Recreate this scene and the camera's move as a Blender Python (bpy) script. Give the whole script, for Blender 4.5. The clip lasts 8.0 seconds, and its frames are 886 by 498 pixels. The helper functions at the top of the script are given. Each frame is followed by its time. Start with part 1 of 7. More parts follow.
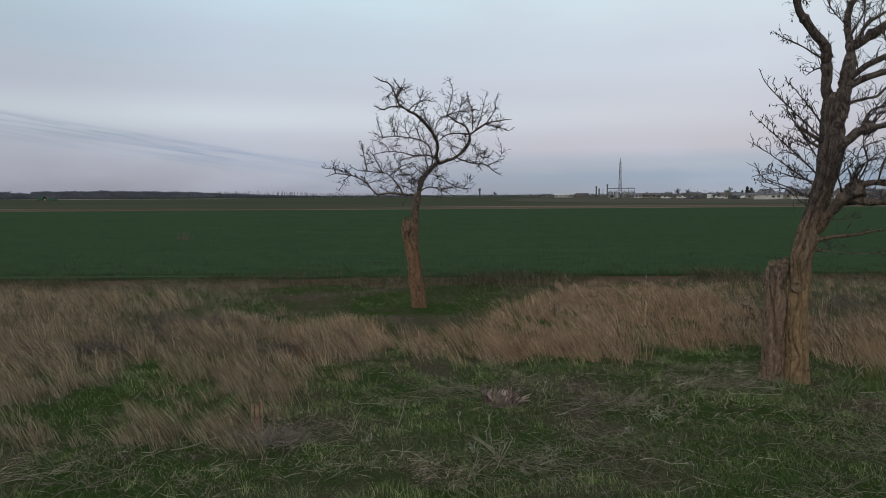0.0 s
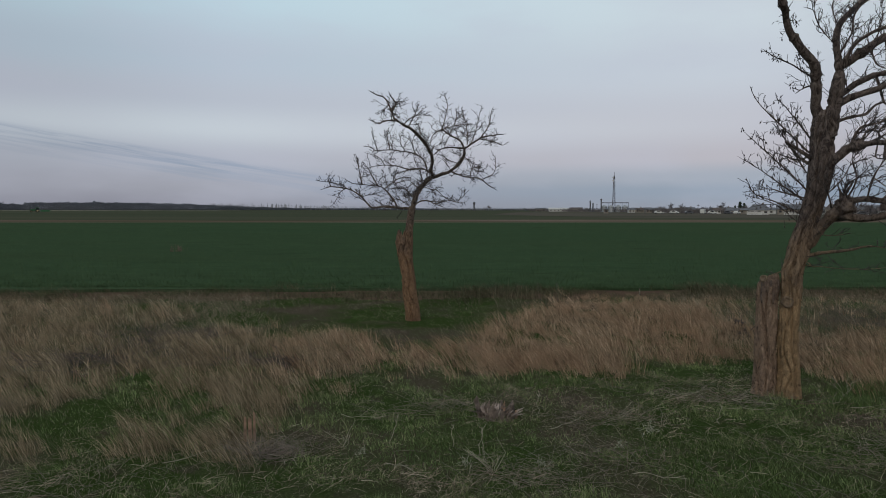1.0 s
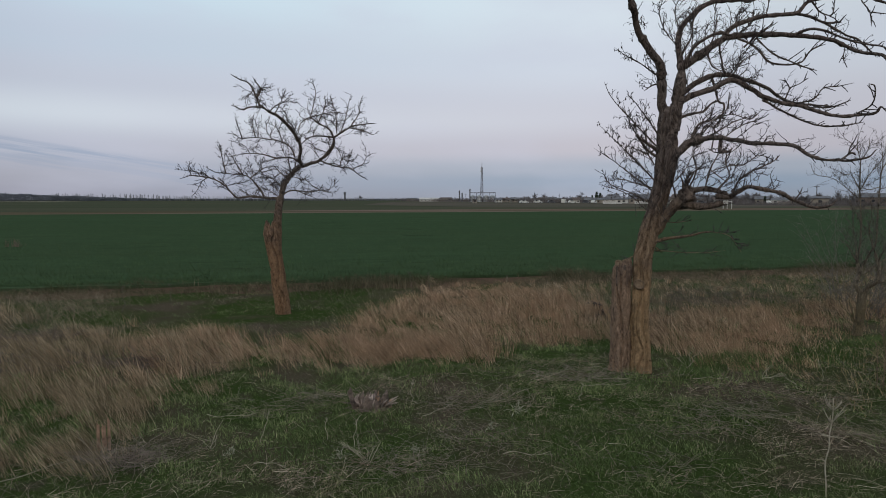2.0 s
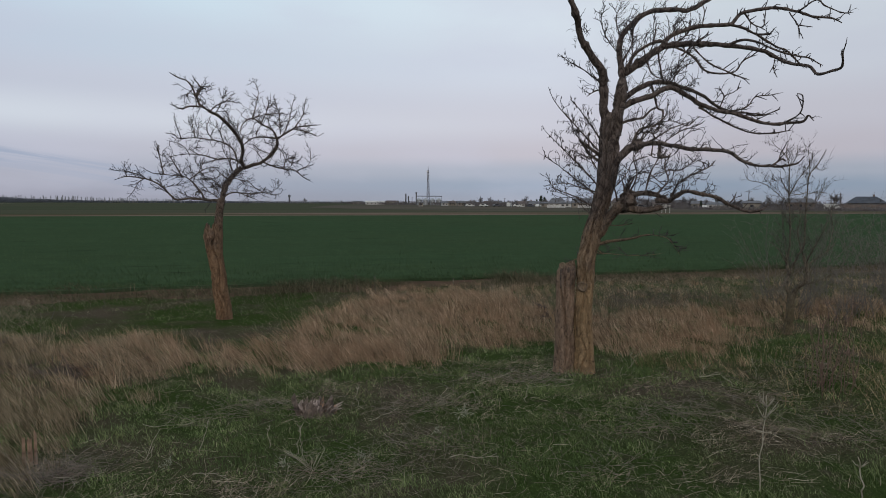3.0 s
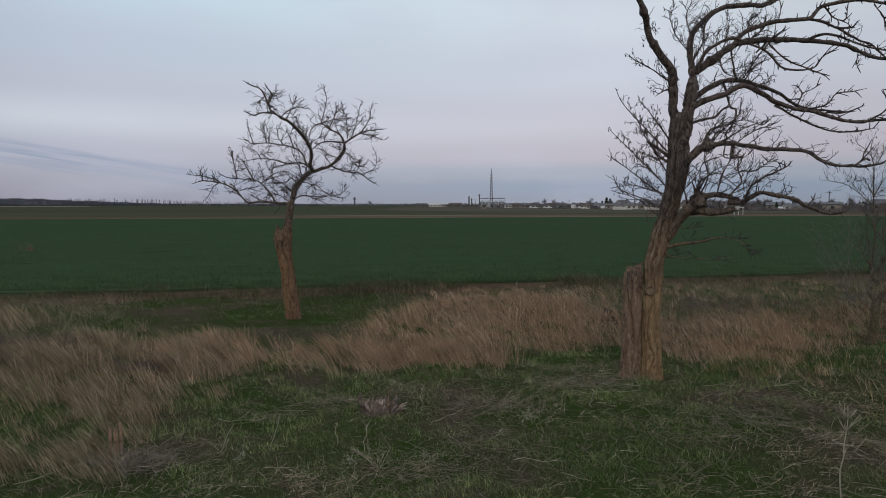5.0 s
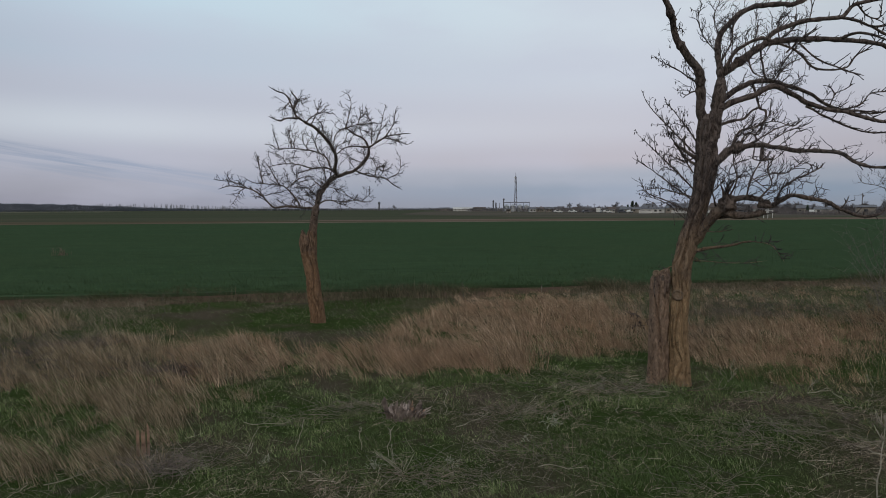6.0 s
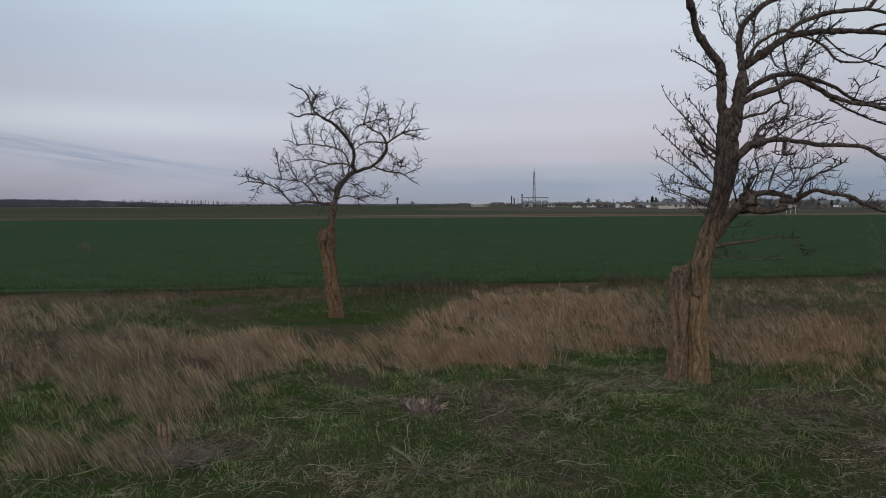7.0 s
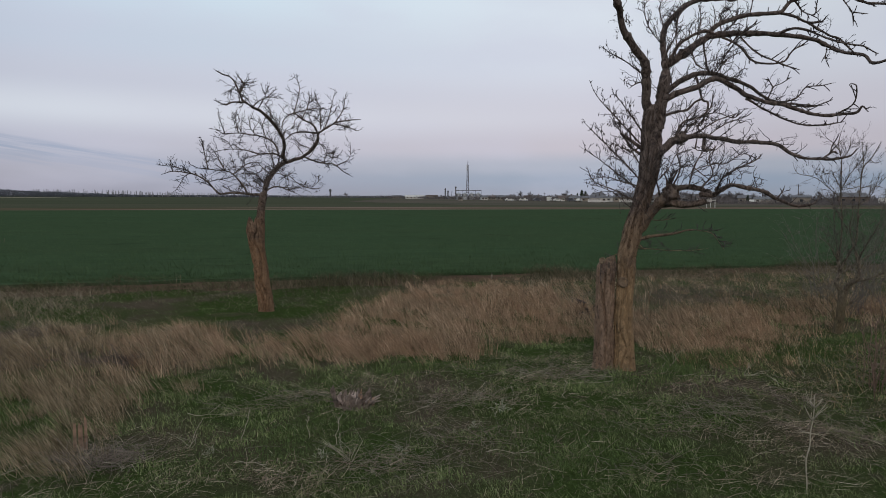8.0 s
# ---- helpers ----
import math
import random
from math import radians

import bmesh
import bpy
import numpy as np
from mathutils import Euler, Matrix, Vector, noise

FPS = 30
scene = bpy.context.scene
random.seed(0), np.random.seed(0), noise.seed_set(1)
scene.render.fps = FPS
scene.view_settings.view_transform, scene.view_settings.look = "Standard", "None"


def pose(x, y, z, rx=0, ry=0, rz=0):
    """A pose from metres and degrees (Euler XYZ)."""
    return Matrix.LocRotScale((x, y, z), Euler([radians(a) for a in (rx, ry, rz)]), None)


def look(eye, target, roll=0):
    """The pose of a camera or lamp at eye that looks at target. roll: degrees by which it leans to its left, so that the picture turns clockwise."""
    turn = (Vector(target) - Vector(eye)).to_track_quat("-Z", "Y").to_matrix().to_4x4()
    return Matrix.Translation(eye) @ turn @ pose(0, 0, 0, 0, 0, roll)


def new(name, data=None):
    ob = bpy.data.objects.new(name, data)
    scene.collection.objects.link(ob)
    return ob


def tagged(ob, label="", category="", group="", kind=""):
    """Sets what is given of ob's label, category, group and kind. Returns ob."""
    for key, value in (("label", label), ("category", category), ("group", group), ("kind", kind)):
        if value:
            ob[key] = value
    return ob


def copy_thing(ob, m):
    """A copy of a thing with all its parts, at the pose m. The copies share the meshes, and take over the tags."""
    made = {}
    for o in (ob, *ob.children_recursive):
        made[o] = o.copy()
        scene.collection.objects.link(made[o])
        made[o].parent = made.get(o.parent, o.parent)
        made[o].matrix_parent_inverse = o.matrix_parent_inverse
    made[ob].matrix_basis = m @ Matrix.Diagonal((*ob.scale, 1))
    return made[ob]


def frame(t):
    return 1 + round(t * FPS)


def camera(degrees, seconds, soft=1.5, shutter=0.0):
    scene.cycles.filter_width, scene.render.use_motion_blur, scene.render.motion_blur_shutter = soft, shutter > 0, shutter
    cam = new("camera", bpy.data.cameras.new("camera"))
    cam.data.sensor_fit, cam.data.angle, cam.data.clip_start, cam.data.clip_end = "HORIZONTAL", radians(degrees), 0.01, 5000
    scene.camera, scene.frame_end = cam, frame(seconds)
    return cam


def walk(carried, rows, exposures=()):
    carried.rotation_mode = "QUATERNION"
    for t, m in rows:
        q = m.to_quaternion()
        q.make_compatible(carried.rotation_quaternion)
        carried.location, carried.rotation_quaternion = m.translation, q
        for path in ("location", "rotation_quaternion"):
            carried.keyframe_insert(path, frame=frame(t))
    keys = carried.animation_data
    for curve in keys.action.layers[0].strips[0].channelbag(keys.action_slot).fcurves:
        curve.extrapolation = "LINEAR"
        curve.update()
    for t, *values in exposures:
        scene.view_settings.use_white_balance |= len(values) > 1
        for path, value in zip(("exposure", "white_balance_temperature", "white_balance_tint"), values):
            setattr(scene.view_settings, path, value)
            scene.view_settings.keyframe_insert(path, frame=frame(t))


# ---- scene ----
cam = camera(67.83, 8.0, soft=0.95)
PATH = [
    (0.0, pose(-0.004, -0.002, 2.002, 85.37, 0.24, 0.00)),
    (0.5, pose(-0.004, -0.012, 2.007, 85.86, 0.56, 2.44)),
    (1.0, pose(-0.003, -0.032, 2.005, 86.53, -0.12, -0.48)),
    (1.5, pose(-0.005, -0.026, 1.999, 86.68, 0.19, -6.69)),
    (2.0, pose(0.000, -0.013, 2.001, 85.68, -0.00, -11.62)),
    (2.2, pose(0.020, 0.011, 1.995, 85.81, -0.32, -13.32)),
    (3.3, pose(0.006, 0.016, 1.997, 85.95, -0.18, -16.41)),
    (3.5, pose(0.002, 0.006, 1.998, 86.00, -0.14, -15.92)),
    (4.0, pose(-0.006, 0.003, 2.001, 86.01, 0.07, -12.63)),
    (4.5, pose(-0.008, -0.004, 1.999, 86.26, -0.15, -11.60)),
    (4.7, pose(-0.011, -0.014, 2.001, 86.21, -0.12, -11.36)),
    (5.8, pose(-0.007, 0.008, 1.999, 86.16, -0.01, -9.01)),
    (6.0, pose(-0.004, 0.012, 1.998, 86.52, 0.10, -8.70)),
    (6.5, pose(-0.007, 0.001, 1.999, 86.75, 0.10, -7.97)),
    (7.0, pose(0.004, 0.009, 1.998, 86.13, 0.14, -7.13)),
    (7.5, pose(0.017, 0.017, 1.999, 85.05, -0.11, -9.50)),
    (8.0, pose(0.025, 0.023, 1.994, 85.47, -0.26, -12.85)),
]
walk(cam, PATH, exposures=[(0.0, 0.12, 6400, 4), (1.0, -0.06, 6385, 4), (1.5, -0.06, 6380, 4), (2.0, 0.11, 6380, 6), (3.5, 0.11, 6400, 7.5), (4.5, 0.05, 6410, 8), (6.5, 0.0, 6400, 7), (7.0, 0.02, 6400, 7), (8.0, 0.13, 6460, 9)])

# ---------------- world and light ----------------


def lin(r, g, b):
    """Linear colour from 0-255 display values."""
    f = lambda c: (c / 255 / 12.92) if c <= 10 else ((c / 255 + 0.055) / 1.055) ** 2.4
    return (f(r), f(g), f(b), 1.0)


def make_world():
    w = bpy.data.worlds.new("world")
    scene.world = w
    w.use_nodes = True
    nt = w.node_tree
    nt.nodes.clear()
    N = lambda kind, **kw: setup(nt.nodes.new(kind), kw)

    def setup(n, kw):
        if "operation" in kw:
            n.operation = kw["operation"]
        if "data_type" in kw:
            n.data_type = kw["data_type"]
        if "blend_type" in kw:
            n.blend_type = kw["blend_type"]
        return n

    def math_node(op, a, b=None, c=None):
        n = N("ShaderNodeMath", operation=op)
        for i, v in enumerate((a, b, c)):
            if v is None:
                continue
            if isinstance(v, (int, float)):
                n.inputs[i].default_value = v
            else:
                nt.links.new(v, n.inputs[i])
        return n.outputs[0]

    def ramp(fac, stops, ease="EASE"):
        n = N("ShaderNodeValToRGB")
        n.color_ramp.interpolation = ease
        el = n.color_ramp.elements
        while len(el) < len(stops):
            el.new(0.5)
        for e, (p, c) in zip(el, stops):
            e.position, e.color = p, c
        nt.links.new(fac, n.inputs[0])
        return n.outputs[0]

    def mix(fac, a, b):
        n = N("ShaderNodeMix", data_type="RGBA")
        for s, v in ((n.inputs[0], fac), (n.inputs[6], a), (n.inputs[7], b)):
            if isinstance(v, (int, float, tuple)):
                s.default_value = v
            else:
                nt.links.new(v, s)
        return n.outputs[2]

    tc = N("ShaderNodeTexCoord")
    sep = N("ShaderNodeSeparateXYZ")
    nt.links.new(tc.outputs["Generated"], sep.inputs[0])
    x, y, z = sep.outputs
    el = math_node("ARCSINE", z)
    az = math_node("ARCTAN2", x, y)
    elf = math_node("MULTIPLY", el, 57.2958 / 40.0)
    deg = lambda d: d / 40.0
    left = ramp(elf, SKY_LEFT(deg))
    right = ramp(elf, SKY_RIGHT(deg))
    side = math_node("MULTIPLY_ADD", az, 1.15, 0.42)
    cl = N("ShaderNodeClamp")
    nt.links.new(side, cl.inputs[0])
    veil = mix(cl.outputs[0], left, right)
    # a long thin cloud bank low in the west, falling to the east
    comb = N("ShaderNodeCombineXYZ")
    tilt = math_node("MULTIPLY_ADD", az, 0.1415, el)
    nt.links.new(math_node("MULTIPLY", az, 5.0), comb.inputs[0])
    nt.links.new(math_node("MULTIPLY", tilt, 120.0), comb.inputs[1])
    n1 = N("ShaderNodeTexNoise")
    n1.inputs["Scale"].default_value, n1.inputs["Detail"].default_value, n1.inputs["Roughness"].default_value = 1.3, 6, 0.6
    n1.inputs["Distortion"].default_value = 0.5
    nt.links.new(comb.outputs[0], n1.inputs["Vector"])
    comb2 = N("ShaderNodeCombineXYZ")
    nt.links.new(math_node("MULTIPLY", az, 3.0), comb2.inputs[0])
    nt.links.new(math_node("MULTIPLY", el, 9.0), comb2.inputs[1])
    n2 = N("ShaderNodeTexNoise")
    n2.inputs["Scale"].default_value, n2.inputs["Detail"].default_value = 1.2, 4
    nt.links.new(comb2.outputs[0], n2.inputs["Vector"])
    grey = lambda v: (v, v, v, 1)
    ragged = math_node("ADD", math_node("MULTIPLY", tilt, 57.2958 / 8.0), math_node("MULTIPLY_ADD", n1.outputs[0], 0.16, 0.42))
    bank = ramp(ragged, [(0.40, grey(0)), (0.52, grey(0.45)), (0.62, grey(0.85)), (0.665, grey(1)), (0.70, grey(0.12)), (0.76, grey(0))])
    wisp = ramp(n1.outputs[0], [(0.38, grey(0.25)), (0.62, grey(1))])
    west = ramp(math_node("MULTIPLY_ADD", az, -1.0, 0.0), [(0.05, grey(0)), (0.15, grey(0.75)), (0.36, grey(1)), (0.58, grey(0.6)), (0.80, grey(0.4))])
    amount = math_node("MULTIPLY", math_node("MULTIPLY", bank, wisp), math_node("MULTIPLY", west, 1.0))
    veil = mix(amount, veil, lin(140, 154, 178))
    soft = ramp(n2.outputs[0], [(0.40, (0, 0, 0, 1)), (0.68, (1, 1, 1, 1))])
    veil = mix(math_node("MULTIPLY", soft, 0.30), veil, lin(196, 196, 214))
    # a little dimmer away from the bright middle
    wide = ramp(math_node("MULTIPLY_ADD", az, 0.5, 0.5), [(0.20, (0.86, 0.86, 0.86, 1)), (0.37, (1, 1, 1, 1)), (0.70, (1, 1, 1, 1)), (0.86, (0.86, 0.86, 0.86, 1))])
    dim = N("ShaderNodeMix", data_type="RGBA", blend_type="MULTIPLY")
    dim.inputs[0].default_value = 1
    nt.links.new(veil, dim.inputs[6])
    nt.links.new(wide, dim.inputs[7])
    veil = dim.outputs[2]
    sky = N("ShaderNodeTexSky")
    sky.sky_type, sky.sun_disc = "NISHITA", False
    sky.sun_elevation, sky.sun_rotation = radians(4), radians(200)
    sc = N("ShaderNodeMix", data_type="RGBA", blend_type="MULTIPLY")
    sc.inputs[0].default_value = 1
    nt.links.new(sky.outputs[0], sc.inputs[6])
    sc.inputs[7].default_value = (0.1, 0.1, 0.1, 1)
    both = mix(0.96, sc.outputs[2], veil)
    bg = N("ShaderNodeBackground")
    nt.links.new(both, bg.inputs[0])
    bg.inputs[1].default_value = 1.0
    out = N("ShaderNodeOutputWorld")
    nt.links.new(bg.outputs[0], out.inputs[0])


def SKY_LEFT(d):
    return [(d(0), lin(151, 150, 165)), (d(2.0), lin(165, 165, 179)), (d(4.0), lin(180, 182, 197)), (d(6.5), lin(204, 209, 220)),
            (d(9.0), lin(190, 194, 209)), (d(12.0), lin(187, 198, 214)), (d(17.0), lin(196, 217, 231)), (d(24.0), lin(207, 225, 237)), (d(40), lin(210, 222, 234))]


def SKY_RIGHT(d):
    return [(d(0), lin(150, 157, 172)), (d(1.5), lin(147, 161, 181)), (d(2.6), lin(166, 173, 189)), (d(4.2), lin(193, 187, 198)), (d(7.0), lin(200, 198, 210)),
            (d(11.0), lin(207, 211, 223)), (d(16.0), lin(214, 221, 230)), (d(24.0), lin(220, 228, 236)), (d(40), lin(214, 222, 234))]


make_world()
sun = new("sun", bpy.data.lights.new("sun", "SUN"))
sun.data.energy, sun.data.angle, sun.data.color = 0.96, radians(30), (1.0, 0.86, 0.72)
sun.matrix_world = look((-20, -52, 34), (0, 0, 0))

# ---------------- materials ----------------


class Mat:
    """A procedural material under construction."""

    def __init__(self, name, rough=0.85, metal=0.0, spec=0.25):
        self.m = bpy.data.materials.new(name)
        self.m.use_nodes = True
        self.nt = self.m.node_tree
        self.b = self.nt.nodes["Principled BSDF"]
        self.b.inputs["Roughness"].default_value = rough
        self.b.inputs["Metallic"].default_value = metal
        self.b.inputs["Specular IOR Level"].default_value = spec
        self.tc = self.nt.nodes.new("ShaderNodeTexCoord")

    def link(self, a, b):
        self.nt.links.new(a, b)

    def coords(self, scale=(1, 1, 1), rot=(0, 0, 0)):
        n = self.nt.nodes.new("ShaderNodeMapping")
        n.inputs["Scale"].default_value, n.inputs["Rotation"].default_value = scale, rot
        self.link(self.tc.outputs["Object"], n.inputs[0])
        return n.outputs[0]

    def noise(self, scale, detail=5, rough=0.6, stretch=(1, 1, 1), rot=(0, 0, 0), distort=0.0):
        n = self.nt.nodes.new("ShaderNodeTexNoise")
        n.inputs["Scale"].default_value, n.inputs["Detail"].default_value = scale, detail
        n.inputs["Roughness"].default_value, n.inputs["Distortion"].default_value = rough, distort
        self.link(self.coords(stretch, rot), n.inputs["Vector"])
        return n.outputs[0]

    def ramp(self, fac, stops):
        n = self.nt.nodes.new("ShaderNodeValToRGB")
        e = n.color_ramp.elements
        while len(e) < len(stops):
            e.new(0.5)
        for q, (p, c) in zip(e, stops):
            q.position, q.color = p, c if len(c) == 4 else (*c, 1)
        self.link(fac, n.inputs[0])
        return n.outputs[0]

    def mix(self, fac, a, b, mode="MIX"):
        n = self.nt.nodes.new("ShaderNodeMix")
        n.data_type, n.blend_type = "RGBA", mode
        for s, v in ((n.inputs[0], fac), (n.inputs[6], a), (n.inputs[7], b)):
            if isinstance(v, (int, float)):
                s.default_value = v
            elif isinstance(v, tuple):
                s.default_value = v if len(v) == 4 else (*v, 1)
            else:
                self.link(v, s)
        return n.outputs[2]

    def island(self):
        return self.nt.nodes.new("ShaderNodeNewGeometry").outputs["Random Per Island"]

    def color(self, c):
        if isinstance(c, tuple):
            self.b.inputs["Base Color"].default_value = (*c, 1)
        else:
            self.link(c, self.b.inputs["Base Color"])
        return self

    def bump(self, h, strength=0.4, dist=0.02):
        n = self.nt.nodes.new("ShaderNodeBump")
        n.inputs["Strength"].default_value, n.inputs["Distance"].default_value = strength, dist
        self.link(h, n.inputs["Height"])
        self.link(n.outputs[0], self.b.inputs["Normal"])
        return self


def mat_verge():
    k = Mat("verge_soil", 1.0, spec=0.0)
    big, mid, fine = k.noise(0.55, 4), k.noise(3.5, 5), k.noise(45, 5, 0.7)
    thatch = k.ramp(fine, [(0.3, (0.034, 0.028, 0.021)), (0.55, (0.075, 0.062, 0.044)), (0.75, (0.14, 0.115, 0.082))])
    moss = k.ramp(fine, [(0.3, (0.018, 0.028, 0.009)), (0.7, (0.05, 0.076, 0.023))])
    c = k.mix(k.ramp(big, [(0.36, (0, 0, 0)), (0.54, (1, 1, 1))]), thatch, moss)
    c = k.mix(k.ramp(mid, [(0.56, (0, 0, 0)), (0.70, (0.8, 0.8, 0.8))]), c, (0.05, 0.042, 0.031))
    return k.color(c).bump(fine, 0.9, 0.03).m


def mat_soil():
    k = Mat("bare_soil", 1.0, spec=0.0)
    fine, mid = k.noise(25, 6, 0.7), k.noise(2.2, 4)
    c = k.ramp(fine, [(0.3, (0.05, 0.034, 0.025)), (0.7, (0.125, 0.085, 0.06))])
    c = k.mix(k.ramp(mid, [(0.5, (0, 0, 0)), (0.7, (0.7, 0.7, 0.7))]), c, (0.05, 0.06, 0.025))
    return k.color(c).bump(fine, 0.9, 0.04).m


def mat_far_field():
    k = Mat("far_pasture", 1.0, spec=0.0)
    band = k.noise(0.012, 4, 0.6, (0.12, 1.0, 1))
    band2 = k.noise(0.05, 5, 0.65, (0.10, 1.0, 1))
    fine = k.noise(0.9, 4, 0.7, (0.3, 1, 1))
    c = k.ramp(band, [(0.36, (0.041, 0.055, 0.036)), (0.52, (0.054, 0.064, 0.045)), (0.66, (0.078, 0.074, 0.058))])
    c = k.mix(k.ramp(band2, [(0.55, (0, 0, 0)), (0.72, (0.8, 0.8, 0.8))]), c, (0.095, 0.074, 0.052))
    c = k.mix(0.3, c, k.ramp(fine, [(0.3, (0.022, 0.03, 0.013)), (0.7, (0.085, 0.075, 0.046))]))
    return k.color(c).bump(fine, 0.5, 0.3).m


def mat_wheat_sheet():
    k = Mat("young_wheat", 1.0, spec=0.0)
    rows = k.noise(6.0, 3, 0.6, (0.06, 1.0, 1))
    streak = k.noise(0.25, 5, 0.6, (0.08, 1.0, 1))
    big = k.noise(0.03, 4, 0.6, (0.4, 1, 1))
    c = k.ramp(rows, [(0.3, (0.029, 0.048, 0.025)), (0.6, (0.041, 0.067, 0.035)), (0.8, (0.050, 0.077, 0.041))])
    c = k.mix(k.ramp(streak, [(0.45, (0, 0, 0)), (0.75, (0.6, 0.6, 0.6))]), c, (0.036, 0.05, 0.026))
    c = k.mix(k.ramp(big, [(0.4, (0, 0, 0)), (0.7, (0.5, 0.5, 0.5))]), c, (0.031, 0.058, 0.03))
    gap = k.noise(1.1, 3, 0.5, (0.22, 2.0, 1))
    c = k.mix(k.ramp(gap, [(0.655, (0, 0, 0)), (0.70, (0.8, 0.8, 0.8))]), c, (0.014, 0.02, 0.012))
    return k.color(c).bump(rows, 0.6, 0.06).m


def mat_track():
    k = Mat("dry_track", 1.0, spec=0.0)
    a, b = k.noise(0.08, 5, 0.65, (0.15, 1, 1)), k.noise(1.2, 5, 0.7, (0.3, 1, 1))
    c = k.ramp(a, [(0.35, (0.06, 0.056, 0.035)), (0.5, (0.105, 0.078, 0.06)), (0.66, (0.19, 0.147, 0.122))])
    c = k.mix(k.ramp(b, [(0.5, (0, 0, 0)), (0.75, (0.6, 0.6, 0.6))]), c, (0.07, 0.08, 0.04))
    return k.color(c).bump(b, 0.5, 0.1).m


def mat_blades(name, stops, scale=0.8, tint=(0.1, 0.09, 0.06), amount=0.5, trans=0.25):
    """Grass: each blade its own shade, with patches over the ground."""
    k = Mat(name, 0.9, spec=0.06)
    c = k.ramp(k.island(), stops)
    patch = k.ramp(k.noise(scale, 4), [(0.42, (0, 0, 0)), (0.62, (amount, amount, amount))])
    c = k.mix(patch, c, tint)
    clump = k.ramp(k.noise(scale * 7, 3), [(0.35, (0.55, 0.55, 0.55)), (0.65, (1, 1, 1))])
    c = k.mix(1.0, c, clump, "MULTIPLY")
    k.color(c)
    k.b.inputs["Subsurface Weight"].default_value = 0.0
    return k.m


def mat_bark(name, dark, mid, light, orange, grain=9.0, split=1.0, width=0.5):
    """Bark: furrowed grain along the stem; bare weathered wood where it is old, low on the bole."""
    k = Mat(name, 0.9, spec=0.15)
    g = k.noise(grain * 1.5, 7, 0.72, (1, 1, 0.52), distort=1.6)
    f = k.noise(60, 5, 0.7, (1, 1, 0.35))
    blot = k.noise(4.5, 4, 0.6)
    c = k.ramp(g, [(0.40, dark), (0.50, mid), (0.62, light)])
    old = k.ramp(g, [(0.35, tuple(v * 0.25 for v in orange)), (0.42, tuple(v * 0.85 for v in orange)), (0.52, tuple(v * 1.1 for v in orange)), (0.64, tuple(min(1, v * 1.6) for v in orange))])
    sep = k.nt.nodes.new("ShaderNodeSeparateXYZ")
    k.link(k.tc.outputs["Object"], sep.inputs[0])
    up = k.nt.nodes.new("ShaderNodeMath")
    up.operation = "MULTIPLY_ADD"
    k.link(blot, up.inputs[0])
    up.inputs[1].default_value = 1.2
    k.link(sep.outputs[2], up.inputs[2])
    s = (split + 0.6)
    mask = k.ramp_range(up.outputs[0], s - width, s + width)
    c = k.mix(mask, old, c)
    c = k.mix(k.ramp(blot, [(0.55, (0, 0, 0)), (0.72, (0.5, 0.5, 0.5))]), c, tuple(0.5 * v for v in mid))
    h = k.mix(0.3, g, f)
    return k.color(c).bump(h, 1.0, 0.05).m


def ramp_range(self, v, a, b):
    n = self.nt.nodes.new("ShaderNodeMapRange")
    n.inputs["From Min"].default_value, n.inputs["From Max"].default_value = a, b
    self.link(v, n.inputs[0])
    return n.outputs[0]


Mat.ramp_range = ramp_range


def mat_plain(name, a, b, scale=3.0, rough=0.8, metal=0.0, bump=0.2):
    k = Mat(name, rough, metal, 0.3)
    n, s = k.noise(scale, 5, 0.65), k.noise(scale * 9, 4, 0.6)
    c = k.ramp(n, [(0.35, a), (0.65, b)])
    c = k.mix(k.ramp(s, [(0.55, (0, 0, 0)), (0.75, (0.35, 0.35, 0.35))]), c, tuple(0.6 * v for v in a))
    return k.color(c).bump(s, bump, 0.02).m


def mat_fallow():
    k = Mat("fallow_ground", 1.0, spec=0.0)
    a, b = k.noise(0.03, 6, 0.7, (0.15, 1, 1)), k.noise(0.5, 5, 0.7, (0.2, 1, 1))
    c = k.ramp(a, [(0.35, (0.052, 0.058, 0.041)), (0.5, (0.075, 0.069, 0.056)), (0.66, (0.105, 0.09, 0.077))])
    c = k.mix(k.ramp(b, [(0.5, (0, 0, 0)), (0.75, (0.6, 0.6, 0.6))]), c, (0.075, 0.08, 0.055))
    return k.color(c).bump(b, 0.5, 0.15).m


FALLOW = mat_fallow()
VERGE, SOIL, FAR, WHEAT, TRACK = mat_verge(), mat_soil(), mat_far_field(), mat_wheat_sheet(), mat_track()
DRY = mat_blades("dry_grass", [(0.0, (0.095, 0.07, 0.048)), (0.35, (0.215, 0.155, 0.105)), (0.65, (0.4, 0.288, 0.195)), (1.0, (0.74, 0.57, 0.41))],
                 0.7, (0.38, 0.238, 0.158), 0.45)
PALEDRY = mat_blades("pale_dry_grass", [(0.0, (0.08, 0.067, 0.043)), (0.4, (0.185, 0.15, 0.097)), (0.75, (0.35, 0.28, 0.185)), (1.0, (0.62, 0.51, 0.37))],
                     0.9, (0.25, 0.19, 0.125), 0.4)
GREEN = mat_blades("green_grass", [(0.0, (0.075, 0.096, 0.042)), (0.5, (0.18, 0.235, 0.1)), (0.9, (0.3, 0.38, 0.158)), (1.0, (0.48, 0.45, 0.31))],
                   1.4, (0.125, 0.128, 0.068), 0.55)
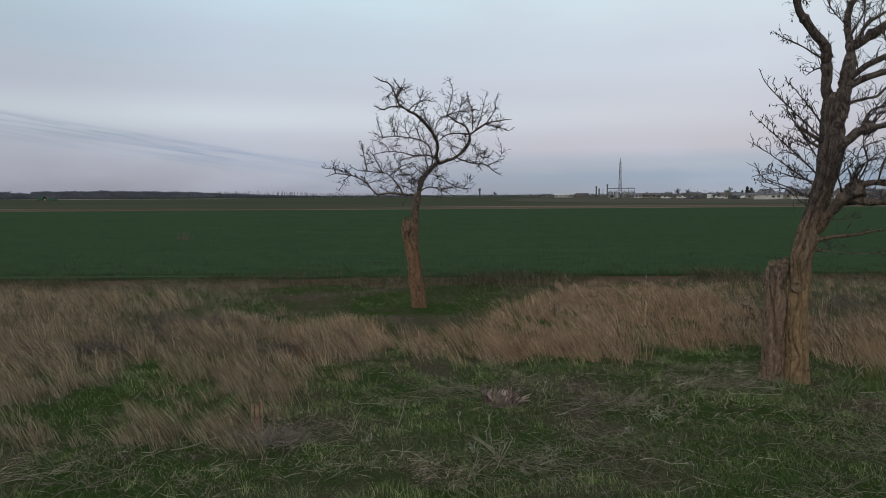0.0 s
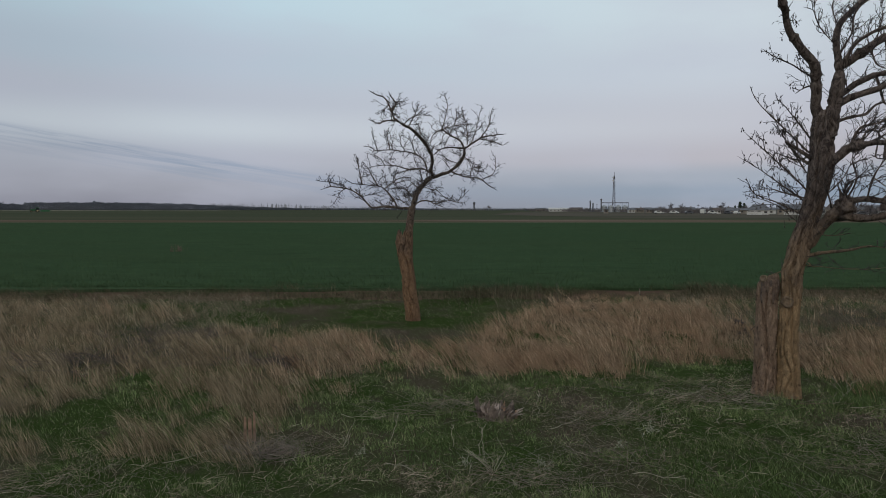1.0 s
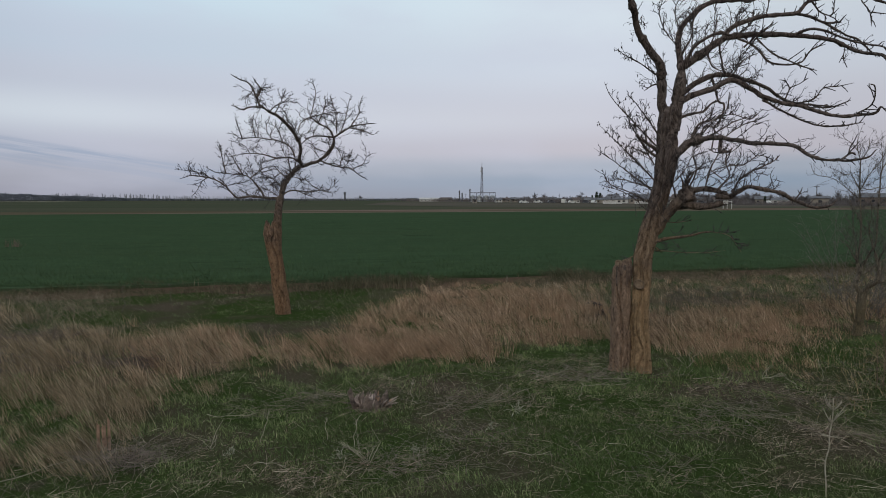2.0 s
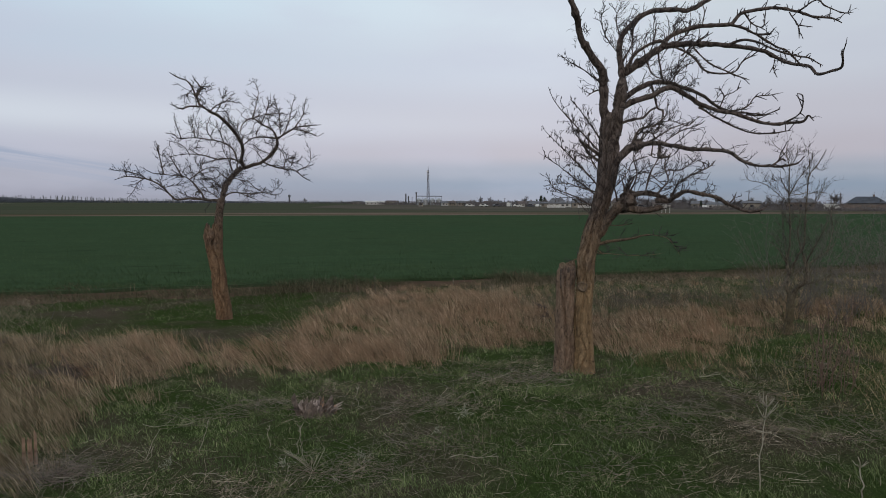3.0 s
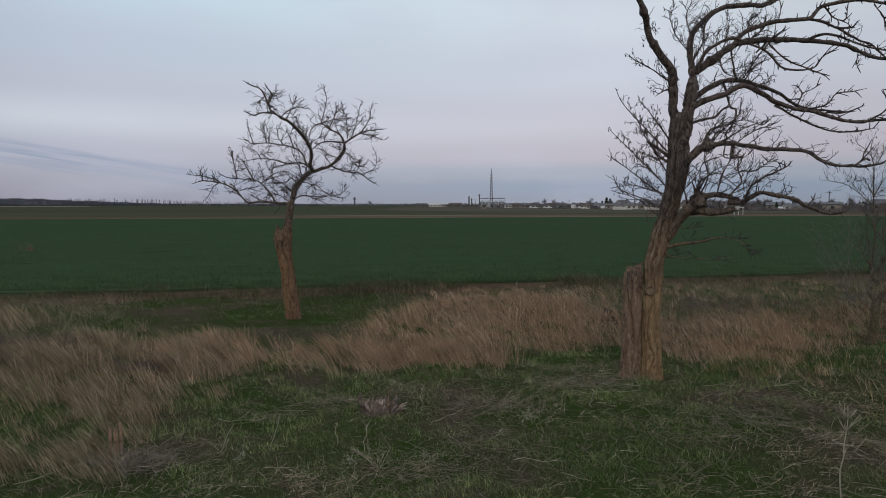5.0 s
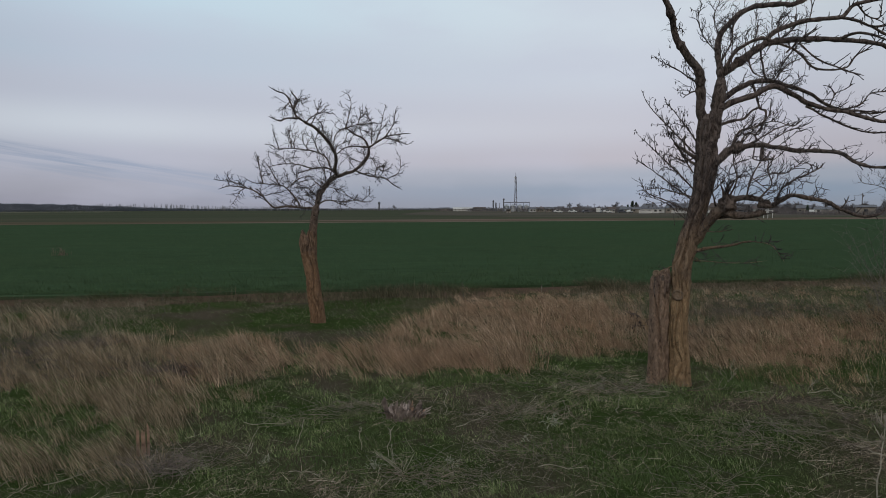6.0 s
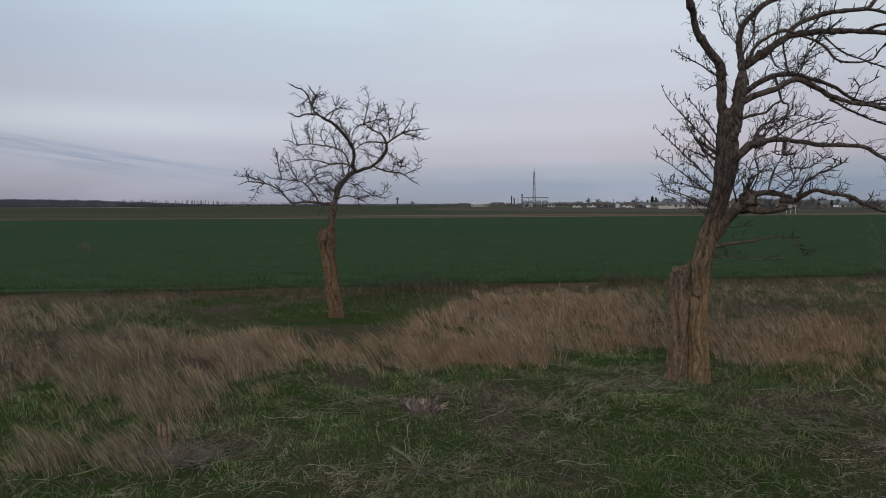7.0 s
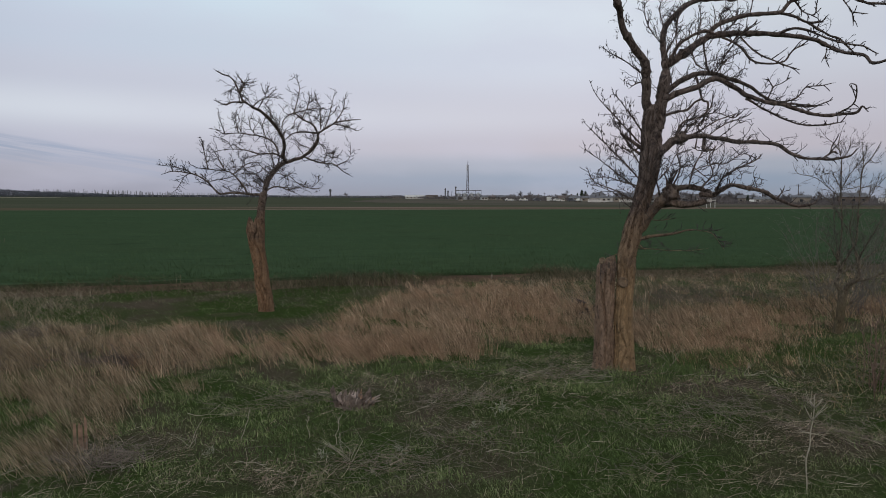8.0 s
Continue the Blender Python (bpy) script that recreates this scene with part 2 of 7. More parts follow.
LUSH = mat_blades("lush_grass", [(0.0, (0.042, 0.066, 0.025)), (0.5, (0.098, 0.146, 0.052)), (1.0, (0.175, 0.245, 0.085))], 2.4, (0.06, 0.09, 0.035), 0.5)
WEEDY = mat_blades("yellow_weeds", [(0.0, (0.11, 0.08, 0.046)), (0.5, (0.30, 0.225, 0.125)), (1.0, (0.62, 0.5, 0.31))], 1.2, (0.2, 0.135, 0.095), 0.5)
DULL = mat_blades("dull_grass", [(0.0, (0.108, 0.091, 0.066)), (0.5, (0.228, 0.192, 0.138)), (1.0, (0.456, 0.396, 0.288))], 1.5, (0.168, 0.138, 0.114), 0.5)
EDGE = mat_blades("edge_grass", [(0.0, (0.05, 0.045, 0.03)), (0.5, (0.10, 0.09, 0.058)), (1.0, (0.22, 0.19, 0.13))], 1.5, (0.05, 0.068, 0.026), 0.7)
MATSTRAW = mat_blades("mat_straw", [(0.0, (0.12, 0.092, 0.07)), (0.5, (0.29, 0.23, 0.175)), (1.0, (0.56, 0.46, 0.36))], 2.0, (0.27, 0.205, 0.16), 0.4)
STRAW = mat_blades("bleached_straw", [(0.0, (0.12, 0.1, 0.075)), (0.4, (0.28, 0.235, 0.175)), (0.85, (0.48, 0.42, 0.32)), (1.0, (0.72, 0.64, 0.5))], 2.0, (0.25, 0.205, 0.16), 0.4)
WHEATB = mat_blades("wheat_blades", [(0.0, (0.050, 0.086, 0.040)), (0.6, (0.064, 0.108, 0.050)), (1.0, (0.080, 0.126, 0.060))], 0.2, (0.056, 0.09, 0.048), 0.5)
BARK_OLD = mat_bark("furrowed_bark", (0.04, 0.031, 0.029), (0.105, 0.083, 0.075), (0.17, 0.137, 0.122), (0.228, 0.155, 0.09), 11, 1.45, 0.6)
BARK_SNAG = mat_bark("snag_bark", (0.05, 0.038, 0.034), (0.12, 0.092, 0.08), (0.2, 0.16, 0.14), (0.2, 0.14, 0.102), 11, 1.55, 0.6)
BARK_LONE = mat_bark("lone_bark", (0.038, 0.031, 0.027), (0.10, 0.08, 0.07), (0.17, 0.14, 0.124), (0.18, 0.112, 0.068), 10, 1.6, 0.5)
BARK_YOUNG = mat_bark("young_bark", (0.05, 0.043, 0.035), (0.12, 0.10, 0.078), (0.21, 0.18, 0.14), (0.105, 0.086, 0.054), 20, 0.6, 0.3)
STUBBLE = mat_plain("pale_stubble", (0.17, 0.145, 0.105), (0.27, 0.235, 0.175), 0.05, 0.95)
TWIG = mat_plain("twig_bark", (0.034, 0.028, 0.028), (0.062, 0.052, 0.052), 12, 0.85)
SHRUBTWIG = mat_plain("grey_shrub_twig", (0.09, 0.079, 0.07), (0.165, 0.145, 0.128), 12, 0.85)
YTWIG = mat_plain("young_twig", (0.055, 0.047, 0.041), (0.105, 0.09, 0.078), 12, 0.85)
POD = mat_plain("dry_pods", (0.03, 0.023, 0.02), (0.065, 0.048, 0.04), 20, 0.8)
STUMPWOOD = mat_plain("rotten_wood", (0.045, 0.035, 0.03), (0.2, 0.155, 0.13), 18, 0.9, bump=0.8)
KNOT = mat_plain("pale_healed_knot", (0.11, 0.078, 0.052), (0.25, 0.185, 0.13), 26, 0.9, bump=0.9)
CUTWOOD = mat_plain("grey_cut_wood", (0.08, 0.054, 0.042), (0.2, 0.145, 0.115), 24, 0.9, bump=0.8)
SPLINTERED = mat_plain("pale_splintered_wood", (0.12, 0.095, 0.085), (0.46, 0.375, 0.335), 14, 0.9, bump=0.8)
REDWOOD = mat_plain("reddish_wood", (0.13, 0.082, 0.058), (0.42, 0.275, 0.195), 14, 0.9, bump=0.8)
STALK = mat_plain("bleached_stalk", (0.19, 0.168, 0.13), (0.34, 0.31, 0.245), 18, 0.85)
LEAFY = mat_plain("grey_green_leaf", (0.2, 0.205, 0.155), (0.36, 0.36, 0.29), 20, 0.75)
# bark colour lifted towards grey to stand for haze at village distance
FARTREE = mat_plain("hazed_tree_bark", (0.085, 0.076, 0.078), (0.14, 0.127, 0.128), 0.4, 0.9)
# horizon haze is painted in: the poplars' base colour is made paler
HAZETREE = mat_plain("hazed_poplar_bark", (0.18, 0.18, 0.195), (0.26, 0.262, 0.28), 0.4, 0.9)
# blue-grey of aerial haze mixed into the base colour of the woods
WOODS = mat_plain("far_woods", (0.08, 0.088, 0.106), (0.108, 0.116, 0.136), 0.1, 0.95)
DARKROOF = mat_plain("blue_black_roof", (0.028, 0.032, 0.042), (0.05, 0.056, 0.07), 0.6, 0.7)
WHITEWALL = mat_plain("white_plaster", (0.36, 0.35, 0.335), (0.52, 0.51, 0.49), 0.6, 0.85)
BEIGEWALL = mat_plain("beige_plaster", (0.16, 0.14, 0.12), (0.25, 0.225, 0.19), 0.6, 0.85)
BRICKWALL = mat_plain("brown_wall", (0.10, 0.078, 0.07), (0.17, 0.135, 0.12), 0.6, 0.85)
SLATE = mat_plain("grey_roof", (0.075, 0.076, 0.085), (0.13, 0.13, 0.14), 0.8, 0.8)
RUSTROOF = mat_plain("brown_roof", (0.06, 0.045, 0.04), (0.10, 0.078, 0.07), 0.8, 0.8)
STEEL = mat_plain("galvanised_steel", (0.26, 0.27, 0.28), (0.42, 0.43, 0.44), 0.5, 0.5, 0.6)
DARKSTEEL = mat_plain("dark_steel", (0.07, 0.072, 0.08), (0.13, 0.13, 0.14), 0.5, 0.6, 0.3)
REDSTEEL = mat_plain("mast_paint", (0.07, 0.06, 0.066), (0.12, 0.105, 0.11), 0.5, 0.6, 0.2)
CARWHITE = mat_plain("white_car_paint", (0.42, 0.42, 0.4), (0.55, 0.55, 0.53), 0.8, 0.35)
CARDARK = mat_plain("dark_car_paint", (0.05, 0.052, 0.06), (0.09, 0.09, 0.1), 0.8, 0.35)
GLASS = mat_plain("dark_glass", (0.02, 0.022, 0.026), (0.04, 0.043, 0.05), 1.0, 0.15)
RUBBER = mat_plain("tyre_rubber", (0.02, 0.02, 0.02), (0.035, 0.035, 0.035), 6, 0.9)
GREENPAINT = mat_plain("green_machine_paint", (0.02, 0.09, 0.035), (0.04, 0.15, 0.06), 1.0, 0.5)
YELLOWPAINT = mat_plain("yellow_paint", (0.40, 0.31, 0.12), (0.52, 0.42, 0.2), 1.0, 0.6)

# ---------------- mesh helpers ----------------


def mesh_np(name, verts, loops, sizes, material, smooth=True):
    """A mesh from flat arrays: corner indices and the corner count of each face."""
    me = bpy.data.meshes.new(name)
    verts = np.asarray(verts, np.float32).reshape(-1, 3)
    loops, sizes = np.asarray(loops, np.int32).ravel(), np.asarray(sizes, np.int32).ravel()
    me.vertices.add(len(verts))
    me.vertices.foreach_set("co", verts.ravel())
    me.loops.add(len(loops))
    me.loops.foreach_set("vertex_index", loops)
    me.polygons.add(len(sizes))
    starts = np.concatenate([[0], np.cumsum(sizes)[:-1]]).astype(np.int32)
    me.polygons.foreach_set("loop_start", starts)
    me.polygons.foreach_set("use_smooth", np.full(len(sizes), smooth))
    me.materials.append(material)
    me.update()
    me.validate()
    return me


def attach(ob, parent, label=""):
    ob.parent = parent
    if label:
        ob["label"] = label
    return ob


def part(name, bm, material, parent, label="", smooth=False):
    me = bpy.data.meshes.new(name)
    bmesh.ops.recalc_face_normals(bm, faces=bm.faces)
    bm.to_mesh(me)
    bm.free()
    me.materials.append(material)
    if smooth:
        me.polygons.foreach_set("use_smooth", np.full(len(me.polygons), True))
    return attach(new(name, me), parent, label)


def box(bm, cx, cy, cz, sx, sy, sz, bevel=0.0):
    """A box whose base centre is (cx, cy, cz)."""
    r = bmesh.ops.create_cube(bm, size=1, matrix=Matrix.Translation((cx, cy, cz + sz / 2)) @ Matrix.Diagonal((sx, sy, sz, 1)))
    if bevel:
        es = list({e for v in r["verts"] for e in v.link_edges})
        bmesh.ops.bevel(bm, geom=es, offset=bevel, segments=2, affect="EDGES")
    return bm


def cyl(bm, cx, cy, cz, r, h, n=12, r2=None, axis="Z"):
    m = Matrix.Translation((cx, cy, cz + (h / 2 if axis == "Z" else 0)))
    if axis == "X":
        m = m @ Matrix.Rotation(math.pi / 2, 4, "Y")
    if axis == "Y":
        m = m @ Matrix.Rotation(math.pi / 2, 4, "X")
    bmesh.ops.create_cone(bm, cap_ends=True, segments=n, radius1=r, radius2=r if r2 is None else r2, depth=h, matrix=m)
    return bm


def bar(bm, a, b, r, n=5):
    a, b = Vector(a), Vector(b)
    d = b - a
    m = Matrix.Translation((a + b) / 2) @ d.to_track_quat("Z", "Y").to_matrix().to_4x4()
    bmesh.ops.create_cone(bm, cap_ends=True, segments=n, radius1=r, radius2=r, depth=d.length, matrix=m)
    return bm


def spline(pts, n=5):
    """Catmull-Rom through the points."""
    p = np.asarray(pts, float)
    p = np.vstack([2 * p[0] - p[1], p, 2 * p[-1] - p[-2]])
    out = []
    for i in range(1, len(p) - 2):
        t = np.linspace(0, 1, n, endpoint=False)[:, None]
        a, b, c, d = p[i - 1], p[i], p[i + 1], p[i + 2]
        out.append(0.5 * (2 * b + (c - a) * t + (2 * a - 5 * b + 4 * c - d) * t * t + (3 * b - a - 3 * c + d) * t ** 3))
    return np.vstack(out + [p[-2][None]])


class Tubes:
    """Collects tubes into one mesh."""

    def __init__(self):
        self.v, self.l, self.s, self.n = [], [], [], 0

    def add(self, path, radii, sides=6):
        path, m = np.asarray(path, float), len(path)
        tan = np.gradient(path, axis=0)
        tan /= np.linalg.norm(tan, axis=1)[:, None] + 1e-9
        ref = np.array([0.31, 0.87, 0.38]) if abs(tan[0] @ np.array([0.31, 0.87, 0.38])) < 0.9 else np.array([1.0, 0, 0])
        u = np.cross(tan, ref)
        u /= np.linalg.norm(u, axis=1)[:, None] + 1e-9
        w = np.cross(tan, u)
        a = np.arange(sides) * 2 * math.pi / sides
        ring = path[:, None] + np.asarray(radii)[:, None, None] * (np.cos(a)[None, :, None] * u[:, None] + np.sin(a)[None, :, None] * w[:, None])
        self.v.append(ring.reshape(-1, 3))
        i, j = np.meshgrid(np.arange(m - 1), np.arange(sides), indexing="ij")
        k = (j + 1) % sides
        q = np.stack([i * sides + j, i * sides + k, (i + 1) * sides + k, (i + 1) * sides + j], -1).reshape(-1) + self.n
        self.l.append(q)
        self.s.append(np.full((m - 1) * sides, 4))
        for base, rev in ((0, True), ((m - 1) * sides, False)):
            c = np.arange(sides) + base + self.n
            self.l.append(c[::-1] if rev else c)
            self.s.append([sides])
        self.n += m * sides

    def mesh(self, name, material):
        return mesh_np(name, np.vstack(self.v), np.concatenate(self.l), np.concatenate(self.s), material)


# ---------------- ground ----------------


def gz(x, y):
    """Height of the verge: shallow hummocks that die out at the field, and the bank on which the camera stands."""
    x, y = np.asarray(x, float), np.asarray(y, float)
    h = 0.030 * np.sin(1.3 * x + 0.7 * y) + 0.022 * np.sin(2.9 * x - 2.1 * y + 1) + 0.016 * np.sin(5.3 * x + 4.7 * y + 2) + 0.03 * np.sin(0.6 * x - 0.9 * y + 4)
    fade = np.clip((15.5 - y) / 4, 0, 1) * np.clip((40 - np.abs(x)) / 15, 0, 1)
    bank = 0.45 * np.clip((2.6 - y) / 2.4, 0, 1) ** 2 * (3 - 2 * np.clip((2.6 - y) / 2.4, 0, 1))
    flat = 1.0
    for px, py, r in FLAT:
        flat = flat * (1 - np.exp(-((x - px) ** 2 + (y - py) ** 2) / r ** 2))
    return h * fade * flat + bank


# places where things stand on level ground
FLAT = [(3.68, 6.98, 1.0), (-0.44, 11.77, 1.2), (7.91, 8.14, 1.0), (0.57, 6.14, 0.6), (-1.55, 5.3, 0.6), (3.39, 3.68, 0.5), (3.96, 3.41, 0.5), (6.0, 5.55, 0.7), (1.86, 5.68, 0.4)]


def edge(x):
    """The near edge of the field."""
    return 15.75 + 0.035 * x


def axis(lo, hi, step, reach, n):
    core = np.arange(lo, hi + step / 2, step)
    out = np.geomspace(step * 2, reach, n)
    return np.concatenate([lo - out[::-1], core, hi + out])


def make_ground():
    xs, ys = axis(-16, 24, 0.16, 3400, 26), axis(-4, 16.5, 0.16, 3600, 30)
    X, Y = np.meshgrid(xs, ys)
    Z = gz(X, Y)
    v = np.stack([X, Y, Z], -1).reshape(-1, 3)
    ny, nx = X.shape
    i, j = np.meshgrid(np.arange(ny - 1), np.arange(nx - 1), indexing="ij")
    q = np.stack([i * nx + j, i * nx + j + 1, (i + 1) * nx + j + 1, (i + 1) * nx + j], -1).reshape(-1, 4)
    me = mesh_np("ground", v, q, np.full(len(q), 4), VERGE)
    me.materials.append(SOIL)
    me.materials.append(FAR)
    cy = v[q].mean(1)
    idx = np.where(cy[:, 1] > 60, 2, np.where(cy[:, 1] > edge(cy[:, 0]) - 1.15 + 0.25 * np.sin(cy[:, 0] * 1.7), 1, 0))
    idx = np.where((np.abs(cy[:, 0]) > 60) | (cy[:, 1] < -20), 2, idx)
    me.polygons.foreach_set("material_index", idx.astype(np.int32))
    tagged(new("ground", me), "rough verge ground of thatch, moss and soil running out to far pasture", "ground", kind="structure")


def sheet(name, near, far, x0, x1, z, material, label, nx=60, skirt=0.15):
    """A strip of land between two lines y = near(x) and far(x), with its rim turned down into the ground."""
    bm = bmesh.new()
    rows = [(near, z - skirt), (near, z), (far, z), (far, z - skirt)]
    grid = []
    for f, h in rows:
        line = []
        for i in range(nx + 1):
            x = x0 + (x1 - x0) * i / nx
            line.append(bm.verts.new((x, f(x), h)))
        grid.append(line)
    for a, b in zip(grid, grid[1:]):
        for i in range(nx):
            bm.faces.new((a[i], a[i + 1], b[i + 1], b[i]))
    me = bpy.data.meshes.new(name)
    bm.to_mesh(me)
    bm.free()
    me.materials.append(material)
    return tagged(new(name, me), label, "field", kind="structure")


make_ground()
far_edge = lambda x: 95.5 + 0.10 * x
sheet("wheat_field", lambda x: edge(x) + 0.25 + 0.10 * math.sin(x * 2.3) + 0.06 * math.sin(x * 5.1), far_edge, -150, 190, 0.07, WHEAT,
      "dark green field of young winter wheat in drilled rows", 340)
sheet("dirt_track", far_edge, lambda x: 118 + 0.12 * x + 2.5 * math.sin(x * 0.05), -220, 300, 0.05, TRACK, "pale dry dirt track along the far field edge", 80)
sheet("fallow_strip", lambda x: float(np.interp(x, [20, 40, 60, 100, 420], [240, 168, 145, 142, 190])) + 4 * math.sin(x * 0.11), lambda x: float(np.interp(x, [20, 60, 150, 420], [244, 480, 700, 700])), 20, 420, 0.03, FALLOW,
      "grey-brown fallow ground before the village", 120)
sheet("stubble_strip", lambda x: 540 + 3 * math.sin(x * 0.05), lambda x: 605 + 4 * math.sin(x * 0.03), -370, -180, 0.05, STUBBLE, "pale strip of dry stubble before the far woods", 60)

# ---------------- grasses ----------------
rng = np.random.default_rng(7)


def fbm(x, y, s, seed=0):
    """Cheap smooth noise in the plane, about -1 to 1."""
    r = np.random.default_rng(seed)
    out = np.zeros_like(x)
    for o in range(5):
        a, p = r.uniform(0, 6.283, 2)
        k = s * 1.55 ** o
        out += np.sin(k * (x * math.cos(a) + y * math.sin(a)) + p + 1.3 * np.sin(k * 0.6 * (y * math.cos(a) - x * math.sin(a)) + p * 2)) / (1.25 ** o)
    return out / 2.2


def sstep(a, b, v):
    t = np.clip((v - a) / (b - a), 0, 1)
    return t * t * (3 - 2 * t)


# near and far edge of the stand of dry grass
FRONT_X = [-14, -6, -2.9, -2.2, -1.4, -0.7, -0.2, 0.8, 1.6, 2.2, 2.5, 3.2, 4.3, 4.65, 4.8, 5.3, 5.7, 6.2, 7.0, 7.6, 9, 11, 14, 22]
FRONT_Y = [7.4, 7.3, 7.35, 7.45, 7.7, 7.9, 8.05, 7.9, 7.8, 7.85, 8.3, 8.8, 8.7, 8.4, 6.95, 6.7, 6.85, 7.3, 8.0, 8.4, 8.1, 7.9, 8.0, 9.0]
BACK_X = [-14, -7, -5, -3.9, -2.8, -1.6, -1.0, -0.3, 0.3, 0.8, 1.3, 2.0, 2.9, 6, 22]
BACK_Y = [14.6, 13.4, 11.9, 11.0, 10.4, 10.1, 9.4, 9.1, 9.25, 10.3, 11.6, 13.2, 14.3, 14.8, 15.0]


def dry_density(x, y):
    d = sstep(-0.5, 0.6, y - np.interp(x, FRONT_X, FRONT_Y) + 0.35 * fbm(x, y, 2.4, 3)) * sstep(-0.7, 0.7, np.interp(x, BACK_X, BACK_Y) - y + 0.45 * fbm(x, y, 1.6, 4))
    hole = np.exp(-(((x + 4.2) / 0.8) ** 2 + ((y - 10.0) / 0.6) ** 2)) + 0.9 * np.exp(-(((x + 3.7) / 0.9) ** 2 + ((y - 8.5) / 0.45) ** 2)) + 0.6 * np.exp(-(((x + 2.9) / 0.5) ** 2 + ((y - 9.1) / 0.35) ** 2))
    hole = hole + 0.86 * sstep(9.9, 11.0, y + 0.5 * fbm(x, y, 1.3, 41)) * sstep(4.2, 6.0, x) + 0.3 * np.exp(-(((x - 9) / 2.2) ** 2 + ((y - 6.0) / 1.2) ** 2))
    d = d * (1 - 0.3 * sstep(0.0, 1.5, -2.5 - x) * sstep(8.2, 9.4, y))
    hole = hole + 0.9 * np.exp(-(((x - 7.7) / 0.55) ** 2 + ((y - 7.7) / 0.6) ** 2))
    clump = 0.7 * np.exp(-(((x - 5.25) / 0.45) ** 2 + ((y - 7.3) / 0.55) ** 2))
    clump = clump + 0.4 * np.exp(-(((x + 0.7) / 0.8) ** 2 + ((y - 8.65) / 0.4) ** 2))
    return np.clip(d * np.clip(1 - hole, 0, 1) * (0.85 + 0.45 * fbm(x, y, 1.5, 5)) + clump, 0, 1)


def scatter(n, x0, x1, y0, y1, density, near=4.0):
    """Random places, thinned by density and by distance."""
    x, y = rng.uniform(x0, x1, n), rng.uniform(y0, y1, n)
    keep = rng.random(n) < density(x, y) * np.clip((6.5 / np.hypot(x, y)) ** 1.0, 0.0, 1.0)
    ang = np.degrees(np.arctan2(x, y))
    keep &= (ang > -42) & (ang < 58)
    return x[keep], y[keep]


def blades(x, y, h, w, lean, spread, bend=0.5, z=None):
    """Strips of two segments. lean: mean offset of the tip as a share of the height."""
    n = len(x)
    z = gz(x, y) if z is None else z
    yaw = rng.uniform(0, math.pi, n)
    wide = np.stack([np.cos(yaw), np.sin(yaw) * 0.6, np.zeros(n)], 1) * w[:, None] / 2
    off = np.stack([lean[0] + spread * rng.normal(size=n), lean[1] + spread * rng.normal(size=n)], 1) * h[:, None]
    base = np.stack([x, y, z - 0.02], 1)
    mid = base + np.stack([off[:, 0] * (0.5 - bend * 0.3), off[:, 1] * (0.5 - bend * 0.3), 0.58 * h], 1)
    tip = base + np.stack([off[:, 0], off[:, 1], h], 1)
    v = np.stack([base - wide, base + wide, mid + wide * 0.75, mid - wide * 0.75, tip], 1).reshape(-1, 3)
    k = np.arange(n)[:, None] * 5
    loops = (k + np.array([0, 1, 2, 3, 3, 2, 4])[None]).ravel()
    return v, loops, np.tile([4, 3], n)


def grass(name, label, arrays, material):
    v, l, s = arrays
    tagged(new(name, mesh_np(name, v, l, s, material, smooth=False)), label, "grass", kind="stuff")


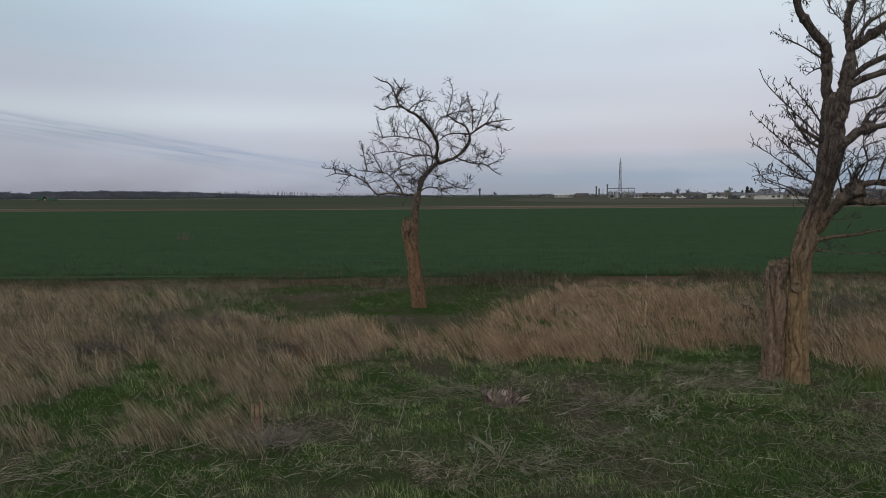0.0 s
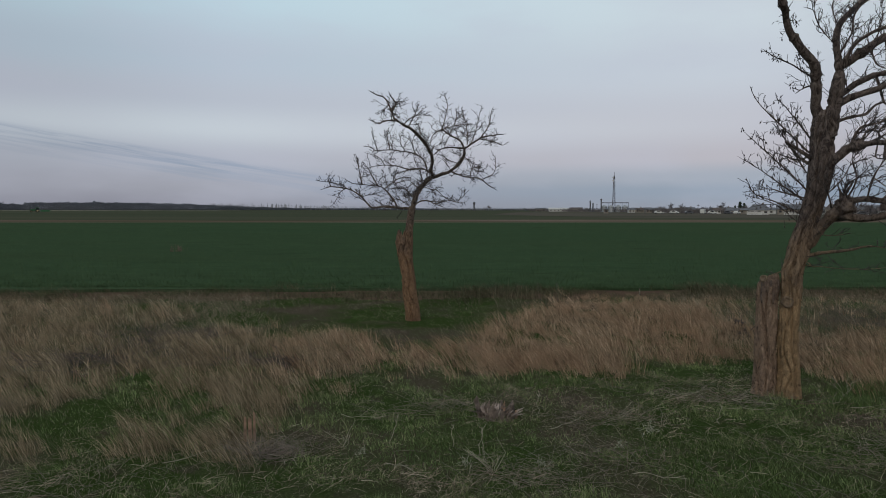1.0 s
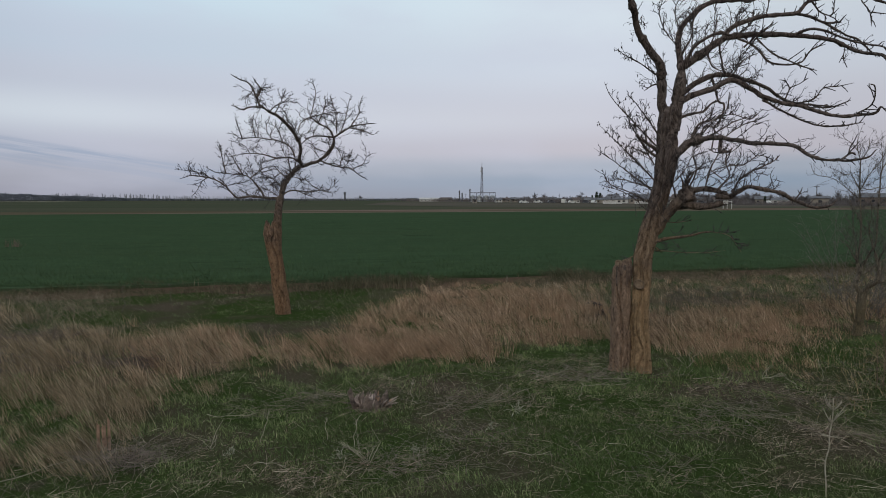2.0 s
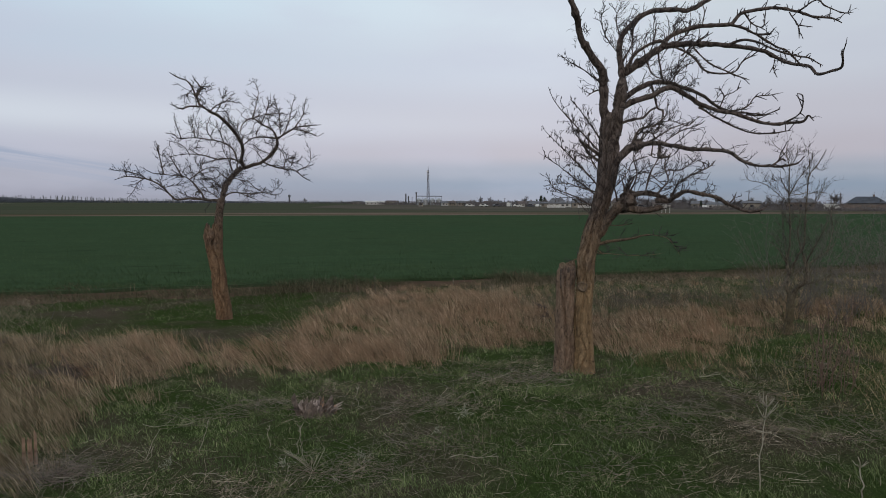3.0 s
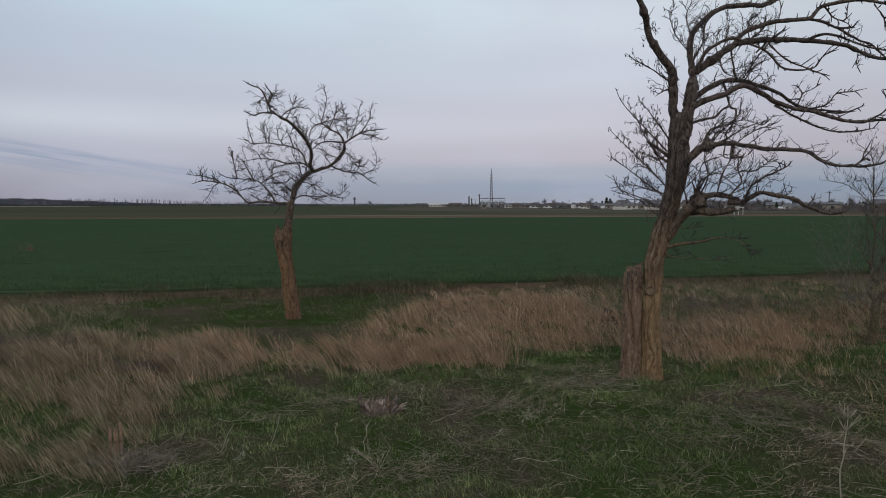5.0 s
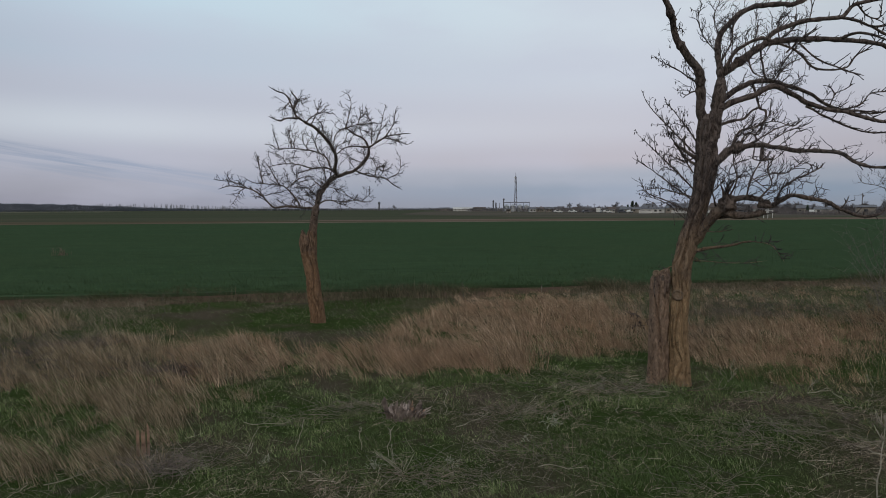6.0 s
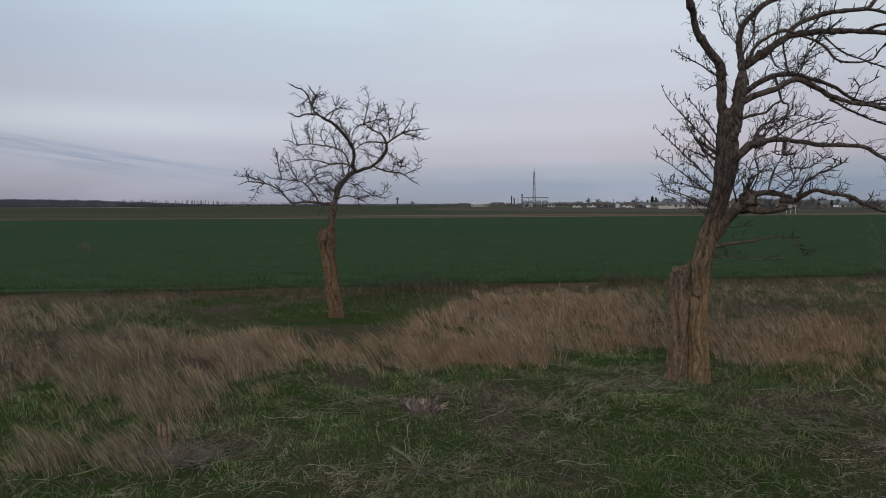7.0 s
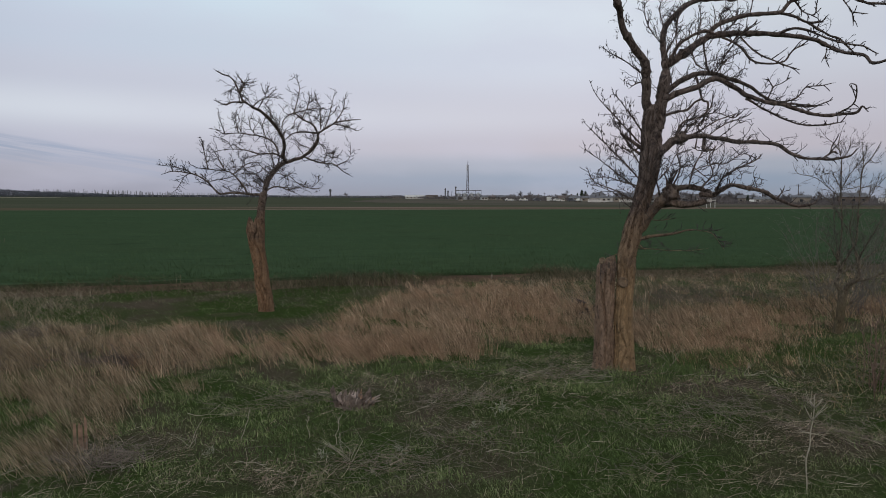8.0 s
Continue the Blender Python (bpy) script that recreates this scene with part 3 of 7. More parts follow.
def make_grasses():
    # tall dry grass in tufts, leaning with the wind
    tx, ty = scatter(52000, -15, 24, 3.2, 15.4, dry_density)
    n = rng.integers(14, 44, len(tx))
    who = np.repeat(np.arange(len(tx)), n)
    rad = rng.uniform(0.03, 0.10, len(tx))[who]
    x, y = tx[who] + rad * rng.normal(size=len(who)), ty[who] + rad * rng.normal(size=len(who))
    th = rng.uniform(0.18, 0.42, len(tx)) * (0.85 + 0.3 * fbm(tx, ty, 1.1, 8)) * np.where((tx > -2.6) & (tx < 1.6) & (ty > 7), 0.82, 1.0)
    th *= 1 - 0.35 * sstep(11.5, 14.5, ty)
    th *= (1 - 0.12 * sstep(3.6, 4.6, tx)) * (1 - 0.1 * sstep(1.0, 2.0, tx))
    tl = -0.48 + 0.24 * rng.normal(size=len(tx)) + 0.25 * fbm(tx, ty, 1.6, 9)
    td = 0.2 * rng.normal(size=len(tx))
    h = th[who] * rng.uniform(0.55, 1.1, len(who))
    w = rng.uniform(0.0018, 0.0034, len(x)) * (0.9 + 0.08 * np.hypot(x, y))
    grey = (rng.random(len(tx)) < 0.9 * sstep(0.2, 2.2, -0.4 - tx + 0.8 * fbm(tx, ty, 1.2, 81)))[who]
    for pick, name, label, material in ((~grey, "dry_grass", "tall tan dry grass leaning over in the wind", DRY), (grey, "grey_dry_grass", "tall grey-tan dry grass leaning over in the wind", PALEDRY)):
        grass(name, label, blades(x[pick], y[pick], h[pick], w[pick], (tl[who][pick], td[who][pick]), 0.26, 0.2), material)
    # looser pale tufts before the stand, with green between them
    loose = lambda x, y: sstep(-0.2, 0.5, -1.0 - x + 0.5 * fbm(x, y, 2.0, 71)) * sstep(-0.3, 0.4, y - 5.15 - 0.25 * fbm(x, y, 2.6, 72)) * sstep(0, 0.8, 7.7 - y) * np.clip(0.20 + 0.85 * fbm(x, y, 2.4, 73), 0.02, 1)
    tx, ty = scatter(3900, -9, -0.6, 4.6, 7.8, loose)
    n = rng.integers(16, 46, len(tx))
    who = np.repeat(np.arange(len(tx)), n)
    x, y = tx[who] + 0.05 * rng.normal(size=len(who)), ty[who] + 0.05 * rng.normal(size=len(who))
    h = (rng.uniform(0.14, 0.29, len(tx)))[who] * rng.uniform(0.5, 1.1, len(who))
    tl = -0.62 + 0.2 * rng.normal(size=len(tx))
    grass("pale_grass_tufts", "loose tufts of pale yellow grass with green between", blades(x, y, h, rng.uniform(0.0018, 0.0034, len(x)) * 1.35, (tl[who], 0.15 * rng.normal(size=len(tx))[who]), 0.2, 0.25), PALEDRY)
    # short green grass
    ok = lambda x, y: np.clip(0.95 + 0.6 * fbm(x, y, 1.3, 11) - 0.3 * dry_density(x, y) - 0.75 * np.exp(-((x - 7.2) / 2.2) ** 2 - ((y - 6.2) / 1.7) ** 2), 0.12, 1) * np.clip((6.5 / np.hypot(x, y)) ** 0.7, 0, 1) * (1 - 0.4 * sstep(8.5, 10.5, y)) * sstep(0, 0.4, edge(x) - 1.1 - y)
    x, y = scatter(1350000, -14, 22, 3.0, 15.0, ok)
    h = rng.uniform(0.02, 0.075, len(x)) * (1 + 0.7 * np.clip(fbm(x, y, 2.2, 12), 0, 1)) * (0.65 + 0.75 * np.clip(fbm(x, y, 8.0, 15), -0.4, 1)) * (1 - 0.45 * sstep(8.8, 10.2, y))
    grass("green_grass", "short fresh green grass between dead stems", blades(x, y, h, rng.uniform(0.0026, 0.0056, len(x)) * (0.55 + 0.09 * np.hypot(x, y)), (-0.2, 0.0), 0.5), GREEN)
    # lusher dark green patches
    spots = [(4.9, 7.0, 0.75, 0.38, 1.0), (4.2, 6.5, 0.3, 0.2, 0.8), (0.1, 5.75, 0.6, 0.35, 0.32), (1.67, 5.2, 0.4, 0.25, 0.4), (2.2, 4.5, 0.6, 0.3, 0.4), (-0.2, 5.1, 0.6, 0.3, 0.32), (3.0, 5.0, 0.5, 0.25, 0.32), (1.4, 7.35, 0.9, 0.25, 0.5), (7.8, 7.6, 0.5, 0.3, 0.6), (3.4, 6.3, 0.6, 0.3, 0.4)]
    lush = lambda x, y: np.clip(sum(np.exp(-((x - a) / b) ** 2 - ((y - c) / d) ** 2) for a, c, b, d, _ in spots), 0, 1)
    tall = lambda x, y: np.clip(sum(e * np.exp(-((x - a) / b) ** 2 - ((y - c) / d) ** 2) for a, c, b, d, e in spots), 0.25, 1)
    x, y = scatter(400000, -2, 10, 3.6, 9, lush)
    h = rng.uniform(0.08, 0.24, len(x)) * tall(x, y)
    grass("lush_grass", "lush dark green grass in thick patches", blades(x, y, h, rng.uniform(0.003, 0.006, len(x)) * (0.55 + 0.09 * np.hypot(x, y)), (-0.15, 0.0), 0.5), LUSH)
    # matted dull dead grass
    ok = lambda x, y: np.clip(0.16 - 0.5 * fbm(x, y, 1.3, 11) + 0.2 * sstep(9.0, 11.0, y) + 0.2 * fbm(x, y, 4, 14) + 0.7 * sstep(9.0, 10.5, y) * sstep(3.5, 5.5, x) + 0.5 * sstep(8.2, 9.4, y) * sstep(0.0, 1.5, -2.5 - x), 0.04, 1) * sstep(0, 0.4, edge(x) - 0.6 - y)
    x, y = scatter(420000, -14, 22, 3.0, 15.4, ok)
    h = rng.uniform(0.02, 0.09, len(x)) * (1 + 1.3 * sstep(9.0, 10.5, y) * (sstep(3.5, 5.5, x) + sstep(0.0, 1.5, -2.5 - x)))
    grass("matted_grass", "matted grey-brown dead grass", blades(x, y, h, rng.uniform(0.003, 0.006, len(x)), (-0.5, 0.0), 1.3), DULL)
    n = 60000
    x = rng.uniform(-14, 26, n)
    y = edge(x) + 0.35 - np.abs(rng.normal(0, 1.1, n))
    k = rng.random(n) < np.clip(0.45 + 0.8 * fbm(x, y, 1.4, 51), 0, 1)
    x, y = x[k], y[k]
    h = rng.uniform(0.06, 0.22, len(x)) * (1 + 0.5 * fbm(x, y, 0.9, 52))
    grass("edge_grass", "dull grass straggling along the field edge", blades(x, y, h, rng.uniform(0.006, 0.012, len(x)), (-0.4, 0.0), 0.6), EDGE)
    # yellow-brown weeds about the young tree
    ok = lambda x, y: np.clip(1.1 * np.exp(-((x - 7.9) / 1.7) ** 2 - ((y - 5.7) / 1.3) ** 2) * (0.8 + 0.6 * fbm(x, y, 2.6, 61)), 0, 1)
    x, y = scatter(70000, 4, 13, 3.2, 9.5, ok)
    h = rng.uniform(0.05, 0.20, len(x)) * (1 + 0.4 * fbm(x, y, 2.0, 62))
    grass("yellow_weeds", "yellow-brown withered weeds in rough grass", blades(x, y, h, rng.uniform(0.003, 0.007, len(x)), (-0.2, 0.0), 0.7), WEEDY)
    # flattened straw in tangled mats
    mats = [(0.18, 6.75, 0.6, 0.22), (1.9, 6.05, 0.65, 0.4), (2.75, 6.0, 0.45, 0.3), (3.5, 4.55, 0.55, 0.32), (4.35, 4.5, 0.75, 0.45), (0.2, 4.75, 0.7, 0.28), (1.55, 4.7, 0.5, 0.28), (2.35, 4.15, 0.45, 0.22),
            (3.05, 7.0, 0.5, 0.3), (-0.4, 8.0, 0.5, 0.2), (-1.45, 5.45, 0.5, 0.3), (4.4, 6.0, 0.7, 0.3), (2.9, 7.45, 0.6, 0.25), (5.4, 5.6, 0.9, 0.45), (6.6, 5.6, 0.8, 0.5), (-0.6, 4.4, 0.7, 0.22), (-2.6, 4.75, 0.9, 0.3), (3.0, 5.3, 0.3, 0.2), (1.0, 7.1, 0.7, 0.15), (3.3, 3.9, 0.6, 0.2), (2.5, 6.6, 0.4, 0.2)]

    def ok(x, y):
        m = sum(np.exp(-((x - a) / b) ** 2 - ((y - c) / d) ** 2) for a, c, b, d in mats)
        return np.clip(0.10 * fbm(x, y, 3.1, 22) + 0.85 * m * (0.5 + 0.8 * fbm(x, y, 4.5, 21)), 0.01, 1) * (1 - 0.8 * dry_density(x, y)) * sstep(0, 2.5, 12.0 - y)

    def strands(x, y, L, a, w, tilt):
        n = len(x)
        d = np.stack([np.cos(a), np.sin(a)], 1)
        p0 = np.stack([x, y, gz(x, y) + rng.uniform(0.02, 0.06, n)], 1)
        rise = rng.normal(0, tilt, n) * L
        bend = rng.normal(0, 0.10, n) * L
        p1 = p0 + np.stack([d[:, 0] * L / 2 - d[:, 1] * bend, d[:, 1] * L / 2 + d[:, 0] * bend, 0.004 + rise / 2], 1)
        p2 = p0 + np.stack([d[:, 0] * L, d[:, 1] * L, rise], 1)
        side = np.stack([-d[:, 1], d[:, 0], np.full(n, 0.8)], 1) * w[:, None] / 2
        v = np.stack([p0 - side, p0 + side, p1 + side, p1 - side, p2 + side * 0.6, p2 - side * 0.6], 1).reshape(-1, 3)
        return v, (np.arange(n)[:, None] * 6 + np.array([0, 1, 2, 3, 3, 2, 4, 5])[None]).ravel(), np.full(2 * n, 4)

    x, y = scatter(350000, -6, 13, 3.1, 14, ok)
    n = len(x)
    grass("straw_mat", "tangled mats of fine brown straw in the grass",
          strands(x, y, rng.uniform(0.03, 0.14, n), rng.uniform(0, 3.14, n), rng.uniform(0.0009, 0.0019, n), 0.35), MATSTRAW)
    x, y = scatter(24000, -6, 13, 3.1, 12, lambda x, y: 0.045 + 0.95 * ok(x, y))
    n = len(x)
    grass("fallen_straw", "bleached long broken stems lying in the grass",
          strands(x, y, rng.uniform(0.07, 0.27, n), 1.7 * fbm(x, y, 1.5, 91) - 0.2 + rng.normal(0, 0.7, n), rng.uniform(0.0009, 0.0019, n), 0.25), STRAW)
    # wheat blades along drilled rows
    n = 210000
    y = 15.9 + 44 * rng.random(n) ** 1.9
    x = rng.uniform(-1, 1, n) * (y * 1.35) + 6
    y = np.round((y - 0.035 * x) / 0.15) * 0.15 + 0.035 * x + rng.normal(0, 0.018, n) + 0.2
    a = np.degrees(np.arctan2(x, y))
    k = (a > -42) & (a < 58) & (fbm(x, y, 0.9, 31) + 0.8 * rng.random(n) > -0.85) & (y > edge(x) + 0.2)
    x, y = x[k], y[k]
    h = rng.uniform(0.06, 0.12, len(x))
    grass("wheat_blades", "rows of short dark green wheat blades", blades(x, y, h, rng.uniform(0.010, 0.018, len(x)), (-0.15, 0), 0.35, z=np.full(len(x), 0.05)), WHEATB)


make_grasses()

# ---------------- the bare trees ----------------
BOUGHS = {}


def start_tree(x, y, label, bark):
    ob = new("bare_tree")
    ob.matrix_world = pose(x, y, 0.0, 0, 0, -math.degrees(math.atan2(x, y)))
    tagged(ob, label, "tree")
    BOUGHS[ob.name] = [bark]
    return ob


def limb(tree, r0, r1, *pts):
    """A limb through points local to the tree: across, away, up."""
    path = spline(pts, 6)
    n = len(path)
    t = np.linspace(0, 1, n)
    r = 0.9 * r0 * (1 - t ** 0.7) + 0.95 * r1 * t ** 0.7
    r *= 1 - 0.6 * np.clip((t - 0.88) / 0.12, 0, 1)
    for i in range(n):
        p = path[i]
        knot = max(0.0, noise.noise(Vector(p * 23.0))) ** 2
        r[i] *= 1 + 0.22 * noise.noise(Vector(p * 9.0)) + 1.1 * knot
        path[i] = p + (0.35 * r[i] + 0.004) * np.array(noise.noise_vector(Vector(p * 8.0)))
    tb = Tubes()
    tb.add(path, r, 9 if r0 > 0.03 else 7 if r0 > 0.012 else 5)
    attach(new("limb", tb.mesh("limb", BOUGHS[tree.name][0])), tree)
    BOUGHS[tree.name].append((path, r))


def bole(tree, name, rings, bark, furrow, seed, ragged=0.0, n=110, m=150, label="", slope=0.0):
    """A furrowed stem from rings (height, centre across, radius); a ragged top where it was broken off."""
    zs, cs, rs = (np.array(v) for v in zip(*rings))
    verts = []
    for i in range(m):
        z = zs[0] + (zs[-1] - zs[0]) * i / (m - 1)
        c, r = np.interp(z, zs, cs), np.interp(z, zs, rs)
        sway = 0.10 * r * noise.noise(Vector((0, seed, z * 3.0)))
        for j in range(n):
            a = 2 * math.pi * j / n
            twist = a + 0.25 * z + 0.5 * noise.noise(Vector((1.3 * math.cos(a), 1.3 * math.sin(a), z * 2.6 + seed)))
            u, v = math.cos(twist), math.sin(twist)
            plate = 1 - 2.2 * abs(noise.noise(Vector((u * 3.4, v * 3.4, z * 3.6 + seed))) + 0.55 * noise.noise(Vector((u * 7, v * 7, z * 9.0 + seed))))
            crack = max(0.0, 1 - 9.0 * abs(noise.noise(Vector((u * 2.2 + 7, v * 2.2, z * 0.55 + seed)))))
            coarse = noise.noise(Vector((u * 0.9, v * 0.9, z * 1.2 + seed * 3)))
            fine = noise.noise(Vector((u * 11, v * 11, z * 14.0 + seed)))
            rr = r * (1 + furrow * (0.45 * plate - 0.25) - 1.4 * furrow * crack + 0.16 * coarse + 0.07 * fine)
            if z < zs[0] + 0.3:
                rr *= 1 + 0.24 * (1 - (z - zs[0]) / 0.3) ** 2 * (0.5 + 0.5 * math.sin(3 * a + seed))
            zz = z
            if ragged and i > m - 14:
                k = (i - (m - 14)) / 13
                jag = noise.noise(Vector((u * 2.5, v * 2.5, seed))) + 0.5 * noise.noise(Vector((u * 7, v * 7, seed)))
                zz += ragged * k * jag + slope * k * math.cos(a)
                rr *= 1 - 0.22 * k * k
            verts.append((c + sway + rr * math.cos(a), rr * math.sin(a), zz))
    faces = [(i * n + j, i * n + (j + 1) % n, (i + 1) * n + (j + 1) % n, (i + 1) * n + j) for i in range(m - 1) for j in range(n)]
    top = len(verts)
    verts.append((cs[-1], 0, zs[-1] - (0.07 if ragged else -0.01)))
    faces += [((m - 1) * n + j, (m - 1) * n + (j + 1) % n, top) for j in range(n)]
    me = bpy.data.meshes.new(name)
    me.from_pydata(verts, [], faces)
    me.polygons.foreach_set("use_smooth", np.full(len(faces), True))
    me.materials.append(bark)
    return attach(new(name, me), tree, label)


def scar(tree, at, facing, r, seed, label):
    """A healed branch wound: a raised lip round a sunken, cracked core."""
    turn = Vector(facing).to_track_quat("Z", "Y").to_matrix()
    prof = [(0.0, -0.10), (0.35, -0.06), (0.62, -0.16), (0.78, 0.10), (0.95, 0.20), (1.12, 0.02), (1.25, -0.55)]
    n, verts, faces = 28, [], []
    for f, h in prof:
        for j in range(n):
            a = 2 * math.pi * j / n
            k = 1 + 0.16 * noise.noise(Vector((math.cos(a) * 1.5, math.sin(a) * 1.5, seed))) + 0.06 * noise.noise(Vector((math.cos(a) * 6, math.sin(a) * 6, seed + f)))
            v = turn @ Vector((r * f * k * math.cos(a), r * f * k * math.sin(a), r * h * k))
            verts.append((v.x + at[0], v.y + at[1], v.z + at[2]))
    for i in range(len(prof) - 1):
        faces += [(i * n + j, i * n + (j + 1) % n, (i + 1) * n + (j + 1) % n, (i + 1) * n + j) for j in range(n)]
    me = bpy.data.meshes.new("branch_scar")
    me.from_pydata(verts, [], faces)
    me.polygons.foreach_set("use_smooth", np.full(len(faces), True))
    me.materials.append(KNOT)
    return attach(new("branch_scar", me), tree, label)


def gnarl(tree, at, r, seed):
    """A lumpy burr where old limbs were lost."""
    bm = bmesh.new()
    bmesh.ops.create_icosphere(bm, subdivisions=4, radius=1.0)
    for v in bm.verts:
        d = v.co.normalized()
        k = 1 + 0.38 * noise.noise(d * 1.7 + Vector((seed, 0, 0))) + 0.22 * noise.noise(d * 4.5 + Vector((0, seed, 0))) + 0.08 * noise.noise(d * 11)
        v.co = Vector(at) + Vector((d.x * 1.1, d.y, d.z * 1.05)) * r * k
    part("burr", bm, BOUGHS[tree.name][0], tree, "lumpy burr on the limb", True)


def twigs(tree, per_metre, length, radius, weight, seed, rise=0.35, pods=0.0, bark=None, curl=0.2, heart=None):
    """Fine twigs along the limbs, each forking once or twice."""
    rr = random.Random(seed)
    tb, pd = Tubes(), Tubes()

    def shoot(p, d, L, r, depth):
        q = [np.array(p)]
        d = np.array(d, float)
        k = 4
        for i in range(k):
            d = d + curl * np.array([rr.gauss(0, 1), rr.gauss(0, 1), rr.gauss(0, 0.8)]) + np.array([0, 0, rise * 0.12])
            d /= np.linalg.norm(d)
            q.append(q[-1] + d * L / k)
            if depth and rr.random() < 0.62:
                s = d + 0.65 * np.array([rr.gauss(0, 1), rr.gauss(0, 1), rr.gauss(0, 0.8)])
                shoot(q[-1], s / np.linalg.norm(s), L * rr.uniform(0.35, 0.6), r * 0.75, depth - 1)
            if q[-1][0] < 0.15 and rr.random() < pods:
                e = q[-1] + np.array([rr.gauss(0, 0.012), rr.gauss(0, 0.012), -0.01])
                pd.add([e, e + np.array([0.004, 0, -0.014]), e + np.array([rr.gauss(0, 0.008), 0, -0.032])], [0.0015, 0.006, 0.0015], 4)
        tb.add(q, np.linspace(r, r * 0.5, len(q)), 3)

    for path, rad in BOUGHS[tree.name][1:]:
        seg = np.linalg.norm(np.diff(path, axis=0), axis=1)
        for i in range(1, len(path) - 1):
            if rad[i] > 0.06:
                continue
            want = per_metre * seg[i] * weight(path[i]) * (0.6 if i > 0.8 * len(path) else 1.4 if rad[i] < 0.012 else 1.0)
            while want > 0 and rr.random() < want:
                want -= 1
                t = path[i + 1] - path[i - 1]
                t /= np.linalg.norm(t) + 1e-9
                d = 0.6 * t + np.array([rr.gauss(0, 0.6), rr.gauss(0, 0.6), rr.gauss(rise, 0.5)])
                if heart is not None:
                    out = path[i] - np.array(heart)
                    d = d + 0.7 * out / (np.linalg.norm(out) + 0.2)
                L = length * rr.uniform(0.3, 1.15) * (1 - 0.72 * i / len(path))
                shoot(path[i], d / np.linalg.norm(d), L, radius * rr.uniform(0.75, 1.2), 2 if L > length * 0.6 else 1)
    attach(new("twig_crown", tb.mesh("twig_crown", bark or TWIG)), tree)
    if pd.n:
        tagged(attach(new("seed_pod_mass", pd.mesh("seed_pod_mass", POD)), tree, "dark dry seed pods on the thin twigs"), kind="stuff")


def branchlets(tree, per_metre, length, radius, seed, heart, inside):
    """Crooked side branches off the inner two thirds of the limbs, bending outward; twigs grow on them in turn."""
    rr = random.Random(seed)
    for path, rad in list(BOUGHS[tree.name][1:]):
        for i in range(2, int(len(path) * 0.7)):
            if rad[i] < 0.005 or rr.random() > per_metre * np.linalg.norm(path[i + 1] - path[i]):
                continue
            t = path[i + 1] - path[i - 1]
            t /= np.linalg.norm(t) + 1e-9
            out = path[i] - np.array(heart)
            d = 0.7 * t + 0.5 * out / (np.linalg.norm(out) + 0.2) + np.array([rr.gauss(0, 0.6), rr.gauss(0, 0.7), rr.gauss(0.1, 0.6)])
            L, q = length * rr.uniform(0.5, 1.1), [path[i]]
            for k in range(4):
                d = d / np.linalg.norm(d) + 0.3 * np.array([rr.gauss(0, 1), rr.gauss(0, 1), rr.gauss(0.1, 0.9)])
                q.append(q[-1] + d / np.linalg.norm(d) * L / 4)
            if inside(q[-1]):
                limb(tree, min(radius, rad[i]), 0.003, *q)


def spurs(tree, per_metre, length, radius, seed):
    """Short stiff knobby spurs along the outer limbs."""
    rr = random.Random(seed)
    tb = Tubes()
    for path, rad in BOUGHS[tree.name][1:]:
        for i in range(2, len(path) - 1):
            if path[i][0] < 1.0 or rr.random() > per_metre * np.linalg.norm(path[i + 1] - path[i]):
                continue
            t = path[i + 1] - path[i]
            t /= np.linalg.norm(t) + 1e-9
            d = 0.7 * t + np.array([rr.gauss(0, 0.5), rr.gauss(0, 0.5), rr.gauss(0.25, 0.6)])
            L = length * rr.uniform(0.4, 1.5)
            tb.add([path[i], path[i] + d * L * 0.6, path[i] + d * L + np.array([0, 0, rr.gauss(0, 0.2) * L])], [radius * 1.3, radius, radius * 0.7], 4)
    attach(new("spur_growth", tb.mesh("spur_growth", TWIG)), tree)["kind"] = "stuff"


old_tree = start_tree(3.68, 6.98, "large bare wind-swept tree with a split, broken old trunk", BARK_OLD)
bole(old_tree, "broken_trunk", [(-0.1, -0.11, 0.135), (0.05, -0.11, 0.124), (0.39, -0.112, 0.113), (0.73, -0.118, 0.108), (1.07, -0.122, 0.108), (1.22, -0.115, 0.110), (1.29, -0.11, 0.105)],
     BARK_SNAG, 0.26, 3.1, 0.022, slope=0.03, label="weathered orange-brown trunk snapped off short")
bole(old_tree, "trunk", [(-0.1, 0.12, 0.125), (0.05, 0.115, 0.114), (0.39, 0.10, 0.10), (0.73, 0.09, 0.10), (1.07, 0.105, 0.108), (1.37, 0.12, 0.115), (1.67, 0.17, 0.102),
                         (1.87, 0.245, 0.098), (2.19, 0.315, 0.10), (2.45, 0.34, 0.118), (2.71, 0.345, 0.110), (2.86, 0.365, 0.128), (2.96, 0.37, 0.125), (3.03, 0.375, 0.09)], BARK_OLD, 0.22, 8.4, m=260,
     label="leaning furrowed living trunk")
scar(old_tree, (0.075, -0.115, 1.03), (0.05, -1, 0.1), 0.052, 1.7, "pale healed ring where a branch was cut")
scar(old_tree, (-0.165, -0.085, 1.27), (-0.35, -1, 0.35), 0.034, 4.1, "small pale healed ring at the break")
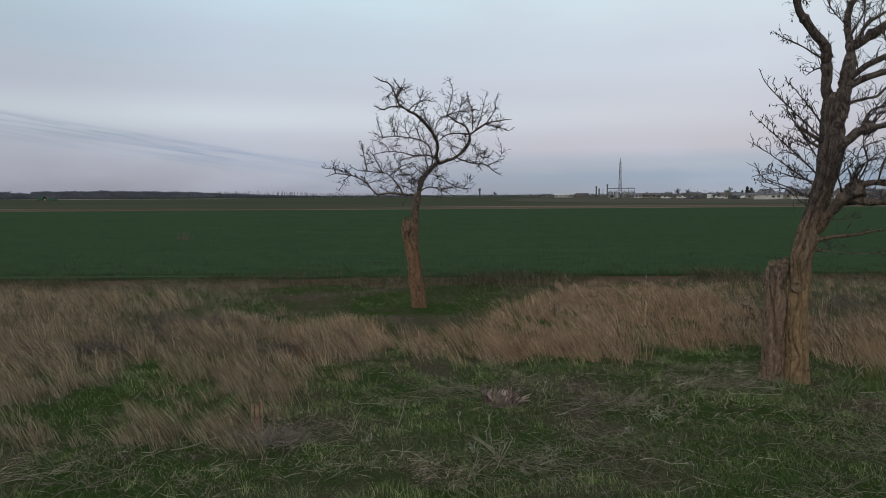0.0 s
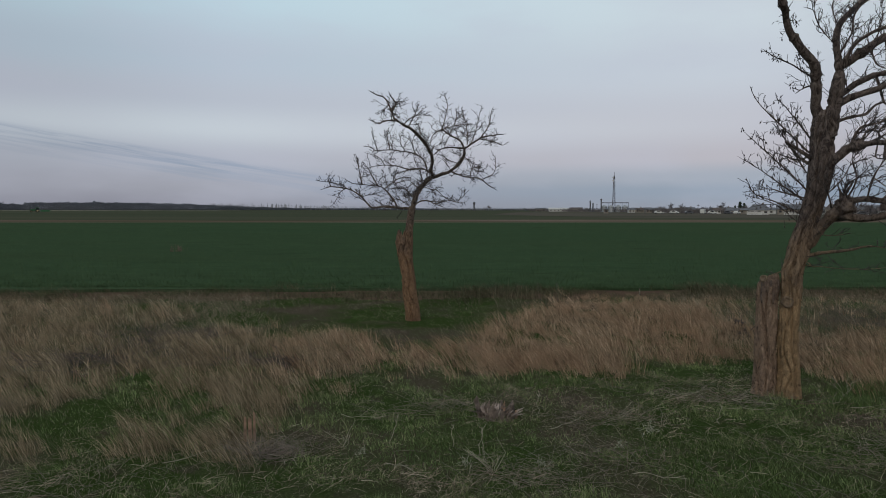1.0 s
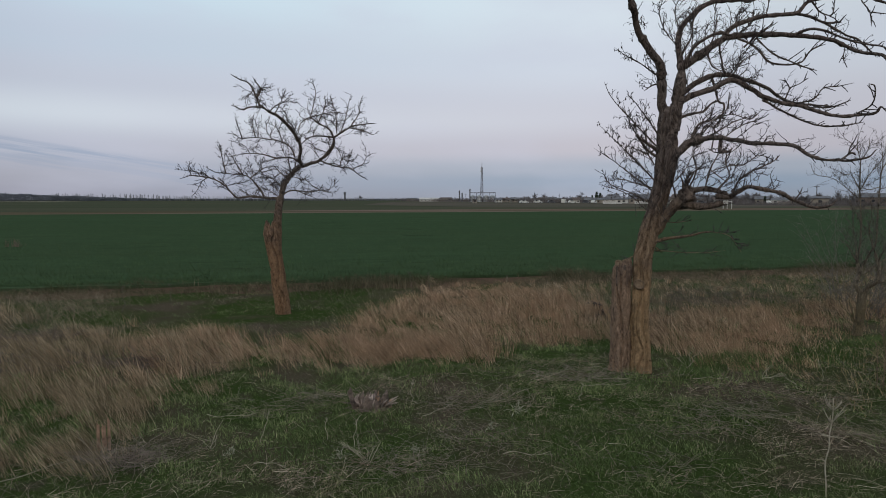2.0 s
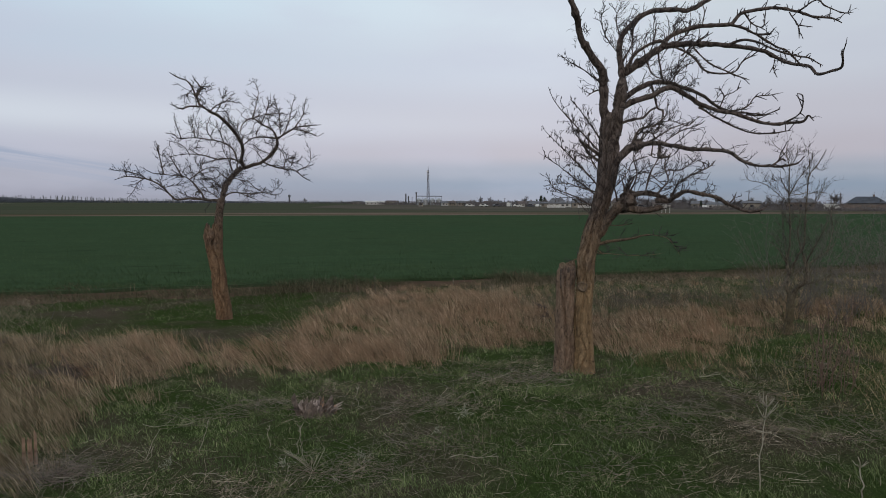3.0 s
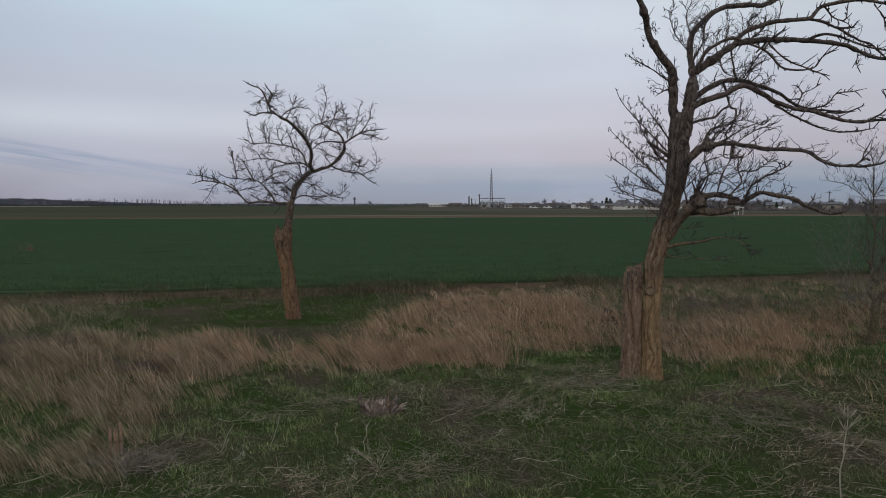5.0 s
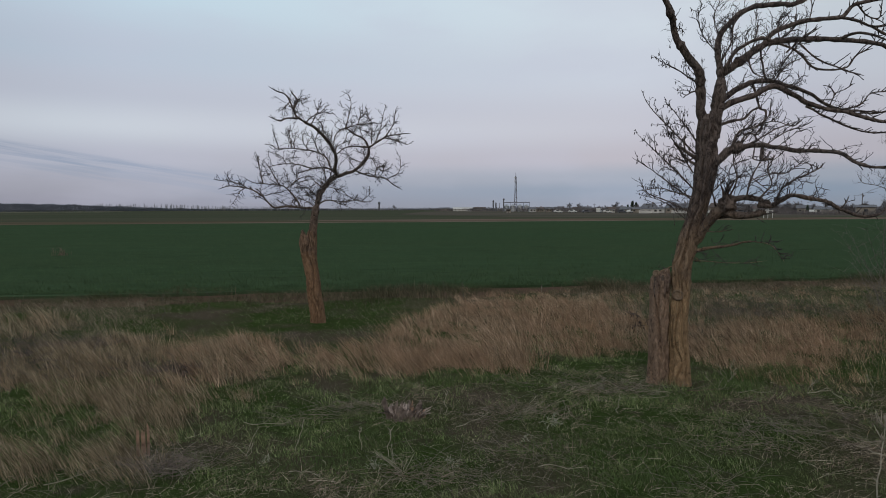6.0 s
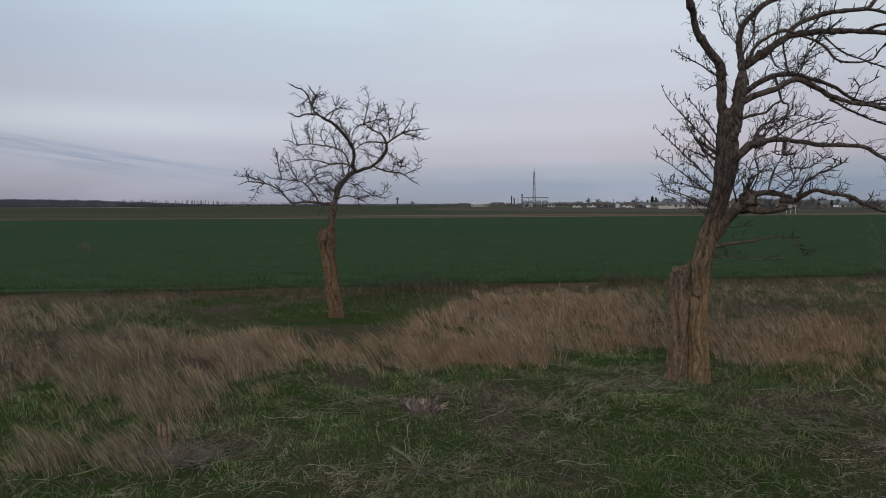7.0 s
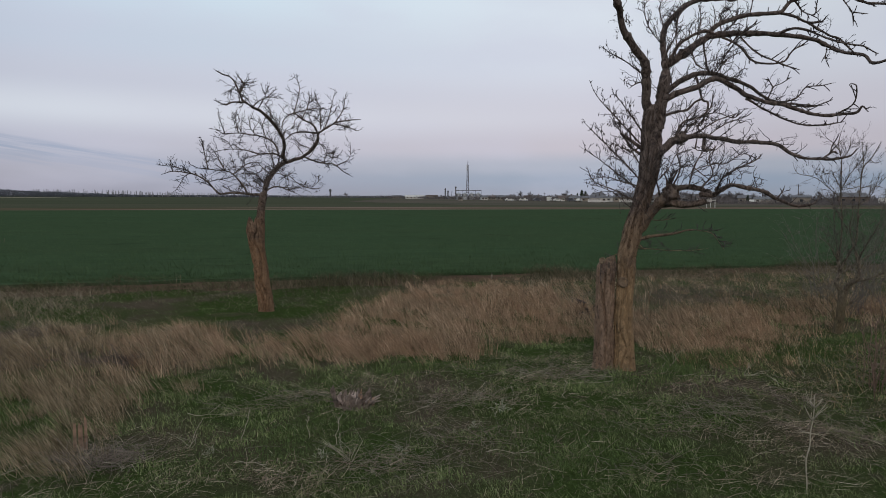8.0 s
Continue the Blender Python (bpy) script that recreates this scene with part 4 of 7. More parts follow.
for k in range(7):
    ang = radians(-128 + 17 * k)
    foot, rise = 1.0 + 0.06 * ((k * 5) % 4), 1.245 + 0.008 * ((k * 3) % 4)
    rim = np.array([-0.112 + 0.098 * math.cos(ang), 0.098 * math.sin(ang), 0.0])
    strip = Tubes()
    strip.add(spline([rim + (0, 0, foot), rim * 1.02 + (0.004, -0.004, (foot + rise) / 2), rim * 0.98 + (0.002 * (k % 3), 0, rise)], 4), [0.006, 0.013, 0.016, 0.017, 0.016, 0.017, 0.015, 0.013, 0.007], 6)
    attach(new("splinter", strip.mesh("splinter", CUTWOOD if k % 3 else STUMPWOOD)), old_tree, "bleached grey splinter of dead wood")
gnarl(old_tree, (0.555, -0.12, 2.05), 0.088, 2.9)
gnarl(old_tree, (0.645, -0.06, 2.655), 0.062, 5.3)
gnarl(old_tree, (0.93, -0.21, 2.05), 0.036, 7.7)
limb(old_tree, 0.072, 0.024, (0.32, 0.00, 2.72), (0.305, 0.00, 2.90), (0.27, -0.05, 3.10), (0.255, -0.14, 3.34), (0.22, -0.24, 3.50), (0.06, -0.34, 3.70), (-0.01, -0.43, 3.83), (-0.05, -0.56, 3.99), (-0.11, -0.66, 4.13), (-0.19, -0.78, 4.27), (-0.21, -0.93, 4.42))
limb(old_tree, 0.092, 0.055, (0.40, 0.00, 2.74), (0.425, -0.01, 2.92), (0.445, -0.01, 3.13), (0.465, -0.01, 3.32), (0.49, 0.01, 3.46))
limb(old_tree, 0.042, 0.022, (0.48, 0.00, 3.42), (0.45, 0.04, 3.61), (0.44, 0.09, 3.81), (0.51, 0.17, 3.99), (0.64, 0.26, 4.13), (0.77, 0.33, 4.23), (1.07, 0.50, 4.29), (1.25, 0.62, 4.31), (1.46, 0.76, 4.43), (1.72, 0.93, 4.61), (2.02, 1.15, 4.74))
limb(old_tree, 0.049, 0.010, (0.49, 0.01, 3.46), (0.73, 0.11, 3.65), (0.89, 0.22, 3.78), (1.06, 0.34, 3.85), (1.41, 0.57, 3.89), (1.79, 0.88, 3.93), (2.19, 1.18, 3.93), (2.46, 1.39, 3.87), (2.57, 1.24, 3.76), (2.73, 1.02, 3.67), (2.80, 0.90, 3.56), (2.89, 0.75, 3.56), (2.97, 0.65, 3.59), (2.93, 0.53, 3.72), (2.94, 0.48, 3.79))
limb(old_tree, 0.032, 0.012, (0.91, 0.22, 3.79), (1.01, 0.22, 3.91), (1.20, 0.21, 3.98), (1.41, 0.20, 4.01), (1.64, 0.18, 4.01), (1.76, 0.19, 4.12), (1.94, 0.21, 4.16), (2.16, 0.26, 4.18), (2.38, 0.33, 4.15), (2.58, 0.42, 4.11), (2.79, 0.51, 4.11), (2.92, 0.56, 4.06))
limb(old_tree, 0.018, 0.012, (1.64, 0.18, 4.01), (1.82, 0.31, 3.99), (1.99, 0.44, 3.95), (2.19, 0.60, 3.98))
limb(old_tree, 0.015, 0.008, (1.97, 0.44, 3.96), (2.21, 0.57, 3.84), (2.37, 0.64, 3.79), (2.47, 0.69, 3.71), (2.59, 0.75, 3.62))
limb(old_tree, 0.018, 0.008, (1.79, 0.88, 3.94), (1.93, 0.77, 3.97), (2.06, 0.66, 3.90), (2.21, 0.52, 3.78), (2.35, 0.37, 3.68), (2.49, 0.26, 3.62), (2.62, 0.19, 3.52))
limb(old_tree, 0.015, 0.008, (1.05, 0.34, 3.84), (1.29, 0.39, 3.71), (1.43, 0.41, 3.55), (1.58, 0.41, 3.51), (1.76, 0.43, 3.53), (1.86, 0.45, 3.66), (2.01, 0.46, 3.72))
limb(old_tree, 0.012, 0.008, (1.29, 0.41, 3.82), (1.45, 0.33, 3.63), (1.67, 0.23, 3.48), (1.85, 0.09, 3.37))
limb(old_tree, 0.022, 0.015, (0.47, 0.00, 3.44), (0.59, -0.04, 3.65), (0.71, -0.08, 3.74), (0.85, -0.14, 3.78), (0.97, -0.17, 3.73))
limb(old_tree, 0.044, 0.012, (0.41, -0.01, 3.09), (0.52, 0.11, 3.22), (0.69, 0.25, 3.35), (0.86, 0.38, 3.42), (1.04, 0.52, 3.44), (1.22, 0.68, 3.41), (1.45, 0.88, 3.36), (1.69, 1.10, 3.24), (1.90, 1.26, 3.18), (2.14, 1.45, 3.18), (2.31, 1.25, 3.13))
limb(old_tree, 0.042, 0.012, (0.39, -0.00, 3.03), (0.62, 0.09, 3.17), (0.84, 0.14, 3.24), (1.00, 0.20, 3.33), (1.16, 0.24, 3.28), (1.39, 0.31, 3.14), (1.55, 0.32, 3.08), (1.76, 0.32, 3.03), (1.94, 0.31, 2.96), (2.11, 0.26, 2.90), (2.27, 0.21, 2.90), (2.43, 0.16, 2.91), (2.47, 0.12, 2.97), (2.52, 0.08, 2.91))
limb(old_tree, 0.015, 0.008, (1.36, 0.31, 3.11), (1.59, 0.39, 2.99), (1.80, 0.46, 2.89), (2.00, 0.53, 2.83), (2.23, 0.57, 2.83), (2.44, 0.57, 2.86))
limb(old_tree, 0.022, 0.012, (0.41, 0.00, 2.88), (0.56, 0.11, 2.95), (0.73, 0.23, 3.00), (0.83, 0.31, 3.09), (0.91, 0.36, 3.13))
limb(old_tree, 0.012, 0.005, (1.90, 1.26, 3.18), (2.08, 1.20, 3.22), (2.17, 1.16, 3.34), (2.32, 1.10, 3.35), (2.46, 1.03, 3.37))
limb(old_tree, 0.012, 0.005, (2.27, 0.21, 2.91), (2.37, 0.06, 2.99), (2.35, -0.07, 3.15), (2.28, -0.12, 3.18))
limb(old_tree, 0.012, 0.005, (1.74, 1.08, 3.20), (1.80, 1.16, 3.36), (1.74, 1.19, 3.47))
limb(old_tree, 0.008, 0.005, (1.80, 1.16, 3.36), (1.91, 1.19, 3.41), (2.02, 1.21, 3.48))
limb(old_tree, 0.012, 0.008, (2.14, 1.45, 3.16), (2.37, 1.55, 3.16), (2.54, 1.42, 3.22))
limb(old_tree, 0.082, 0.034, (0.31, 0.00, 2.39), (0.46, -0.05, 2.51), (0.55, -0.07, 2.61), (0.69, -0.08, 2.67))
limb(old_tree, 0.034, 0.008, (0.64, -0.07, 2.66), (0.84, -0.20, 2.66), (1.00, -0.34, 2.62), (1.21, -0.49, 2.57), (1.39, -0.60, 2.55), (1.50, -0.69, 2.52), (1.61, -0.81, 2.42), (1.70, -0.88, 2.38), (1.83, -0.97, 2.36), (1.94, -1.04, 2.36), (2.02, -1.09, 2.38), (2.06, -1.15, 2.44))
limb(old_tree, 0.012, 0.008, (1.83, -0.97, 2.36), (1.93, -0.91, 2.43), (1.98, -0.89, 2.41))
limb(old_tree, 0.008, 0.005, (1.91, -0.91, 2.42), (1.92, -0.92, 2.50))
limb(old_tree, 0.015, 0.008, (0.83, 0.38, 3.40), (0.89, 0.24, 3.12), (0.95, 0.20, 3.07), (0.92, 0.13, 2.91), (0.84, 0.08, 2.78), (0.93, 0.02, 2.69))
limb(old_tree, 0.012, 0.005, (0.88, 0.22, 3.74), (0.96, 0.42, 3.48), (1.04, 0.47, 3.46), (1.29, 0.76, 3.83), (1.56, 1.00, 4.12))
limb(old_tree, 0.076, 0.054, (0.22, 0.00, 1.62), (0.29, -0.01, 1.74), (0.38, -0.05, 1.87), (0.49, -0.10, 1.97), (0.57, -0.14, 2.03))
limb(old_tree, 0.048, 0.032, (0.50, -0.10, 1.97), (0.63, -0.15, 1.93), (0.76, -0.20, 1.92), (0.85, -0.24, 1.94), (0.92, -0.24, 1.96))
limb(old_tree, 0.042, 0.028, (0.56, -0.12, 2.07), (0.64, -0.16, 2.10), (0.73, -0.20, 2.11), (0.86, -0.20, 2.10), (0.92, -0.20, 2.05))
limb(old_tree, 0.022, 0.008, (0.55, -0.12, 2.10), (0.57, -0.12, 2.20), (0.63, -0.12, 2.29))
limb(old_tree, 0.020, 0.006, (0.52, -0.12, 2.08), (0.51, -0.13, 2.19), (0.48, -0.14, 2.26))
limb(old_tree, 0.036, 0.010, (0.30, 0.00, 2.46), (0.22, -0.03, 2.57), (0.08, -0.08, 2.66), (0.00, -0.12, 2.72))
limb(old_tree, 0.012, 0.004, (0.12, -0.06, 2.64), (0.11, -0.10, 2.74), (0.13, -0.11, 2.80))
limb(old_tree, 0.011, 0.003, (0.25, 0.00, 2.72), (0.12, 0.05, 2.92), (-0.01, 0.10, 3.11), (-0.11, 0.15, 3.22))
limb(old_tree, 0.010, 0.003, (0.20, 0.00, 2.13), (0.05, -0.10, 2.17), (-0.13, -0.20, 2.22), (-0.38, -0.25, 2.19))
limb(old_tree, 0.024, 0.009, (0.88, -0.20, 2.63), (0.87, -0.25, 2.51), (0.91, -0.25, 2.505), (0.97, -0.25, 2.51), (0.99, -0.25, 2.55))
limb(old_tree, 0.034, 0.014, (0.86, -0.22, 2.04), (0.96, -0.26, 2.02), (1.02, -0.30, 2.05), (1.07, -0.33, 2.09), (1.14, -0.36, 2.13), (1.30, -0.37, 2.10), (1.45, -0.32, 2.07), (1.61, -0.24, 1.99), (1.80, -0.18, 1.92), (1.96, -0.12, 1.93), (2.05, -0.07, 2.00))
limb(old_tree, 0.025, 0.015, (0.41, -0.05, 1.90), (0.64, 0.00, 1.92), (0.83, 0.05, 1.92), (1.00, 0.11, 1.94))
limb(old_tree, 0.012, 0.005, (0.99, -0.37, 2.07), (1.06, -0.41, 2.21), (1.20, -0.45, 2.31), (1.36, -0.49, 2.39), (1.41, -0.51, 2.45))
limb(old_tree, 0.012, 0.005, (0.73, -0.28, 2.09), (0.76, -0.39, 2.29), (0.83, -0.46, 2.46), (0.92, -0.53, 2.55))
limb(old_tree, 0.012, 0.005, (0.51, -0.14, 2.06), (0.58, -0.00, 2.26), (0.70, 0.11, 2.34), (0.83, 0.20, 2.36))
limb(old_tree, 0.008, 0.005, (1.61, -0.24, 2.00), (1.67, -0.20, 2.06), (1.70, -0.16, 2.13))
limb(old_tree, 0.028, 0.008, (0.15, -0.00, 1.50), (0.33, 0.01, 1.54), (0.46, 0.01, 1.57), (0.65, 0.03, 1.60), (0.74, 0.02, 1.63), (0.88, -0.01, 1.64))
limb(old_tree, 0.005, 0.002, (0.83, 0.01, 1.64), (1.00, -0.11, 1.61), (1.08, -0.19, 1.50), (1.12, -0.23, 1.43))
limb(old_tree, 0.008, 0.002, (0.17, -0.00, 1.43), (0.39, 0.00, 1.41), (0.71, -0.03, 1.40), (0.98, -0.08, 1.44))
limb(old_tree, 0.008, 0.005, (-0.18, 0.00, 1.26), (0.04, 0.03, 1.36), (0.20, 0.03, 1.47), (0.32, 0.03, 1.39))
limb(old_tree, 0.018, 0.008, (0.25, 0.00, 2.47), (0.13, 0.01, 2.57), (0.05, 0.02, 2.68))
limb(old_tree, 0.012, 0.003, (0.24, 0.00, 2.19), (-0.01, -0.18, 2.45), (-0.20, -0.32, 2.63), (-0.41, -0.47, 2.84))
limb(old_tree, 0.012, 0.003, (0.24, 0.00, 2.06), (-0.01, 0.15, 2.27), (-0.21, 0.27, 2.43), (-0.48, 0.41, 2.62))
limb(old_tree, 0.012, 0.003, (0.23, -0.03, 1.93), (-0.07, 0.08, 2.09), (-0.29, 0.16, 2.19), (-0.37, 0.22, 2.35))
limb(old_tree, 0.012, 0.003, (0.23, 0.01, 2.60), (-0.08, 0.03, 2.94), (-0.28, 0.03, 3.18), (-0.36, 0.04, 3.35))
limb(old_tree, 0.012, 0.003, (0.25, -0.17, 3.33), (0.07, -0.03, 3.50), (-0.13, 0.12, 3.65), (-0.26, 0.25, 3.78))
limb(old_tree, 0.012, 0.005, (0.28, -0.10, 3.27), (0.17, -0.14, 3.26), (0.08, -0.20, 3.19))
limb(old_tree, 0.008, 0.003, (0.19, 0.00, 1.83), (-0.07, 0.09, 2.06), (-0.41, 0.25, 2.18))
limb(old_tree, 0.008, 0.003, (0.21, 0.00, 2.39), (0.02, 0.14, 2.73), (-0.10, 0.20, 2.97), (-0.15, 0.26, 3.15))
limb(old_tree, 0.008, 0.003, (0.45, 0.06, 3.68), (0.31, -0.07, 3.83), (0.22, -0.21, 4.00), (0.26, -0.36, 4.14))
limb(old_tree, 0.008, 0.003, (0.46, 0.11, 3.88), (0.40, 0.25, 4.14), (0.47, 0.33, 4.36), (0.44, 0.40, 4.54))
limb(old_tree, 0.008, 0.003, (0.57, -0.02, 3.56), (0.59, 0.14, 3.88), (0.55, 0.32, 4.19))
limb(old_tree, 0.008, 0.003, (0.79, 0.14, 3.71), (0.84, 0.17, 3.97), (0.80, 0.18, 4.20))
limb(old_tree, 0.008, 0.003, (1.09, 0.34, 3.85), (1.06, 0.34, 4.02), (1.12, 0.33, 4.13))
limb(old_tree, 0.012, 0.005, (1.79, 0.19, 4.13), (1.90, 0.30, 4.04), (2.03, 0.37, 4.01), (2.08, 0.46, 4.19))
limb(old_tree, 0.008, 0.005, (2.28, 0.28, 4.14), (2.35, 0.21, 3.97), (2.35, 0.13, 3.81))
limb(old_tree, 0.008, 0.005, (2.36, 0.21, 3.97), (2.53, 0.27, 3.96))
limb(old_tree, 0.008, 0.005, (2.44, 1.39, 3.88), (2.43, 1.37, 3.72), (2.47, 1.35, 3.60))
limb(old_tree, 0.008, 0.005, (1.35, 0.20, 4.00), (1.37, 0.20, 4.17), (1.33, 0.21, 4.30))
limb(old_tree, 0.012, 0.005, (2.38, 0.33, 4.15), (2.53, 0.19, 4.23), (2.60, 0.15, 4.15), (2.75, 0.08, 4.05), (2.85, 0.04, 4.04))
limb(old_tree, 0.008, 0.005, (0.49, -0.05, 2.51), (0.65, 0.01, 2.74), (0.74, 0.05, 2.90), (0.85, 0.07, 3.00))
limb(old_tree, 0.008, 0.005, (0.67, -0.08, 2.66), (0.84, 0.08, 2.87), (1.04, 0.21, 2.95), (1.25, 0.36, 2.91), (1.39, 0.46, 3.03))
limb(old_tree, 0.008, 0.005, (0.93, 0.02, 2.67), (1.09, -0.09, 2.79), (1.28, -0.21, 2.85))
limb(old_tree, 0.008, 0.005, (0.81, -0.20, 2.66), (0.80, -0.16, 2.53), (0.89, -0.13, 2.50))
limb(old_tree, 0.008, 0.003, (1.06, -0.00, 2.38), (0.84, -0.03, 2.32), (0.69, -0.04, 2.19))
limb(old_tree, 0.008, 0.003, (0.40, -0.14, 2.16), (0.52, -0.23, 2.31), (0.60, -0.33, 2.46), (0.76, -0.46, 2.51))
limb(old_tree, 0.008, 0.003, (0.29, 0.00, 1.77), (0.45, -0.04, 1.74), (0.63, -0.07, 1.77))
limb(old_tree, 0.005, 0.002, (-0.21, 0.00, 0.76), (-0.28, 0.06, 0.71), (-0.38, 0.15, 0.76))
limb(old_tree, 0.008, 0.002, (-0.23, 0.06, 0.58), (-0.31, 0.13, 0.69), (-0.42, 0.21, 0.79), (-0.50, 0.29, 0.88))
limb(old_tree, 0.005, 0.002, (-0.23, 0.06, 0.51), (-0.28, 0.13, 0.63), (-0.35, 0.20, 0.72))
limb(old_tree, 0.015, 0.005, (0.59, -0.02, 2.63), (0.67, -0.03, 2.83), (0.82, -0.07, 2.87), (0.94, -0.09, 2.97), (0.96, -0.12, 3.13))
limb(old_tree, 0.015, 0.005, (0.73, -0.13, 2.66), (0.89, -0.03, 2.76), (1.02, 0.03, 2.84), (1.24, 0.11, 2.93))
limb(old_tree, 0.012, 0.005, (0.67, -0.08, 2.67), (0.74, -0.04, 2.80), (0.87, 0.03, 2.80), (0.92, 0.09, 2.93))
limb(old_tree, 0.012, 0.005, (0.56, -0.16, 2.09), (0.64, -0.23, 2.31), (0.60, -0.28, 2.50), (0.68, -0.33, 2.60))
limb(old_tree, 0.012, 0.005, (0.84, -0.35, 2.10), (0.97, -0.25, 2.25), (0.94, -0.16, 2.44), (1.07, -0.08, 2.57))
limb(old_tree, 0.012, 0.005, (0.44, -0.14, 2.03), (0.39, -0.31, 2.25), (0.47, -0.45, 2.37))
limb(old_tree, 0.012, 0.005, (0.73, 0.11, 3.68), (0.79, 0.02, 3.47), (0.91, -0.02, 3.39))
limb(old_tree, 0.012, 0.005, (0.48, 0.04, 3.61), (0.57, 0.06, 3.80), (0.59, 0.04, 3.98), (0.68, 0.03, 4.10))
limb(old_tree, 0.012, 0.005, (1.06, 0.34, 3.85), (1.23, 0.46, 3.99), (1.27, 0.55, 4.18))
limb(old_tree, 0.012, 0.005, (1.16, 0.36, 3.71), (1.31, 0.32, 3.86), (1.44, 0.30, 3.94))
limb(old_tree, 0.012, 0.005, (1.06, 0.47, 3.44), (1.19, 0.53, 3.61), (1.39, 0.62, 3.72))
limb(old_tree, 0.008, 0.003, (0.97, -0.23, 2.37), (1.12, -0.17, 2.37), (1.28, -0.07, 2.47), (1.43, 0.02, 2.44))
limb(old_tree, 0.008, 0.003, (0.77, -0.39, 2.31), (0.95, -0.39, 2.18), (1.09, -0.38, 2.23))
limb(old_tree, 0.012, 0.005, (0.24, 0.01, 2.58), (0.12, 0.02, 2.52), (0.02, 0.03, 2.58))
twigs(old_tree, 13, 0.27, 0.0046, lambda p: 0.3 if p[2] < 1.0 else 0.85 if p[0] < 0.1 else 1.35 if p[2] < 3.1 and p[0] < 1.7 else 1.5 if p[0] < 1.3 else 0.10, 5, 0.3, 0.10, None, 0.27, (0.45, 0.0, 1.6))
spurs(old_tree, 16, 0.075, 0.0048, 17)

lone_tree = start_tree(-0.44, 11.77, "small bare tree on a stout pollarded trunk in green grass", BARK_LONE)
bole(lone_tree, "trunk", [(-0.1, 0.02, 0.13), (0.05, 0.0, 0.125), (0.45, -0.045, 0.130), (0.84, -0.10, 0.128), (1.22, -0.15, 0.132), (1.45, -0.18, 0.125), (1.58, -0.19, 0.10)],
     BARK_LONE, 0.25, 5.2, 0.10, label="orange-brown furrowed trunk, cut off on one side")
bole(lone_tree, "upper_trunk", [(1.10, -0.08, 0.06), (1.40, -0.075, 0.075), (1.60, -0.075, 0.072), (1.84, -0.045, 0.064), (2.0, -0.018, 0.068), (2.06, -0.01, 0.05)], BARK_LONE, 0.14, 2.2, n=70, m=80)
limb(lone_tree, 0.053, 0.043, (-0.02, 0.00, 1.98), (0.02, 0.04, 2.17), (0.12, 0.10, 2.35), (0.26, 0.21, 2.52), (0.37, 0.30, 2.60))
limb(lone_tree, 0.038, 0.023, (0.36, 0.30, 2.58), (0.33, 0.19, 2.72), (0.34, 0.08, 2.90), (0.27, -0.04, 3.08), (0.13, -0.15, 3.25), (0.00, -0.26, 3.37), (-0.13, -0.36, 3.43), (-0.25, -0.47, 3.49))
limb(lone_tree, 0.023, 0.008, (-0.23, -0.47, 3.48), (-0.32, -0.46, 3.54), (-0.36, -0.46, 3.64), (-0.41, -0.49, 3.77), (-0.50, -0.50, 3.89), (-0.62, -0.51, 3.93), (-0.75, -0.56, 4.00))
limb(lone_tree, 0.018, 0.008, (-0.27, -0.47, 3.50), (-0.46, -0.59, 3.48), (-0.58, -0.69, 3.43), (-0.73, -0.86, 3.47))
limb(lone_tree, 0.018, 0.008, (-0.36, -0.46, 3.64), (-0.29, -0.54, 3.77), (-0.34, -0.58, 3.85), (-0.39, -0.60, 3.91))
limb(lone_tree, 0.010, 0.003, (-0.41, -0.49, 3.77), (-0.50, -0.39, 3.69), (-0.62, -0.26, 3.62))
limb(lone_tree, 0.010, 0.003, (-0.30, -0.54, 3.75), (-0.18, -0.43, 3.82), (-0.06, -0.31, 3.89))
limb(lone_tree, 0.038, 0.028, (0.36, 0.30, 2.58), (0.55, 0.23, 2.64), (0.69, 0.16, 2.70), (0.83, 0.05, 2.83), (0.90, -0.06, 2.95), (0.91, -0.16, 3.07))
limb(lone_tree, 0.023, 0.008, (0.91, -0.16, 3.07), (1.04, -0.29, 3.15), (1.17, -0.43, 3.23), (1.34, -0.60, 3.25), (1.56, -0.78, 3.26))
limb(lone_tree, 0.023, 0.008, (0.91, -0.16, 3.05), (0.82, -0.22, 3.20), (0.63, -0.27, 3.29), (0.49, -0.33, 3.37), (0.35, -0.37, 3.28), (0.29, -0.44, 3.11))
limb(lone_tree, 0.018, 0.008, (0.91, -0.16, 3.07), (0.69, -0.03, 3.10), (0.50, 0.07, 3.08), (0.36, 0.15, 2.97))
limb(lone_tree, 0.013, 0.003, (1.15, -0.43, 3.21), (1.33, -0.60, 3.16), (1.49, -0.80, 3.07), (1.57, -0.90, 3.12))
limb(lone_tree, 0.013, 0.003, (1.01, -0.29, 3.13), (1.10, -0.19, 3.38), (1.17, -0.04, 3.64), (1.24, 0.11, 3.88))
limb(lone_tree, 0.013, 0.003, (0.95, -0.23, 3.13), (0.94, -0.22, 3.42), (0.87, -0.22, 3.68), (0.84, -0.20, 3.79))
limb(lone_tree, 0.013, 0.003, (0.49, -0.33, 3.36), (0.56, -0.20, 3.59), (0.61, -0.05, 3.85), (0.56, 0.01, 4.00), (0.44, 0.05, 4.06))
limb(lone_tree, 0.018, 0.008, (0.69, 0.16, 2.68), (0.84, 0.27, 2.63), (1.05, 0.42, 2.59), (1.26, 0.57, 2.58), (1.43, 0.69, 2.46), (1.58, 0.78, 2.38))
